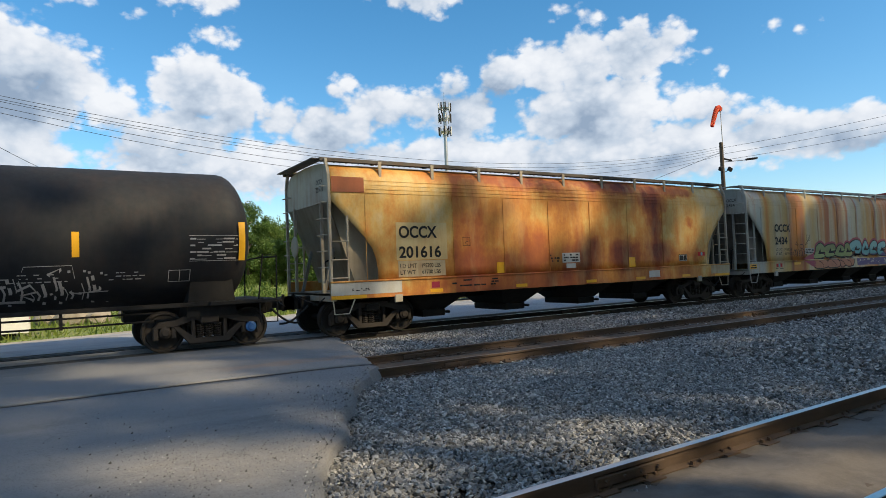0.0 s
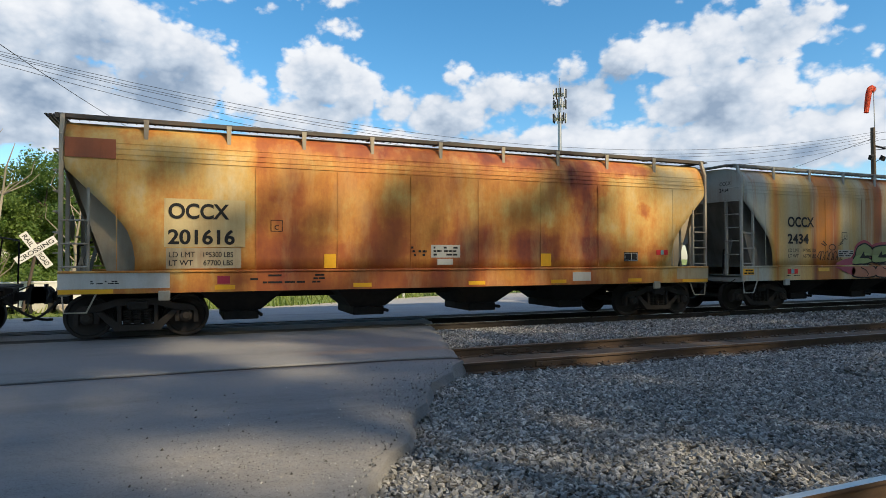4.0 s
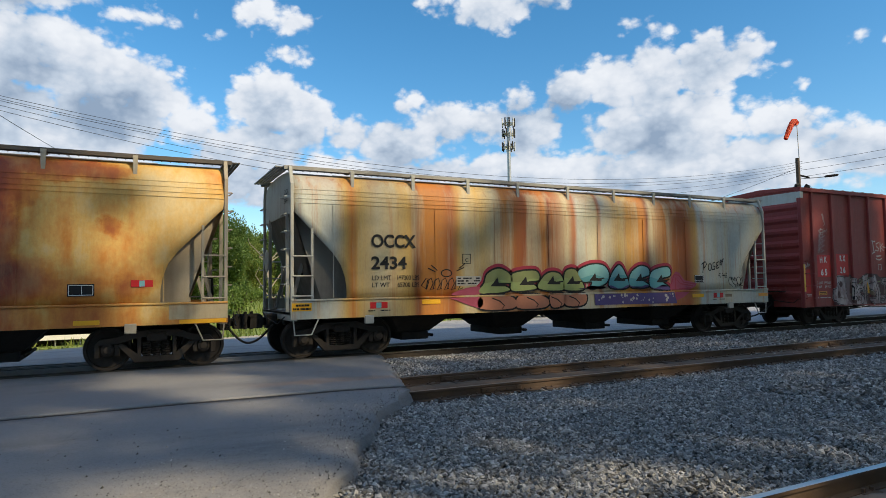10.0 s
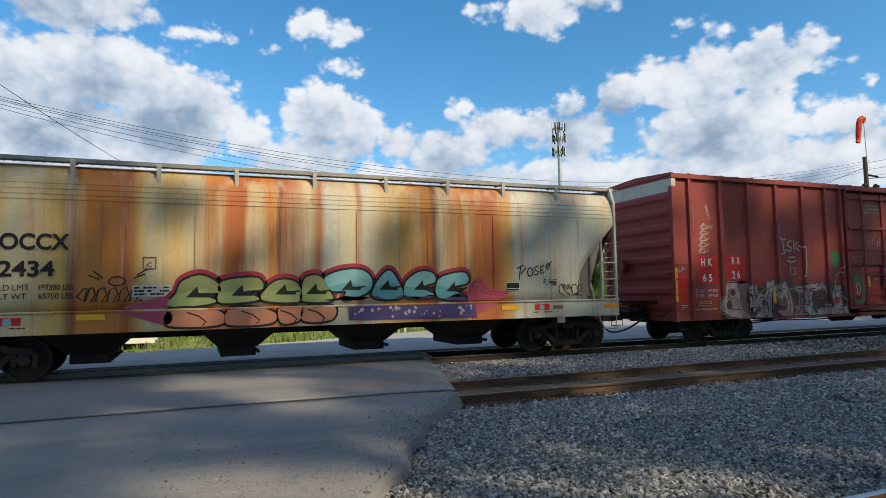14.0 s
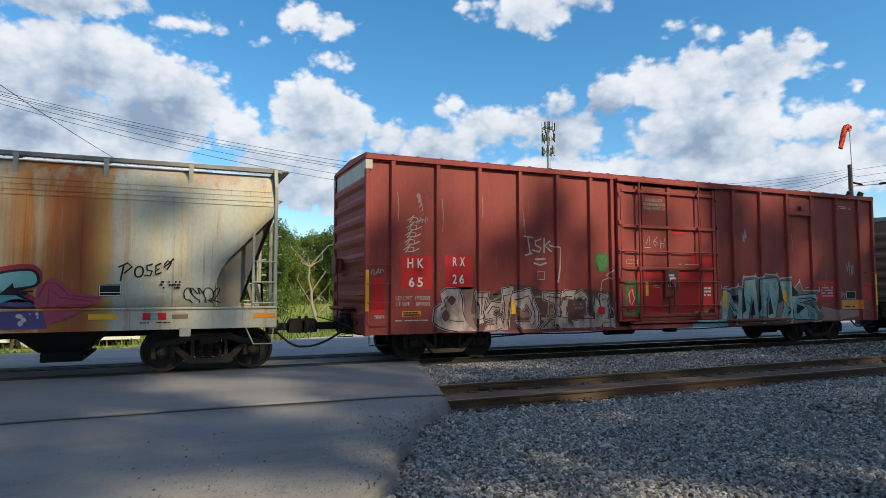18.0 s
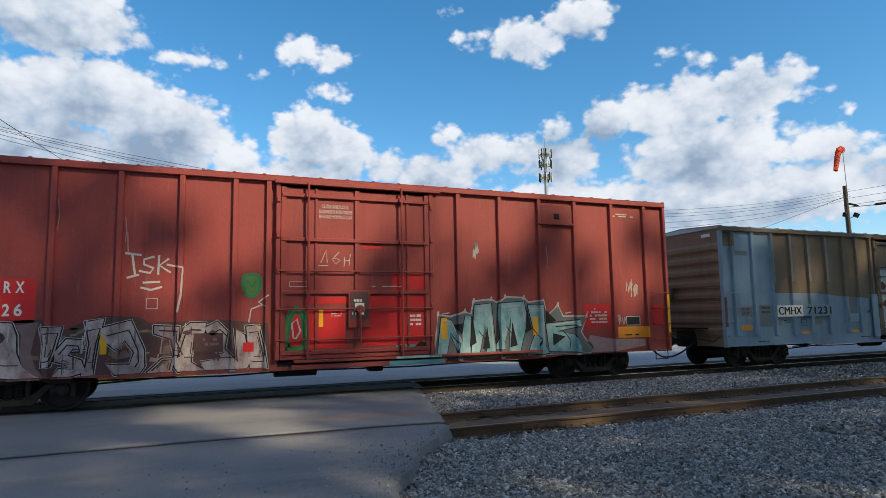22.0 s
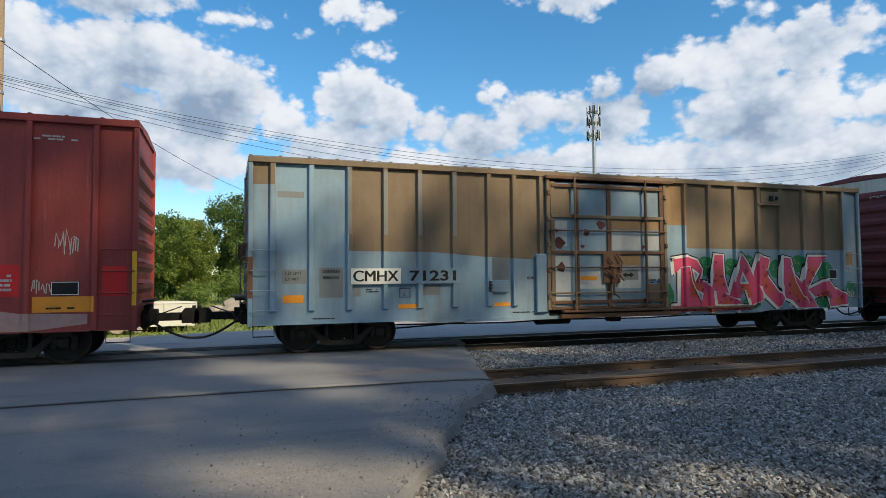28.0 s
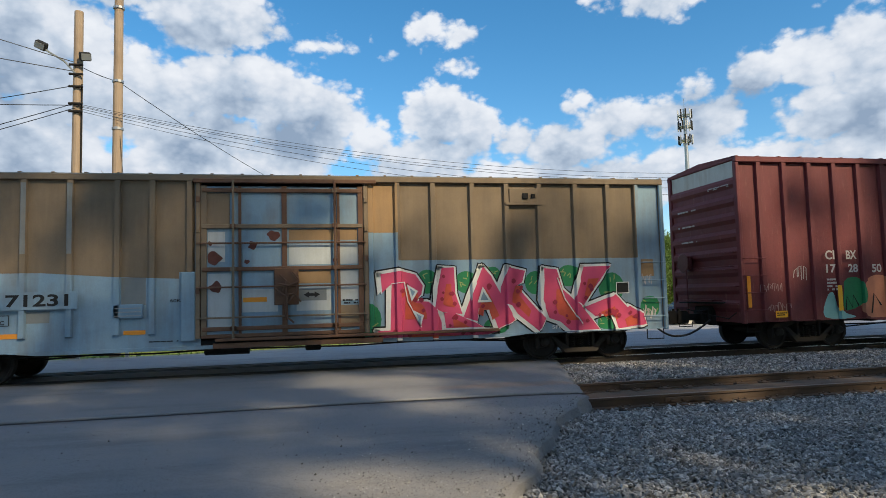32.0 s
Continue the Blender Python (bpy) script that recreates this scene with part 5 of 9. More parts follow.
def boxcar(name, length, z0, z1, ribs, door, skin, label, rib_w=0.13, rib_z=(0.0, 0.0), end_mat=None):
    car = tagged(new(name), label, "freight car", "freight cars of the train")
    d = POST
    for s in (-1, 1):
        x0, x1 = 0.0, length
        y0, y1 = sorted((s * (SIDE - d), s * (SIDE - d - 0.05)))
        if s < 0:
            part("side_sheet", box(0.02, door[0], y0, y1, z0, z1 - 0.05), skin, car)
            part("side_sheet", box(door[1], length - 0.02, y0, y1, z0, z1 - 0.05), skin, car)
        else:
            part("side_sheet", box(0.02, length - 0.02, y0, y1, z0, z1 - 0.05), skin, car)
        for i, x in enumerate(ribs):
            if s > 0 and i % 2:
                continue
            w = rib_w / 2
            zz0, zz1 = z0 + rib_z[0], z1 - 0.12 - rib_z[1]
            b = bmesh.new()
            ya, yb = s * (SIDE - d), s * SIDE
            v = [b.verts.new(p) for p in ((x - w, ya, zz0), (x - w * 0.75, yb, zz0 + 0.03), (x + w * 0.75, yb, zz0 + 0.03), (x + w, ya, zz0), (x - w, ya, zz1), (x - w * 0.75, yb, zz1 - 0.01), (x + w * 0.75, yb, zz1 - 0.01), (x + w, ya, zz1))]
            for f in ((0, 1, 5, 4), (1, 2, 6, 5), (2, 3, 7, 6), (0, 3, 2, 1), (4, 5, 6, 7)):
                b.faces.new([v[j] for j in f])
            part("side_post", b, skin, car)
        ya, yb = sorted((s * (SIDE + 0.015), s * (SIDE - 0.12)))
        part("top_chord", box(0, length, ya, yb, z1 - 0.13, z1, 0.012), end_mat or skin, car)
        # side sill, deeper between the trucks
        ya, yb = sorted((s * (SIDE - 0.045), s * (SIDE - 0.14)))
        b = prism(((0.0, z0), (3.6, z0), (4.2, z0 - 0.06), (length - 4.2, z0 - 0.06), (length - 3.6, z0), (length, z0), (length, z0 + 0.02), (0, z0 + 0.02)), ya, yb)
        part("side_sill", b, skin, car)
    em = end_mat or skin
    for ex, w in ((0.0, 1), (length, -1)):
        part("end_sheet", box(min(ex + w * 0.06, ex + w * 0.11), max(ex + w * 0.06, ex + w * 0.11), -SIDE + 0.05, SIDE - 0.05, z0, z1 - 0.02), em, car)
        n = 8
        for i in range(n):
            zc = z0 + 0.42 + (z1 - z0 - 1.05) * i / (n - 1)
            poly = ((ex + w * 0.07, zc - 0.17), (ex - w * 0.0, zc - 0.05), (ex - w * 0.0, zc + 0.05), (ex + w * 0.07, zc + 0.17))
            part("end_corrugation", prism(poly, -SIDE + 0.14, SIDE - 0.14), em, car)
        for s in (-1, 1):
            ya, yb = sorted((s * SIDE, s * (SIDE - 0.14)))
            part("corner_post", box(min(ex, ex + w * 0.10), max(ex, ex + w * 0.10), ya, yb, z0 - 0.02, z1 - 0.13, 0.015), skin, car)
            for k in range(4):
                z = z0 + 0.32 + 0.44 * k
                g = chain(((ex + w * 0.06, s * SIDE, z), (ex + w * 0.06, s * (SIDE + 0.06), z), (ex + w * 0.66, s * (SIDE + 0.06), z), (ex + w * 0.66, s * SIDE, z)), 0.014, 5)
                part("rung", g, skin, car)
            part("step", chain(((ex + w * 0.12, s * (SIDE - 0.06), z0), (ex + w * 0.12, s * (SIDE - 0.06), z0 - 0.24), (ex + w * 0.56, s * (SIDE - 0.06), z0 - 0.24), (ex + w * 0.56, s * (SIDE - 0.06), z0)), 0.016, 5), M["under"], car)
        part("striker", box(min(ex - w * 0.12, ex + w * 0.1), max(ex - w * 0.12, ex + w * 0.1), -0.35, 0.35, 0.66, 1.16, 0.03), M["under"], car)
        # crossover platform and end ladder
        pl = box(min(ex - w * 0.02, ex - w * 0.24), max(ex - w * 0.02, ex - w * 0.24), -0.9, 0.9, 1.24, 1.28)
        part("crossover_step", pl, M["under"], car)
        for k in range(4):
            z = z0 + 0.5 + 0.44 * k
            part("end_rung", chain(((ex, -1.45, z), (ex - w * 0.09, -1.44, z), (ex - w * 0.09, -0.95, z), (ex, -0.94, z)), 0.014, 5), em, car)
    b = bmesh.new()
    prism_x(((-SIDE, z1 - 0.04), (SIDE, z1 - 0.04), (SIDE + 0.01, z1 + 0.015), (0, z1 + 0.10), (-SIDE - 0.01, z1 + 0.015)), 0.02, length - 0.02, b)
    part("roof", b, M["steelgrey"] if end_mat else skin, car)
    k = int(length / 0.62)
    for i in range(k + 1):
        x = 0.05 + (length - 0.1) * i / k
        part("roof_seam", prism_x(((-SIDE - 0.015, z1 + 0.005), (0, z1 + 0.10), (SIDE + 0.015, z1 + 0.005), (SIDE, z1 + 0.035), (0, z1 + 0.13), (-SIDE - 0.01, z1 + 0.035)), x - 0.03, x + 0.03), end_mat or skin, car)
    # underframe
    part("centre_sill", box(0.2, length - 0.2, -0.25, 0.25, 0.62, z0 + 0.1, 0.02), M["under"], car)
    part("floor_pan", box(0.15, length - 0.15, -SIDE + 0.1, SIDE - 0.1, z0 + 0.02, z0 + 0.12), M["under"], car)
    for i in range(9):
        x = length * (i + 0.5) / 9
        if 3.4 < x < length - 3.4:
            part("crossbearer", prism_x(((-SIDE + 0.15, z0 + 0.05), (SIDE - 0.15, z0 + 0.05), (0.3, z0 - 0.16), (-0.3, z0 - 0.16)), x - 0.06, x + 0.06), M["under"], car)
    part("brake_rod", chain(((3.2, -0.55, 0.45), (4.6, -0.6, 0.52), (5.9, -0.7, 0.62)), 0.02, 5), M["under"], car)
    part("brake_rod", chain(((length - 3.2, -0.55, 0.45), (length - 4.6, -0.6, 0.52), (length - 5.9, -0.7, 0.62)), 0.02, 5), M["under"], car)
    part("brake_reservoir", tube((length * 0.40, -0.85, 0.62), (length * 0.40 + 0.95, -0.85, 0.62), 0.17, 12), M["under"], car)
    part("brake_valve", box(length * 0.52, length * 0.52 + 0.35, -1.0, -0.7, 0.48, 0.72, 0.03), M["under"], car)
    part("train_pipe", chain([(3.4 + (length - 6.8) * i / 8, -1.15 + 0.03 * (i % 2), 0.60 - 0.02 * (i % 3)) for i in range(9)], 0.02, 5), M["under"], car)
    return car


def plug_door(car, x0, x1, z0, z1, skin, beams, thin, rods, mid, wheel=None, rail=None):
    """A plug door with its beams, lock rods and tracks."""
    d = part("plug_door", box(x0, x1, -SIDE + 0.012, -SIDE + 0.09, z0, z1, 0.01), skin, car)
    for x in (x0 + 0.06, mid, x1 - 0.06):
        part("door_stile", box(x - 0.055, x + 0.055, -SIDE - 0.030, -SIDE + 0.012, z0, z1), skin, d)
    for x in (x0 + 0.62 + 0.18, x1 - 0.55):
        part("door_stile", box(x - 0.03, x + 0.03, -SIDE - 0.018, -SIDE + 0.012, z0, z1), skin, d)
    for z in beams:
        b = box(x0 + 0.02, x1 - 0.02, -SIDE - 0.05, -SIDE + 0.012, z - 0.045, z + 0.045, 0.012)
        part("door_beam", b, skin, d)
    for z in thin:
        part("lock_bar", tube((x0 - 0.08, -SIDE - 0.075, z), (x1 + 0.05, -SIDE - 0.075, z), 0.02, 7), skin, d)
    for x in rods:
        part("lock_rod", tube((x, -SIDE - 0.10, z0 - 0.08), (x, -SIDE - 0.10, z1 + 0.12), 0.028, 8), skin, d)
        for z in list(beams) + [z0 + 0.15]:
            part("rod_bracket", box(x - 0.06, x + 0.06, -SIDE - 0.12, -SIDE - 0.04, z - 0.05, z + 0.05, 0.012), skin, d)
    for x in (x0 - 0.06, x1 + 0.06):
        part("door_post", box(x - 0.05, x + 0.05, -SIDE - 0.035, -SIDE + 0.06, z0 - 0.05, z1 + 0.1, 0.01), skin, car)
        for z in np.linspace(z0 + 0.3, z1 - 0.3, 5):
            part("hinge_lug", box(x - 0.04, x + 0.04, -SIDE - 0.075, -SIDE - 0.03, z - 0.06, z + 0.06, 0.01), skin, car)
    rail = rail or skin
    part("door_track", box(x0 + 0.3, x1 + 3.1, -SIDE - 0.13, -SIDE + 0.05, z0 - 0.12, z0 - 0.06, 0.01), rail, car)
    part("door_track", box(x0 + 0.25, x1 + 0.4, -SIDE - 0.08, -SIDE + 0.05, z0 - 0.27, z0 - 0.16, 0.01), rail, car)
    part("threshold", box(x0, x1, -SIDE - 0.03, -SIDE + 0.05, z0 - 0.05, z0 + 0.03, 0.01), rail, car)
    part("header", box(x0 - 0.15, x1 + 0.3, -SIDE - 0.10, -SIDE + 0.02, z1 + 0.06, z1 + 0.15, 0.012), rail, car)
    # lock box in the middle
    part("lock_plate", box(mid - 0.22, mid + 0.30, -SIDE - 0.06, -SIDE - 0.03, z0 + 0.62, z0 + 1.42, 0.012), skin, d)
    part("lock_handle", chain(((mid + 0.02, -SIDE - 0.12, z0 + 1.12), (mid + 0.05, -SIDE - 0.14, z0 + 0.8), (mid + 0.05, -SIDE - 0.13, z0 + 0.3)), 0.025, 6), skin, d)
    part("lock_gear", tube((mid + 0.04, -SIDE - 0.06, z0 + 1.05), (mid + 0.04, -SIDE - 0.14, z0 + 1.05), 0.09, 12), skin, d)
    if wheel:
        r = wheel
        hw = chain([(mid + 0.04 + r * math.cos(t), -SIDE - 0.16, z0 + 1.0 + r * math.sin(t)) for t in (2 * math.pi * i / 28 for i in range(29))], 0.013, 5)
        for i in range(6):
            t = math.pi * i / 3
            tube((mid + 0.04, -SIDE - 0.16, z0 + 1.0), (mid + 0.04 + r * math.cos(t), -SIDE - 0.16, z0 + 1.0 + r * math.sin(t)), 0.009, 5, bm=hw)
        part("hand_wheel", hw, M["truck"], d)
    return d


def tank_car(name):
    car = tagged(new(name), "grimy black tank car with scrawled white graffiti", "freight car", "freight cars of the train")
    r, zc, x1, x0 = 1.56, 2.55, 17.15, 0.45
    bm = bmesh.new()
    prof = [(x0 + 0.72 * (1 - math.cos(math.pi / 2 * k / 9)), max(0.02, r * math.sin(math.pi / 2 * k / 9))) for k in range(10)]
    prof += [(x, r) for x in np.linspace(x0 + 1.4, x1 - 1.4, 8)]
    prof += [(x1 - 0.72 * (1 - math.cos(math.pi / 2 * k / 9)), max(0.02, r * math.sin(math.pi / 2 * k / 9))) for k in range(9, -1, -1)]
    rings = []
    n = 48
    for x, rr in prof:
        rings.append([bm.verts.new((x, rr * math.cos(t), zc + rr * math.sin(t))) for t in (2 * math.pi * i / n for i in range(n))])
    for u, v in zip(rings, rings[1:]):
        for j in range(n):
            bm.faces.new((u[j], u[(j + 1) % n], v[(j + 1) % n], v[j])).smooth = True
    bm.faces.new(rings[0])
    bm.faces.new(rings[-1])
    shell = part("tank_shell", bm, M["tank"], car)
    part("manway", tube((8.4, 0, zc + r - 0.1), (8.4, 0, zc + r + 0.45), 0.45, 18), M["tank"], car)
    for s in (-1, 1):
        part("sill_rail", box(0.4, 17.2, s * 1.25 - 0.05, s * 1.25 + 0.05, 1.0, 1.09), M["under"], car)
    for x in (1.55, 16.1):
        part("saddle", prism(((x - 0.55, 0.75), (x + 0.55, 0.75), (x + 0.42, 1.75), (x - 0.42, 1.75)), -1.18, 1.18), M["under"], car)
    for e, w in ((0.0, 1), (17.6, -1)):
        part("end_platform", box(min(e, e + w * 1.6), max(e, e + w * 1.6), -1.45, 1.45, 1.0, 1.08, 0.01), M["under"], car)
        part("stub_sill", box(min(e, e + w * 3.2), max(e, e + w * 3.2), -0.25, 0.25, 0.68, 1.02, 0.02), M["under"], car)
        for s in (-1, 1):
            h = chain(((e + w * 0.10, s * 1.38, 1.06), (e + w * 0.08, s * 1.38, 2.08), (e + w * 0.40, s * 1.38, 2.12), (e + w * 0.52, s * 1.38, 1.06)), 0.02, 6)
            part("hand_rail", h, M["under"], car)
            part("step", chain(((e + w * 0.1, s * 1.42, 1.0), (e + w * 0.1, s * 1.42, 0.55), (e + w * 0.5, s * 1.42, 0.55), (e + w * 0.5, s * 1.42, 1.0)), 0.018, 5), M["under"], car)
        part("end_rail", chain(((e + w * 0.08, -1.38, 2.05), (e + w * 0.06, 0, 2.08), (e + w * 0.08, 1.38, 2.05)), 0.02, 6), M["under"], car)
    for z in (0.90, 0.72):
        part("train_pipe", chain([(2.7 + 12.2 * i / 9, -1.2, z + 0.01 * (i % 2)) for i in range(10)], 0.022, 5), M["under"], car)
    for x in (4.2, 7.0, 9.8, 12.2, 13.2):
        part("pipe_hanger", box(x - 0.03, x + 0.03, -1.23, -1.17, 0.68, 1.02), M["under"], car)
    part("bottom_outlet", tube((8.4, 0, 1.05), (8.4, 0, 0.6), 0.2, 12), M["under"], car)
    for x in (1.55, 16.05):
        truck(car, x, blue=True)
    # marks follow the shell's curve

    def on_shell(nm, x0_, x1_, z0_, z1_, material, t=0.006):
        b = bmesh.new()
        k = 6
        cols = []
        for i in range(k + 1):
            z = z0_ + (z1_ - z0_) * i / k
            y = -math.sqrt(max(0.01, r * r - (z - zc) ** 2)) - t
            cols.append((b.verts.new((x0_, y, z)), b.verts.new((x1_, y, z))))
        for u, v in zip(cols, cols[1:]):
            b.faces.new((u[0], u[1], v[1], v[0]))
        return part(nm, b, material, shell)

    off = 13.5  # from the train's own x to the car's
    on_shell("reflector", off - 0.10, off + 0.03, 2.12, 2.62, M["yellow"])
    on_shell("reflector", off + 3.13, off + 3.27, 1.98, 2.84, M["yellow"])
    on_shell("reflector", off - 4.0, off - 3.87, 2.12, 2.62, M["yellow"])
    rnd = random.Random(3)
    for r_ in range(7):
        z = 2.02 + r_ * 0.072
        x = off + 2.1
        while x < off + 3.08:
            w = rnd.uniform(0.05, 0.28)
            if rnd.random() < 0.85:
                on_shell("stencil_bar", x, min(x + w * 0.9, off + 3.1), z, z + rnd.choice((0.014, 0.035)), M["chalk"])
            x += w
    for a in ((2.08, 3.12, 1.985, 1.995), (2.08, 3.12, 2.535, 2.545), (1.68, 2.12, 1.56, 1.57), (1.68, 2.12, 1.80, 1.81)):
        on_shell("stencil_line", off + a[0], off + a[1], a[2], a[3], M["chalk"])
    for a in (1.68, 1.90, 2.11):
        on_shell("stencil_line", off + a, off + a + 0.012, 1.56, 1.81, M["chalk"])
    for r_ in range(3):
        x = off - 2.6
        while x < off + 1.2:
            w = rnd.uniform(0.03, 0.12)
            if rnd.random() < 0.6 and not (-0.2 < x - off < 0.55):
                on_shell("stencil_bar", x, x + w, 1.78 - r_ * 0.07, 1.80 - r_ * 0.07, M["chalk"])
            x += w * 1.4
    # scrawled tag: short strokes
    def stroke(points, w):
        b = bmesh.new()
        for poly in ribbon(points, w):
            vs = []
            for x, z in poly:
                vs.append(b.verts.new((off + x, -math.sqrt(max(0.01, r * r - (z - zc) ** 2)) - 0.008, z)))
            b.faces.new(vs)
        part("graffiti_stroke", b, M["chalk"], shell)
    for pts in (((-2.75, 1.45), (-2.5, 1.62), (-2.35, 1.42), (-2.6, 1.3)), ((-2.3, 1.3), (-2.05, 1.5), (-1.9, 1.35), (-1.75, 1.62)), ((-1.75, 1.62), (-1.7, 1.3)), ((-1.62, 1.6), (-1.55, 1.3)), ((-1.45, 1.62), (-1.38, 1.32)), ((-1.62, 1.5), (-1.2, 1.58)),
                ((-1.0, 1.5), (-0.8, 1.6), (-0.7, 1.46), (-0.95, 1.4), (-0.75, 1.3)), ((-0.45, 1.4), (-0.5, 1.8), (-0.3, 1.9), (-0.25, 1.5)), ((-0.15, 1.85), (-0.12, 1.42), (0.05, 1.38), (0.12, 1.85)), ((0.2, 1.82), (0.22, 1.42), (0.4, 1.45), (0.42, 1.8)), ((0.5, 1.75), (0.55, 1.2)), ((-1.9, 1.28), (-0.9, 1.27)), ((-3.4, 1.5), (-3.1, 1.85), (-2.95, 1.6), (-3.2, 1.4))):
        stroke(pts, 0.05)
    # block letters filled with close upright strokes
    for k in range(46):
        x = -3.9 + 0.095 * k
        if k % 9 in (0, 5):
            continue
        lo, hi = 1.26 + 0.05 * math.sin(2.1 * k), 1.58 + 0.16 * math.sin(0.9 * k)
        stroke([(x, lo), (x + 0.03, (lo + hi) / 2), (x - 0.02, hi)], 0.018 + 0.02 * (k % 3))
    stroke([(-1.0, 1.6), (-0.9, 1.95), (-0.1, 1.96), (-0.05, 1.7)], 0.012)
    stroke([(-0.1, 1.40), (0.55, 1.42)], 0.02)
    return car

# ---- cars of the train, from the first to the last ----
M["hopper_tan"] = worn("cleaner_tan_paint", (0.64, 0.50, 0.25), 0.7, 0, 0.15, (0.46, 0.27, 0.09), 0.6)
M["weathered_cream"] = worn("weathered_cream_paint", (0.52, 0.43, 0.27), 0.7, 0, 0.2, (0.30, 0.13, 0.05), 0.6)
CARS = []


def line_up():
    tank = tank_car("tank_car")
    coupler(tank, 17.5, 1, 0.9)
    CARS.append((tank, -13.5))

    h1 = hopper("covered_hopper", M["hopper1"], M["grey1"], "rust-eaten tan covered hopper freight car")
    hopper_marks(h1, "OCCX", "201616", 1.93, 1.28, 1, True)
    for x, w in ((0.02, 0.92), (15.2, 0.92)):
        patch(h1, "reflector", x, x + w, 0.965, 1.045, M["yellow"], -1.622)
    for x, w in ((2.80, 0.40), (5.72, 0.42), (8.56, 0.45), (10.88, 0.46), (13.31, 0.45)):
        patch(h1, "reflector", x, x + w, 1.0, 1.09, M["yellow"], -1.622)
    patch(h1, "reflector", 5.07, 5.33, 1.43, 1.74, M["yellow"], -1.596)
    patch(h1, "reflector", 10.6, 10.9, 1.44, 1.76, M["yellow"], -1.596)
    patch(h1, "notice_plate", 7.6, 8.35, 1.66, 1.96, M["dirtywhite"], -1.596)
    patch(h1, "notice_plate", 7.76, 8.16, 1.49, 1.63, M["dirtywhite"], -1.596)
    bars(h1, 7.66, 8.3, 1.69, 1.94, 3, M["black"], -1.601, 5)
    bars(h1, 7.1, 7.5, 1.68, 1.94, 3, M["black"], -1.598, 6, fill=0.5)
    patch(h1, "white_plate", 11.54, 12.1, 1.05, 1.28, M["dirtywhite"], -1.622)
    patch(h1, "data_panel", 13.2, 13.66, 1.56, 1.80, M["black"], -1.596)
    part("panel_line", frame_box(13.22, 13.64, 1.58, 1.78, 0.012, -1.601), M["white"], h1)
    patch(h1, "panel_divider", 13.44, 13.45, 1.60, 1.78, M["white"], -1.601)
    patch(h1, "sticker", 14.3, 14.7, 1.73, 1.87, M["signred"], -1.596)
    patch(h1, "sticker_centre", 14.45, 14.55, 1.74, 1.86, M["aqua"], -1.601)
    bars(h1, 3.5, 5.1, 1.10, 1.32, 3, M["black"], -1.626, 8, fill=0.55)
    bars(h1, 0.55, 1.05, 1.14, 1.22, 2, M["black"], -1.626, 9, fill=0.6)
    patch(h1, "stencil_patch", 2.85, 3.1, 1.12, 1.28, M["crimson"], -1.622)
    patch(h1, "red_panel", 0.10, 0.97, 3.60, 3.98, worn("rust_red_paint", (0.40, 0.12, 0.05), 0.7), -1.60, 0.003)
    letters(h1, "OCCX", 0, 0.42, 3.86, 3.98, 0, M["black"], "end_lettering").matrix_basis = pose(0.045, -0.75, 0, 0, 0, -90)
    letters(h1, "201616", 0, 0.46, 3.66, 3.78, 0, M["black"], "end_lettering").matrix_basis = pose(0.045, -0.73, 0, 0, 0, -90)
    part("panel_cover", box(0.0, 1.95, -1.626, -1.60, 1.055, 1.36), M["dirtywhite"], h1)
    part("panel_cover", box(15.0, HL, -1.626, -1.60, 1.055, 1.36), M["weathered_cream"], h1)
    coupler(h1, 0.0, -1, 0.78)
    coupler(h1, HL, 1, 0.68)
    CARS.append((h1, 5.26))

    h2 = hopper("covered_hopper", M["hopper2"], M["grey2"], "pale grey covered hopper streaked with orange rust and graffiti")
    hopper_marks(h2, "OCCX", "2434", 2.08, 0.92, 2, False)
    for x, z in ((3.22, 1.24), (6.35, 1.24), (9.37, 1.22), (12.54, 1.20)):
        patch(h2, "reflector", x, x + 0.5, z - 0.02, z + 0.09, M["yellow"], -1.632)
    patch(h2, "yellow_notice", 0.02, 0.47, 1.14, 1.32, M["yellow"], -1.622)
    bars(h2, 0.05, 0.45, 1.15, 1.31, 2, M["black"], -1.627, 3)
    patch(h2, "reflector", 15.66, 16.12, 1.16, 1.26, M["orange"], -1.622)
    for x in (1.87, 13.5):
        patch(h2, "sticker", x, x + 0.44, 1.15, 1.30, M["signred"], -1.622)
        patch(h2, "sticker_centre", x + 0.15, x + 0.28, 1.16, 1.29, M["aqua"], -1.627)
        bars(h2, x - 0.05, x + 0.6, 1.08, 1.12, 1, M["black"], -1.627, 4)
    patch(h2, "stencil_patch", 14.05, 14.35, 1.17, 1.26, M["brown"], -1.622)
    patch(h2, "notice_plate", 4.2, 4.92, 1.66, 1.90, M["dirtywhite"], -1.596)
    bars(h2, 4.23, 4.9, 1.68, 1.88, 3, M["black"], -1.601, 12)
    patch(h2, "data_panel", 12.7, 13.1, 1.64, 1.88, M["black"], -1.596)
    part("panel_line", frame_box(12.71, 13.09, 1.65, 1.87, 0.012, -1.601), M["white"], h2)
    patch(h2, "panel_divider", 12.72, 13.08, 1.71, 1.72, M["white"], -1.601)
    bars(h2, 13.75, 14.2, 1.78, 1.96, 3, M["black"], -1.597, 14, fill=0.5)
    letters(h2, "OCCX", 0, 0.42, 3.86, 3.98, 0, M["black"], "end_lettering").matrix_basis = pose(0.045, -0.75, 0, 0, 0, -90)
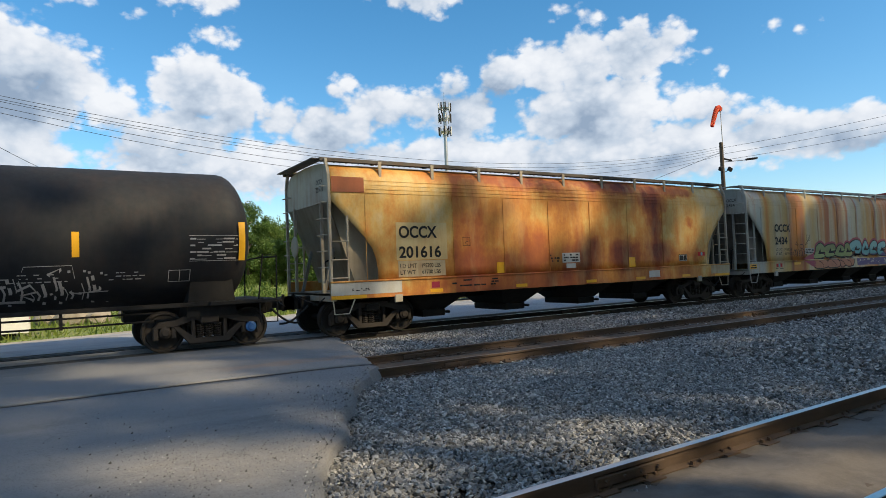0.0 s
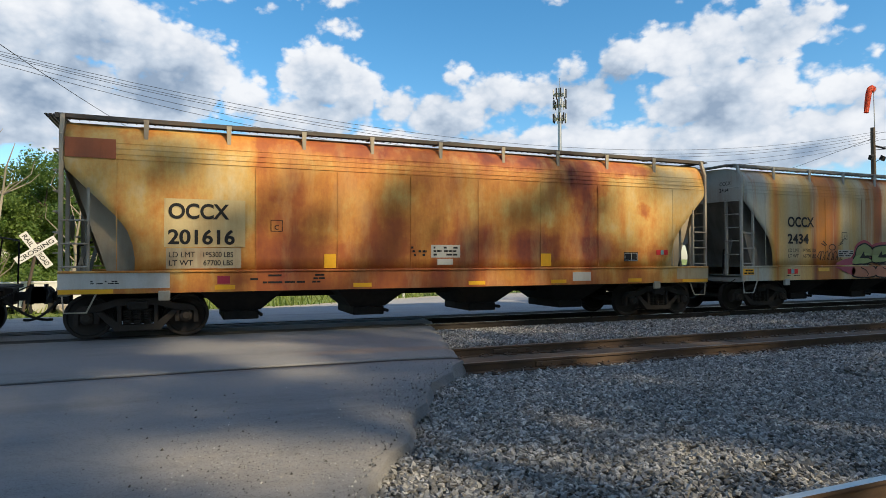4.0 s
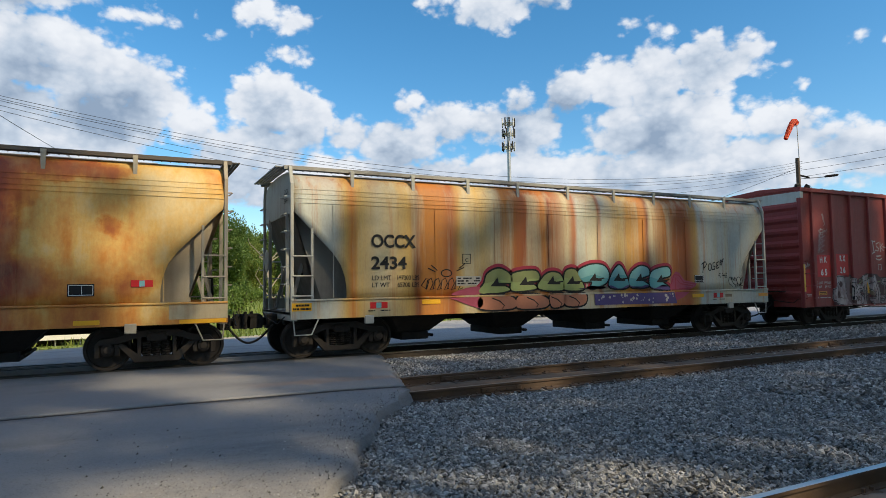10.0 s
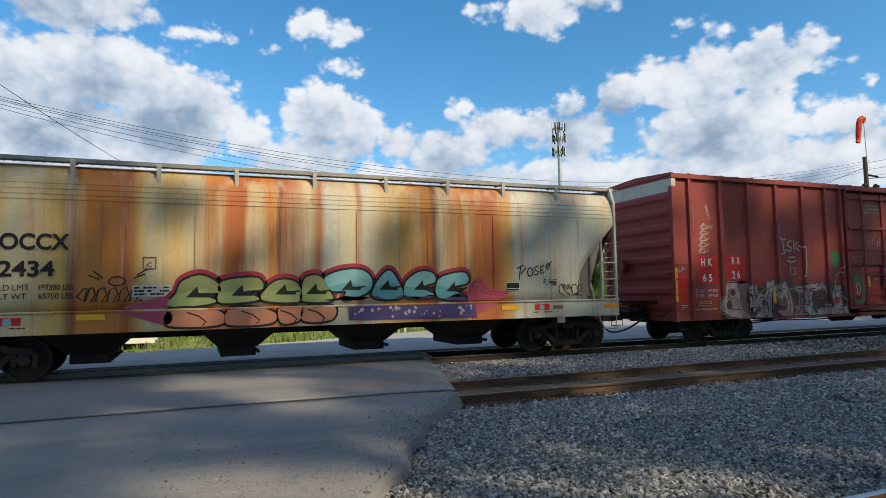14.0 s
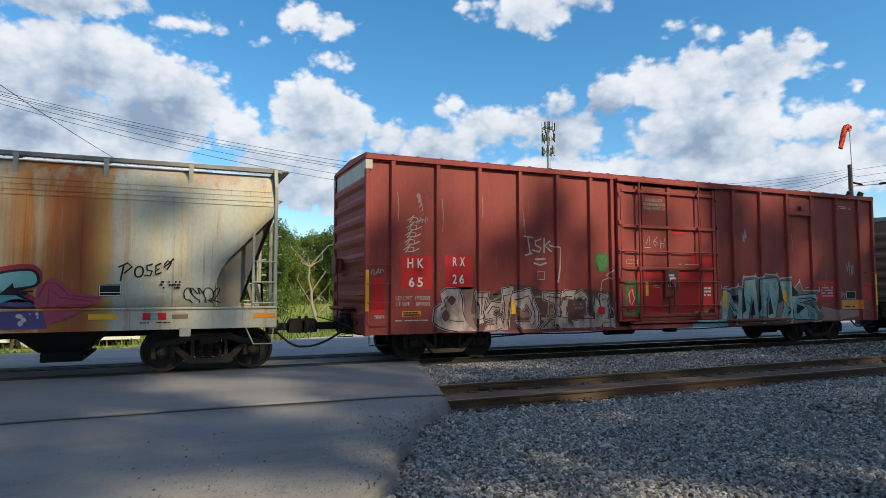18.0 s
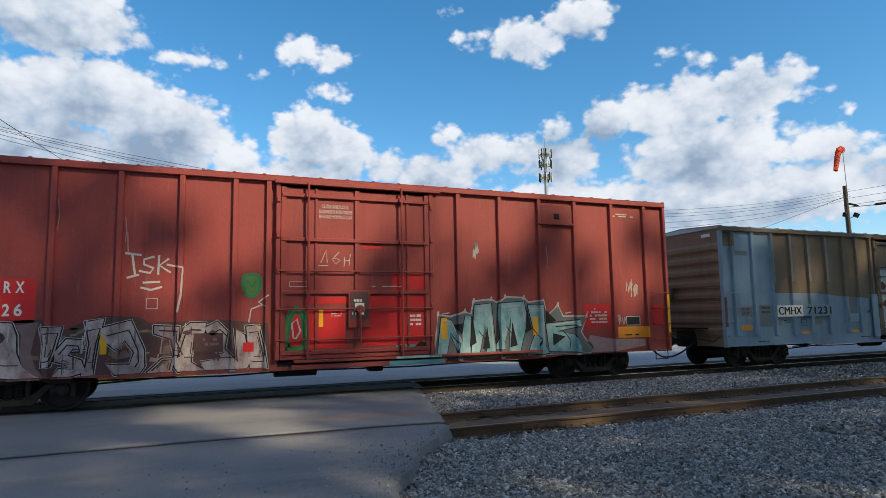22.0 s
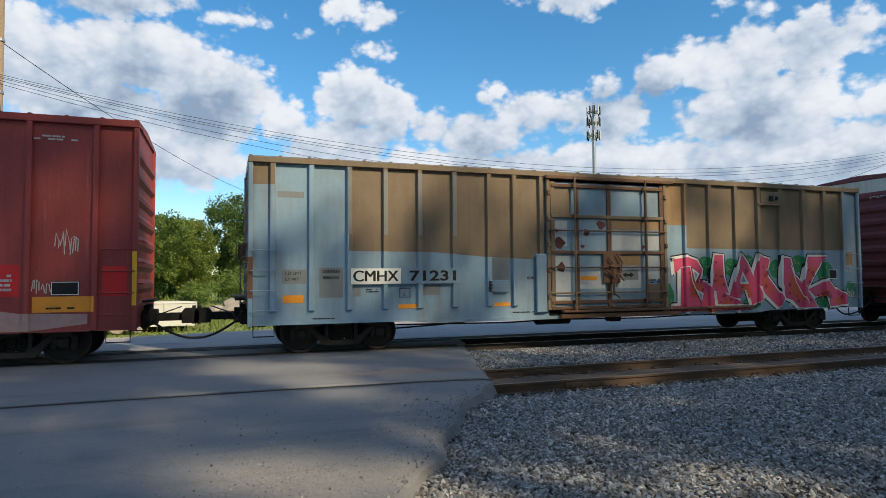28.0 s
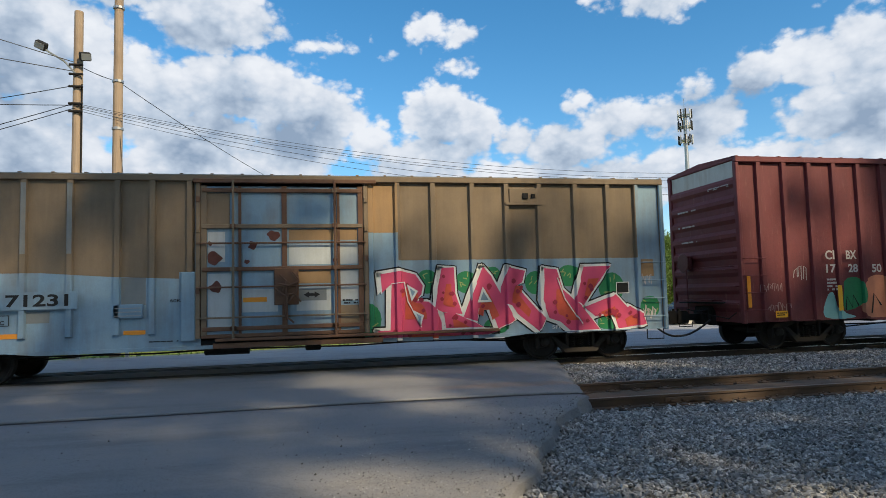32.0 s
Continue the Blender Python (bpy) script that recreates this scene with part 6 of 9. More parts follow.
    letters(h2, "2434", 0, 0.36, 3.66, 3.78, 0, M["black"], "end_lettering").matrix_basis = pose(0.045, -0.73, 0, 0, 0, -90)
    graffiti_green(h2)
    coupler(h2, 0.0, -1, 0.68)
    coupler(h2, HL, 1, 0.85)
    CARS.append((h2, 22.75))

    ribs = (0.69, 1.86, 3.01, 4.19, 5.35, 6.43, 7.14, 11.1, 11.78, 12.97, 14.17, 15.3, 16.55, 17.72)
    b1 = boxcar("boxcar", 18.5, 0.70, 4.98, ribs, (7.36, 10.98), M["red"], "faded red high boxcar with plug door and graffiti")
    boxcar_red_marks(b1, ribs)
    coupler(b1, 0.0, -1, 1.15)
    coupler(b1, 18.5, 1, 1.1)
    CARS.append((b1, 40.9))

    ribs4 = (0.52, 1.36, 2.22, 3.06, 3.90, 4.77, 5.68, 6.37, 7.12, 11.0, 11.62, 12.45, 13.39, 14.23, 15.05, 15.97, 16.82, 17.58)
    b2 = boxcar("boxcar", 18.3, 0.70, 4.40, ribs4, (7.34, 10.85), M["blue"], "pale blue boxcar with brown cover paint and pink graffiti", 0.14, (0.28, 0.0), M["brown"])
    boxcar_blue_marks(b2, ribs4)
    coupler(b2, 0.0, -1, 1.1)
    coupler(b2, 18.3, 1, 1.1)
    CARS.append((b2, 61.55))

    ribs5 = tuple(0.67 + 0.76 * i for i in range(23))
    b3 = boxcar("boxcar", 18.5, 0.75, 5.03, ribs5, (8.0, 11.0), M["red2"], "dark red high boxcar with white end panel", 0.16)
    boxcar_last_marks(b3, ribs5)
    coupler(b3, 0.0, -1, 1.0)
    CARS.append((b3, 81.95))


def graffiti_green(car):
    """Bubble letters in green and blue with red outlines, and two black tags."""
    blocks = (
        ("olive", ((4.84, 1.49), (5.01, 1.71), (5.12, 1.96), (5.48, 2.09), (5.81, 1.93), (5.87, 1.73), (5.47, 1.71), (5.80, 1.53), (5.19, 1.44))),
        ("olive", ((5.92, 1.96), (6.62, 2.03), (6.74, 1.79), (6.38, 1.74), (6.67, 1.56), (5.91, 1.50), (5.83, 1.70))),
        ("olive", ((6.73, 1.55), (6.86, 1.84), (7.11, 1.98), (7.41, 1.95), (7.56, 1.76), (7.52, 1.50))),
        ("olive", ((7.59, 1.51), (7.58, 1.76), (7.67, 2.03), (7.99, 2.05), (8.20, 1.73), (8.24, 1.50))),
        ("aqua", ((8.09, 2.01), (8.52, 2.19), (8.99, 2.18), (9.20, 1.95), (9.11, 1.70), (8.83, 1.58), (8.53, 1.52), (8.57, 1.72), (8.24, 1.73))),
        ("aqua", ((9.24, 1.55), (9.29, 1.88), (9.58, 2.18), (9.79, 2.00), (9.93, 1.55))),
        ("aqua", ((9.99, 1.59), (10.04, 1.93), (10.38, 2.15), (10.71, 2.11), (10.76, 1.91), (10.44, 1.78), (10.76, 1.57), (10.31, 1.51))),
        ("aqua", ((10.82, 1.54), (10.82, 1.90), (11.05, 2.06), (11.56, 2.12), (11.63, 1.88), (11.23, 1.76), (11.62, 1.47), (11.29, 1.45))),
        ("magenta", ((11.62, 1.44), (11.66, 1.80), (11.88, 2.00), (12.02, 1.96), (12.24, 1.72), (12.78, 1.63), (12.70, 1.52), (12.45, 1.43))),
        ("magenta", ((4.05, 1.43), (4.45, 1.59), (4.87, 1.62), (4.85, 1.43))),
    )
    low = (
        ("salmon", ((4.91, 1.38), (5.68, 1.38), (5.96, 1.24), (5.84, 1.04), (4.87, 1.06))),
        ("salmon", ((6.08, 1.38), (6.67, 1.38), (7.02, 1.24), (6.89, 1.04), (6.01, 1.05))),
        ("salmon", ((7.09, 1.37), (7.57, 1.37), (7.52, 1.09), (7.14, 1.04))),
        ("salmon", ((7.63, 1.37), (8.29, 1.37), (8.24, 1.08), (7.62, 1.07))),
        ("purple", ((8.62, 1.36), (11.76, 1.36), (11.86, 1.02), (8.64, 1.05))),
        ("magenta", ((3.99, 1.38), (4.86, 1.36), (4.85, 1.08), (4.19, 1.28))),
        ("magenta", ((11.80, 1.37), (12.45, 1.37), (12.15, 1.20), (11.82, 1.10))),
    )
    for y, group in ((-1.598, blocks), (-1.630, low)):
        for i, (col, pts) in enumerate(group):
            sm = smooth(pts, 5) if col != "purple" and pts[0][0] < 11.6 else list(pts)
            if col in ("olive", "aqua"):
                sprayed(car, "graffiti_halo", [[(px, pz + 0.05) for px, pz in grown(sm, 0.085)]], M["crimson"], 1, (), y)
            if col not in ("purple", "magenta"):
                sprayed(car, "graffiti_outline", [grown(sm, 0.048)], M["black"], 2, (), y)
            sprayed(car, "graffiti_fill", [sm], M[col], 3, (), y)
            if col in ("olive", "aqua"):
                cx, cz = sum(p[0] for p in pts) / len(pts), sum(p[1] for p in pts) / len(pts)
                k = [(x, min(z, cz + 0.02 + 0.05 * math.sin(6 * x))) for x, z in sm]
                sprayed(car, "graffiti_fade", [k], M["lime" if col == "olive" else "teal"], 4, (), y)
                if col == "aqua":
                    sprayed(car, "graffiti_fade", [[(px, min(pz, 1.55 + 0.05 * math.sin(9 * px))) for px, pz in sm]], M["purple"], 4.5, (), y)
                # a black wedge and a bar cut each letter
                sprayed(car, "graffiti_hole", [[(cx - 0.20, cz - 0.10), (cx + 0.02, cz + 0.13), (cx + 0.05, cz - 0.02), (cx + 0.26, cz - 0.06), (cx + 0.24, cz - 0.11)]], M["black"], 5, (), y)
                sprayed(car, "graffiti_stroke", ribbon([(cx - 0.05, cz + 0.0), (cx + 0.12, cz - 0.05), (cx + 0.34, cz - 0.03)], 0.035), M["black"], 5.5, (), y)
            if col == "salmon":
                cx, cz = sum(p[0] for p in pts) / len(pts), sum(p[1] for p in pts) / len(pts)
                sprayed(car, "graffiti_stroke", ribbon([(cx - 0.22, cz + 0.10), (cx, cz + 0.02), (cx + 0.14, cz - 0.1), (cx + 0.08, cz - 0.17)], 0.03), M["black"], 4, (), y)
    for st in ([(11.68, 1.62), (11.80, 1.90), (12.00, 1.88), (12.20, 1.66), (12.70, 1.60)], [(11.85, 1.46), (11.86, 1.80), (12.05, 1.62), (12.60, 1.54)], [(12.0, 1.46), (12.5, 1.48)]):
        sprayed(car, "graffiti_stroke", ribbon(st, 0.035), M["crimson"], 4, (), -1.598)
    rnd = random.Random(2)
    for i in range(34):
        x, z, r = rnd.uniform(8.7, 11.7), rnd.uniform(1.07, 1.32), rnd.uniform(0.015, 0.05)
        sprayed(car, "graffiti_dot", [smooth([(x - r, z), (x, z + r * 1.2), (x + r, z), (x, z - r)], 3)], M["chalk"], 4 + 0.03 * i, (), -1.630)
    # black tags: a round head over loops, a scrawled word, a knot of loops
    head = [(3.92 + 0.15 * math.cos(t), 1.98 + 0.09 * math.sin(t)) for t in (2 * math.pi * i / 14 for i in range(15))]
    strokes = [head, [(3.50, 2.18), (3.66, 2.05)], [(3.42, 2.10), (3.60, 2.02)], [(4.28, 2.10), (4.45, 2.22)], [(4.22, 2.04), (4.42, 2.12)]]
    for k in range(5):
        x = 3.35 + 0.2 * k
        strokes.append([(x, 1.60), (x + 0.04, 1.80), (x + 0.14, 1.86), (x + 0.19, 1.72), (x + 0.10, 1.56), (x + 0.22, 1.60)])
    strokes.append([(3.22, 1.68), (3.34, 1.84), (3.44, 1.84), (3.36, 1.58), (3.22, 1.68)])
    for st in strokes:
        sprayed(car, "tag_stroke", ribbon(st, 0.026), M["black"], 1, (), -1.596)
    for st in (((0.0, 0.0), (0.05, 0.30)), ((-0.04, 0.28), (0.12, 0.34), (0.20, 0.25), (0.06, 0.14)), tuple((0.33 + 0.08 * math.cos(t), 0.13 + 0.11 * math.sin(t)) for t in (2 * math.pi * i / 10 for i in range(11))),
               ((0.57, 0.25), (0.47, 0.23), (0.48, 0.14), (0.57, 0.11), (0.54, 0.02), (0.44, 0.04)), ((0.73, 0.24), (0.64, 0.21), (0.64, 0.14), (0.71, 0.14), (0.63, 0.10), (0.64, 0.03), (0.74, 0.05)),
               ((0.80, 0.21), (0.86, 0.28), (0.93, 0.22), (0.85, 0.10), (0.79, 0.16), (0.86, 0.20), (0.97, 0.30))):
        sprayed(car, "tag_stroke", ribbon([(13.08 + u, 1.95 + v + 0.16 * u) for u, v in st], 0.034), M["black"], 1, (), -1.596)
    for k in range(5):
        x = 14.34 + 0.135 * k
        loop = [(x + 0.08 * math.cos(t + k) * (1 + 0.3 * (k % 2)), 1.68 + 0.13 * math.sin(t)) for t in (2 * math.pi * i / 10 for i in range(9))]
        sprayed(car, "tag_stroke", ribbon(loop + [(x + 0.09, 1.50)], 0.024), M["black"], 1, (), -1.596)


def posts(ribs, w=0.13):
    return [(x - w * 0.375, x + w * 0.375) for x in ribs]


def scribble(car, x0, x1, z0, z1, n, material, seed, ribs, w=0.03, name="graffiti_stroke"):
    rnd = random.Random(seed)
    for i in range(n):
        x = x0 + (x1 - x0) * (i + 0.5) / n
        d = (x1 - x0) / n
        h = z1 - z0
        pts = [(x - d * 0.4, z0 + h * rnd.random() * 0.4), (x - d * rnd.uniform(0, 0.4), z0 + h * rnd.uniform(0.6, 1)), (x + d * rnd.uniform(0.1, 0.5), z0 + h * rnd.uniform(0.4, 1)), (x + d * rnd.uniform(0, 0.6), z0 + h * rnd.uniform(0, 0.5))]
        sprayed(car, name, ribbon(pts, w), material, 3, ribs, -SIDE, POST)


def boxcar_red_marks(car, ribs):
    P = posts(ribs)

    def paint(name, polys, m, layer=1):
        return sprayed(car, name, polys, M[m], layer, P, -SIDE, POST)

    def rect(a, b, c, d):
        return [(a, c), (b, c), (b, d), (a, d)]

    sheet = -SIDE + POST - 0.006
    paint("number_panel", [rect(0.92, 1.70, 1.78, 2.58)], "signred", 1)
    paint("number_panel", [rect(2.06, 2.79, 1.78, 2.62)], "signred", 1)
    for w, x0, x1, z0, z1 in (("H", 1.07, 1.22, 2.29, 2.52), ("K", 1.33, 1.49, 2.29, 2.52), ("6", 1.11, 1.25, 1.83, 2.06), ("5", 1.33, 1.47, 1.83, 2.06),
                              ("R", 2.27, 2.39, 2.35, 2.57), ("X", 2.46, 2.60, 2.35, 2.57), ("2", 2.26, 2.38, 1.91, 2.14), ("6", 2.45, 2.58, 1.91, 2.14)):
        letters(car, w, x0, x1, z0, z1, sheet - 0.004, M["white"])
    letters(car, "LD LMT", 0.78, 1.2, 1.51, 1.61, sheet, M["chalk"])
    letters(car, "195300", 1.28, 1.66, 1.51, 1.61, sheet, M["chalk"])
    letters(car, "LT WT", 0.78, 1.14, 1.37, 1.46, sheet, M["chalk"])
    letters(car, "89700", 1.30, 1.66, 1.37, 1.46, sheet, M["chalk"])
    paint("yellow_notice", [rect(0.94, 1.42, 1.12, 1.25)], "orange", 1)
    bars(car, 0.97, 1.4, 1.13, 1.24, 2, M["black"], sheet - 0.003, 21)
    bars(car, 0.75, 1.7, 1.00, 1.05, 1, M["chalk"], sheet, 22)
    for x0, x1, z0, z1 in ((3.92, 4.04, 1.13, 1.61), (6.86, 6.99, 1.15, 1.62), (11.29, 11.45, 1.21, 1.73), (13.9, 14.06, 1.24, 1.72)):
        paint("reflector", [rect(x0, x1, z0, z1)], "yellow", 5)
    patch(car, "reflector", 0.01, 0.095, 1.26, 2.23, M["yellow"], -SIDE - 0.001)
    patch(car, "reflector", 18.405, 18.49, 1.2, 2.3, M["yellow"], -SIDE - 0.001)
    paint("red_panel", [rect(0.17, 0.50, 1.2, 2.05)], "signred", 1)
    paint("red_panel", [rect(15.55, 16.42, 1.41, 2.03)], "signred", 1)
    paint("red_panel", [rect(17.85, 18.3, 1.4, 2.0)], "signred", 1)
    bars(car, 15.62, 16.3, 1.5, 1.95, 5, M["chalk"], sheet - 0.004, 23, fill=0.6)
    paint("yellow_notice", [rect(16.64, 17.72, 1.09, 1.40)], "orange", 1)
    paint("data_panel", [rect(16.95, 17.45, 1.42, 1.70)], "black", 1)
    part("panel_line", frame_box(16.96, 17.44, 1.43, 1.69, 0.014, sheet - 0.004), M["white"], car)
    bars(car, 16.7, 17.4, 1.14, 1.2, 1, M["black"], sheet - 0.004, 24)
    bars(car, 0.24, 0.5, 1.08, 1.17, 2, M["chalk"], sheet, 25)
    part("inspection_mark", frame_box(4.72, 4.94, 2.02, 2.24, 0.014, sheet), M["chalk"], car)
    bars(car, 16.6, 17.4, 4.5, 4.62, 2, M["chalk"], sheet, 26, fill=0.6)
    # upper hatch
    part("hatch_door", box(14.22, 15.2, -SIDE - 0.012, -SIDE + 0.05, 4.22, 4.72, 0.01), M["red"], car)
    part("hatch_latch", box(14.62, 14.78, -SIDE - 0.04, -SIDE - 0.01, 4.34, 4.48, 0.01), M["under"], car)
    part("hatch_rail", box(14.15, 15.28, -SIDE - 0.03, -SIDE + 0.01, 4.18, 4.23), M["red"], car)
    door = plug_door(car, 7.4, 10.96, 0.92, 4.74, M["red"], (4.56, 3.55, 2.36, 1.02), (2.84, 1.30, 1.98), (8.0, 10.23), 9.15)
    y = -SIDE + 0.010
    for i, (a, b, c, d) in enumerate(((7.55, 8.86, 1.10, 1.95), (9.3, 10.8, 1.12, 1.95), (9.3, 10.85, 2.02, 2.28), (10.0, 10.85, 2.42, 2.80), (7.95, 9.0, 2.1, 2.25), (9.3, 9.75, 3.38, 3.46))):
        patch(car, "red_panel", a, b, c, d, M["signred"], y - 0.001, 0.003)
    for n, (w, z) in enumerate((("CLOSE AND LOCK", 4.30), ("BULKHEADS AND DOORS", 4.18), ("BEFORE MOVING CAR", 4.06))):
        letters(car, w, 8.26 if n else 8.32, 9.04 if n else 8.96, z, z + 0.085, y - 0.004, M["chalk"])
    patch(car, "door_placard", 8.98, 9.40, 1.75, 2.36, M["umber"], -SIDE - 0.064)
    patch(car, "white_tag", 9.08, 9.30, 2.00, 2.11, M["white"], -SIDE - 0.070)
    bars(car, 9.02, 9.32, 1.82, 2.22, 4, M["white"], -SIDE - 0.07, 31, fill=0.6)
    patch(car, "reflector", 8.26, 8.36, 1.58, 2.0, M["yellow"], y - 0.004)
    bars(car, 8.55, 8.8, 1.8, 1.9, 2, M["chalk"], y - 0.005, 32)
    bars(car, 10.4, 10.75, 1.55, 1.85, 3, M["white"], y - 0.005, 33)
    bars(car, 9.5, 10.3, 2.48, 2.52, 1, M["chalk"], y - 0.003, 34, fill=0.6)
    part("small_frame", frame_box(7.6, 8.0, 2.48, 2.60, 0.012, y - 0.002), M["chalk"], car)
    scribble(car, 9.6, 10.25, 1.55, 1.85, 5, M["chalk"], 42, (), 0.025)
    # green faces
    ring = smooth([(6.66, 2.36), (6.63, 2.70), (6.94, 2.73), (6.98, 2.45), (6.84, 2.27)], 4)
    paint("graffiti_green", [ring], "moss", 2)
    paint("graffiti_outline", ribbon(ring, 0.06, True), "green", 2.5)
    paint("graffiti_stroke", ribbon([(6.72, 2.62), (6.80, 2.48), (6.90, 2.62)], 0.035), "green", 2.7)
    ring = smooth([(7.56, 1.14), (7.58, 1.72), (7.75, 1.97), (7.93, 1.78), (7.95, 1.16)], 4)
    for w, m, layer in ((0.16, "green", 2), (0.05, "moss", 2.4)):
        sprayed(car, "graffiti_outline", ribbon(ring, w, True), M[m], layer, (), -SIDE, 0.01)
    sprayed(car, "graffiti_outline", ribbon([(7.70, 1.35), (7.66, 1.66), (7.77, 1.76), (7.85, 1.5), (7.75, 1.33)], 0.04, True), M["chalk"], 3, (), -SIDE, 0.01)
    # silver letters along the foot, over a dark faded ground
    loops = (
        ((1.75, 1.0), (1.79, 1.3), (1.97, 1.45), (1.94, 1.67), (2.09, 1.79), (2.43, 1.77), (2.51, 1.55), (2.53, 1.2), (2.63, 0.95), (2.82, 0.78), (2.92, 0.73), (2.43, 0.73), (2.14, 0.78), (1.84, 0.88)),
        ((3.15, 1.2), (3.34, 1.45), (3.61, 1.42), (3.66, 1.25), (3.45, 1.25), (3.37, 1.13), (3.61, 1.03), (3.69, 0.81), (3.45, 0.73), (3.13, 0.73), (3.23, 0.88), (3.45, 0.86), (3.31, 0.98), (3.15, 1.03)),
        ((3.9, 1.64), (4.46, 1.79), (4.71, 1.2), (4.73, 0.86), (4.65, 0.73), (4.2, 0.73), (4.04, 0.93), (4.46, 0.91), (4.54, 1.15), (4.36, 1.4), (4.22, 1.2), (4.04, 1.35)),
    )
    bars_up = (
        ((2.9, 1.67), (3.26, 1.69), (3.15, 1.2), (3.07, 0.93), (2.95, 0.91), (2.97, 1.35)),
        ((3.66, 1.77), (3.98, 1.84), (3.88, 1.4), (3.82, 0.86), (3.82, 0.73), (3.61, 0.73), (3.69, 0.91), (3.74, 1.35)),
        ((4.89, 1.67), (5.37, 1.64), (5.35, 1.35), (5.53, 0.95), (5.32, 0.93), (5.21, 1.4), (4.89, 1.52)),
        ((4.78, 0.73), (5.05, 1.0), (5.30, 1.02), (5.24, 0.73)),
    )
    ends = (
        ((5.24, 0.93), (5.33, 1.20), (5.45, 1.61), (5.58, 1.72), (5.88, 1.71), (5.85, 1.46), (5.65, 1.43), (5.60, 0.91), (5.87, 0.73), (5.35, 0.73)),
        ((5.85, 1.61), (6.11, 1.74), (6.32, 1.52), (6.26, 1.17), (6.54, 0.87), (6.46, 1.59), (6.67, 1.44), (6.79, 0.86), (6.72, 0.73), (5.87, 0.73), (5.80, 0.90), (6.20, 0.96)),
        ((6.70, 1.62), (6.95, 1.65), (7.07, 1.14), (7.14, 0.73), (6.79, 0.73)),
    )
    silver = loops + bars_up + ends
    paint("graffiti_fill", [[(2.49, 1.73), (2.87, 1.79), (2.82, 1.59), (2.76, 1.2), (2.85, 0.91), (3.0, 0.73), (2.87, 0.73), (2.65, 0.86), (2.57, 1.2), (2.59, 1.55)]], "mauve", 4.8)
    ground = [(1.75, 0.73), (1.95, 1.45), (2.3, 1.82), (2.9, 1.84), (3.1, 1.55), (3.9, 1.90), (4.6, 1.86), (4.8, 1.74), (5.6, 1.76), (6.2, 1.78), (7.15, 1.68), (7.2, 0.73)]
    paint("graffiti_ground", [ground], "umber", 1)
    rnd = random.Random(11)
    for i in range(26):
        x, z = rnd.uniform(1.95, 7.0), rnd.uniform(0.8, 1.6)
        w, h = rnd.uniform(0.1, 0.35), rnd.uniform(0.04, 0.16)
        ln = rnd.uniform(-0.1, 0.1)
        paint("graffiti_bar", [[(x, z), (x + w, z + ln), (x + w, z + ln + h), (x + 0.03, z + h)]], rnd.choice(("chalkpink", "red", "mauve", "black", "brown")), 2)
    for i in range(9):
        x, z = rnd.choice(((3.4, 1.62), (3.4, 1.5), (4.66, 1.55), (4.68, 1.45), (5.1, 1.22), (4.7, 1.1), (3.95, 1.1), (2.95, 1.3), (5.08, 1.12)))
        paint("graffiti_dash", [[(x, z), (x + 0.12, z + 0.02), (x + 0.12, z + 0.055), (x, z + 0.035)]], "olive", 3)
    for i, pts in enumerate(silver):
        paint("graffiti_edge", ribbon(pts, 0.085, True), "chalk", 4)
        paint("graffiti_outline", ribbon(pts, 0.055, True), "black", 4.5)
        paint("graffiti_fill", [list(pts)], "silver", 5 + 0.1 * i)
        cx, cz = sum(p[0] for p in pts) / len(pts), sum(p[1] for p in pts) / len(pts)
        for k in range(5):
            x, z = cx + rnd.uniform(-0.22, 0.22), cz + rnd.uniform(-0.30, 0.30)
            paint("graffiti_stroke", ribbon([(x, z), (x + rnd.uniform(-0.03, 0.03), z + rnd.uniform(0.12, 0.35))], rnd.uniform(0.012, 0.035)), rnd.choice(("chalkpink", "umber", "chalk", "mauve")), 7 + 0.1 * k)
        paint("graffiti_stroke", ribbon([(x + (cx - x) * 0.30, z + (cz - z) * 0.30) for x, z in pts[:5]], 0.026), "black", 8)
        paint("graffiti_stroke", ribbon([(x + (cx - x) * 0.55, z + (cz - z) * 0.55) for x, z in pts[-4:]], 0.022), "umber", 8)
    for x, z, w, h in ((2.23, 1.50, 0.22, 0.24), (2.07, 1.12, 0.22, 0.30), (5.52, 1.52, 0.18, 0.10), (6.02, 1.50, 0.16, 0.12)):
        paint("graffiti_hole", [smooth([(x - w / 2, z), (x, z + h / 2), (x + w / 2, z), (x, z - h / 2)], 4)], "umber", 9)
    paint("stencil_patch", [rect(5.65, 6.23, 1.10, 1.50)], "umber", 9)
    bars(car, 5.8, 6.15, 1.22, 1.42, 2, M["mauve"], sheet - 0.02, 27, fill=0.5)
    paint("small_sign", [rect(6.64, 6.86, 1.08, 1.28)], "signred", 9)
    letters(car, "60K", 6.67, 6.83, 1.14, 1.23, sheet - 0.02, M["white"])
    # teal piece with grey shadows and a white edge
    sil = ((11.05, 0.73), (11.22, 1.80), (11.55, 1.74), (11.95, 1.86), (12.12, 1.80), (12.20, 2.12), (12.70, 2.16), (12.86, 2.08), (13.1, 2.22), (13.66, 2.20), (13.78, 2.08), (14.25, 2.14), (14.35, 1.72), (14.7, 2.0), (14.85, 1.70), (15.62, 1.70), (15.40, 1.30), (15.52, 1.10), (15.79, 0.85), (15.70, 0.73))
    patch(car, "graffiti_fill", 9.90, 11.30, 0.655, 0.755, M["teal"], -SIDE - 0.081, 0.003)
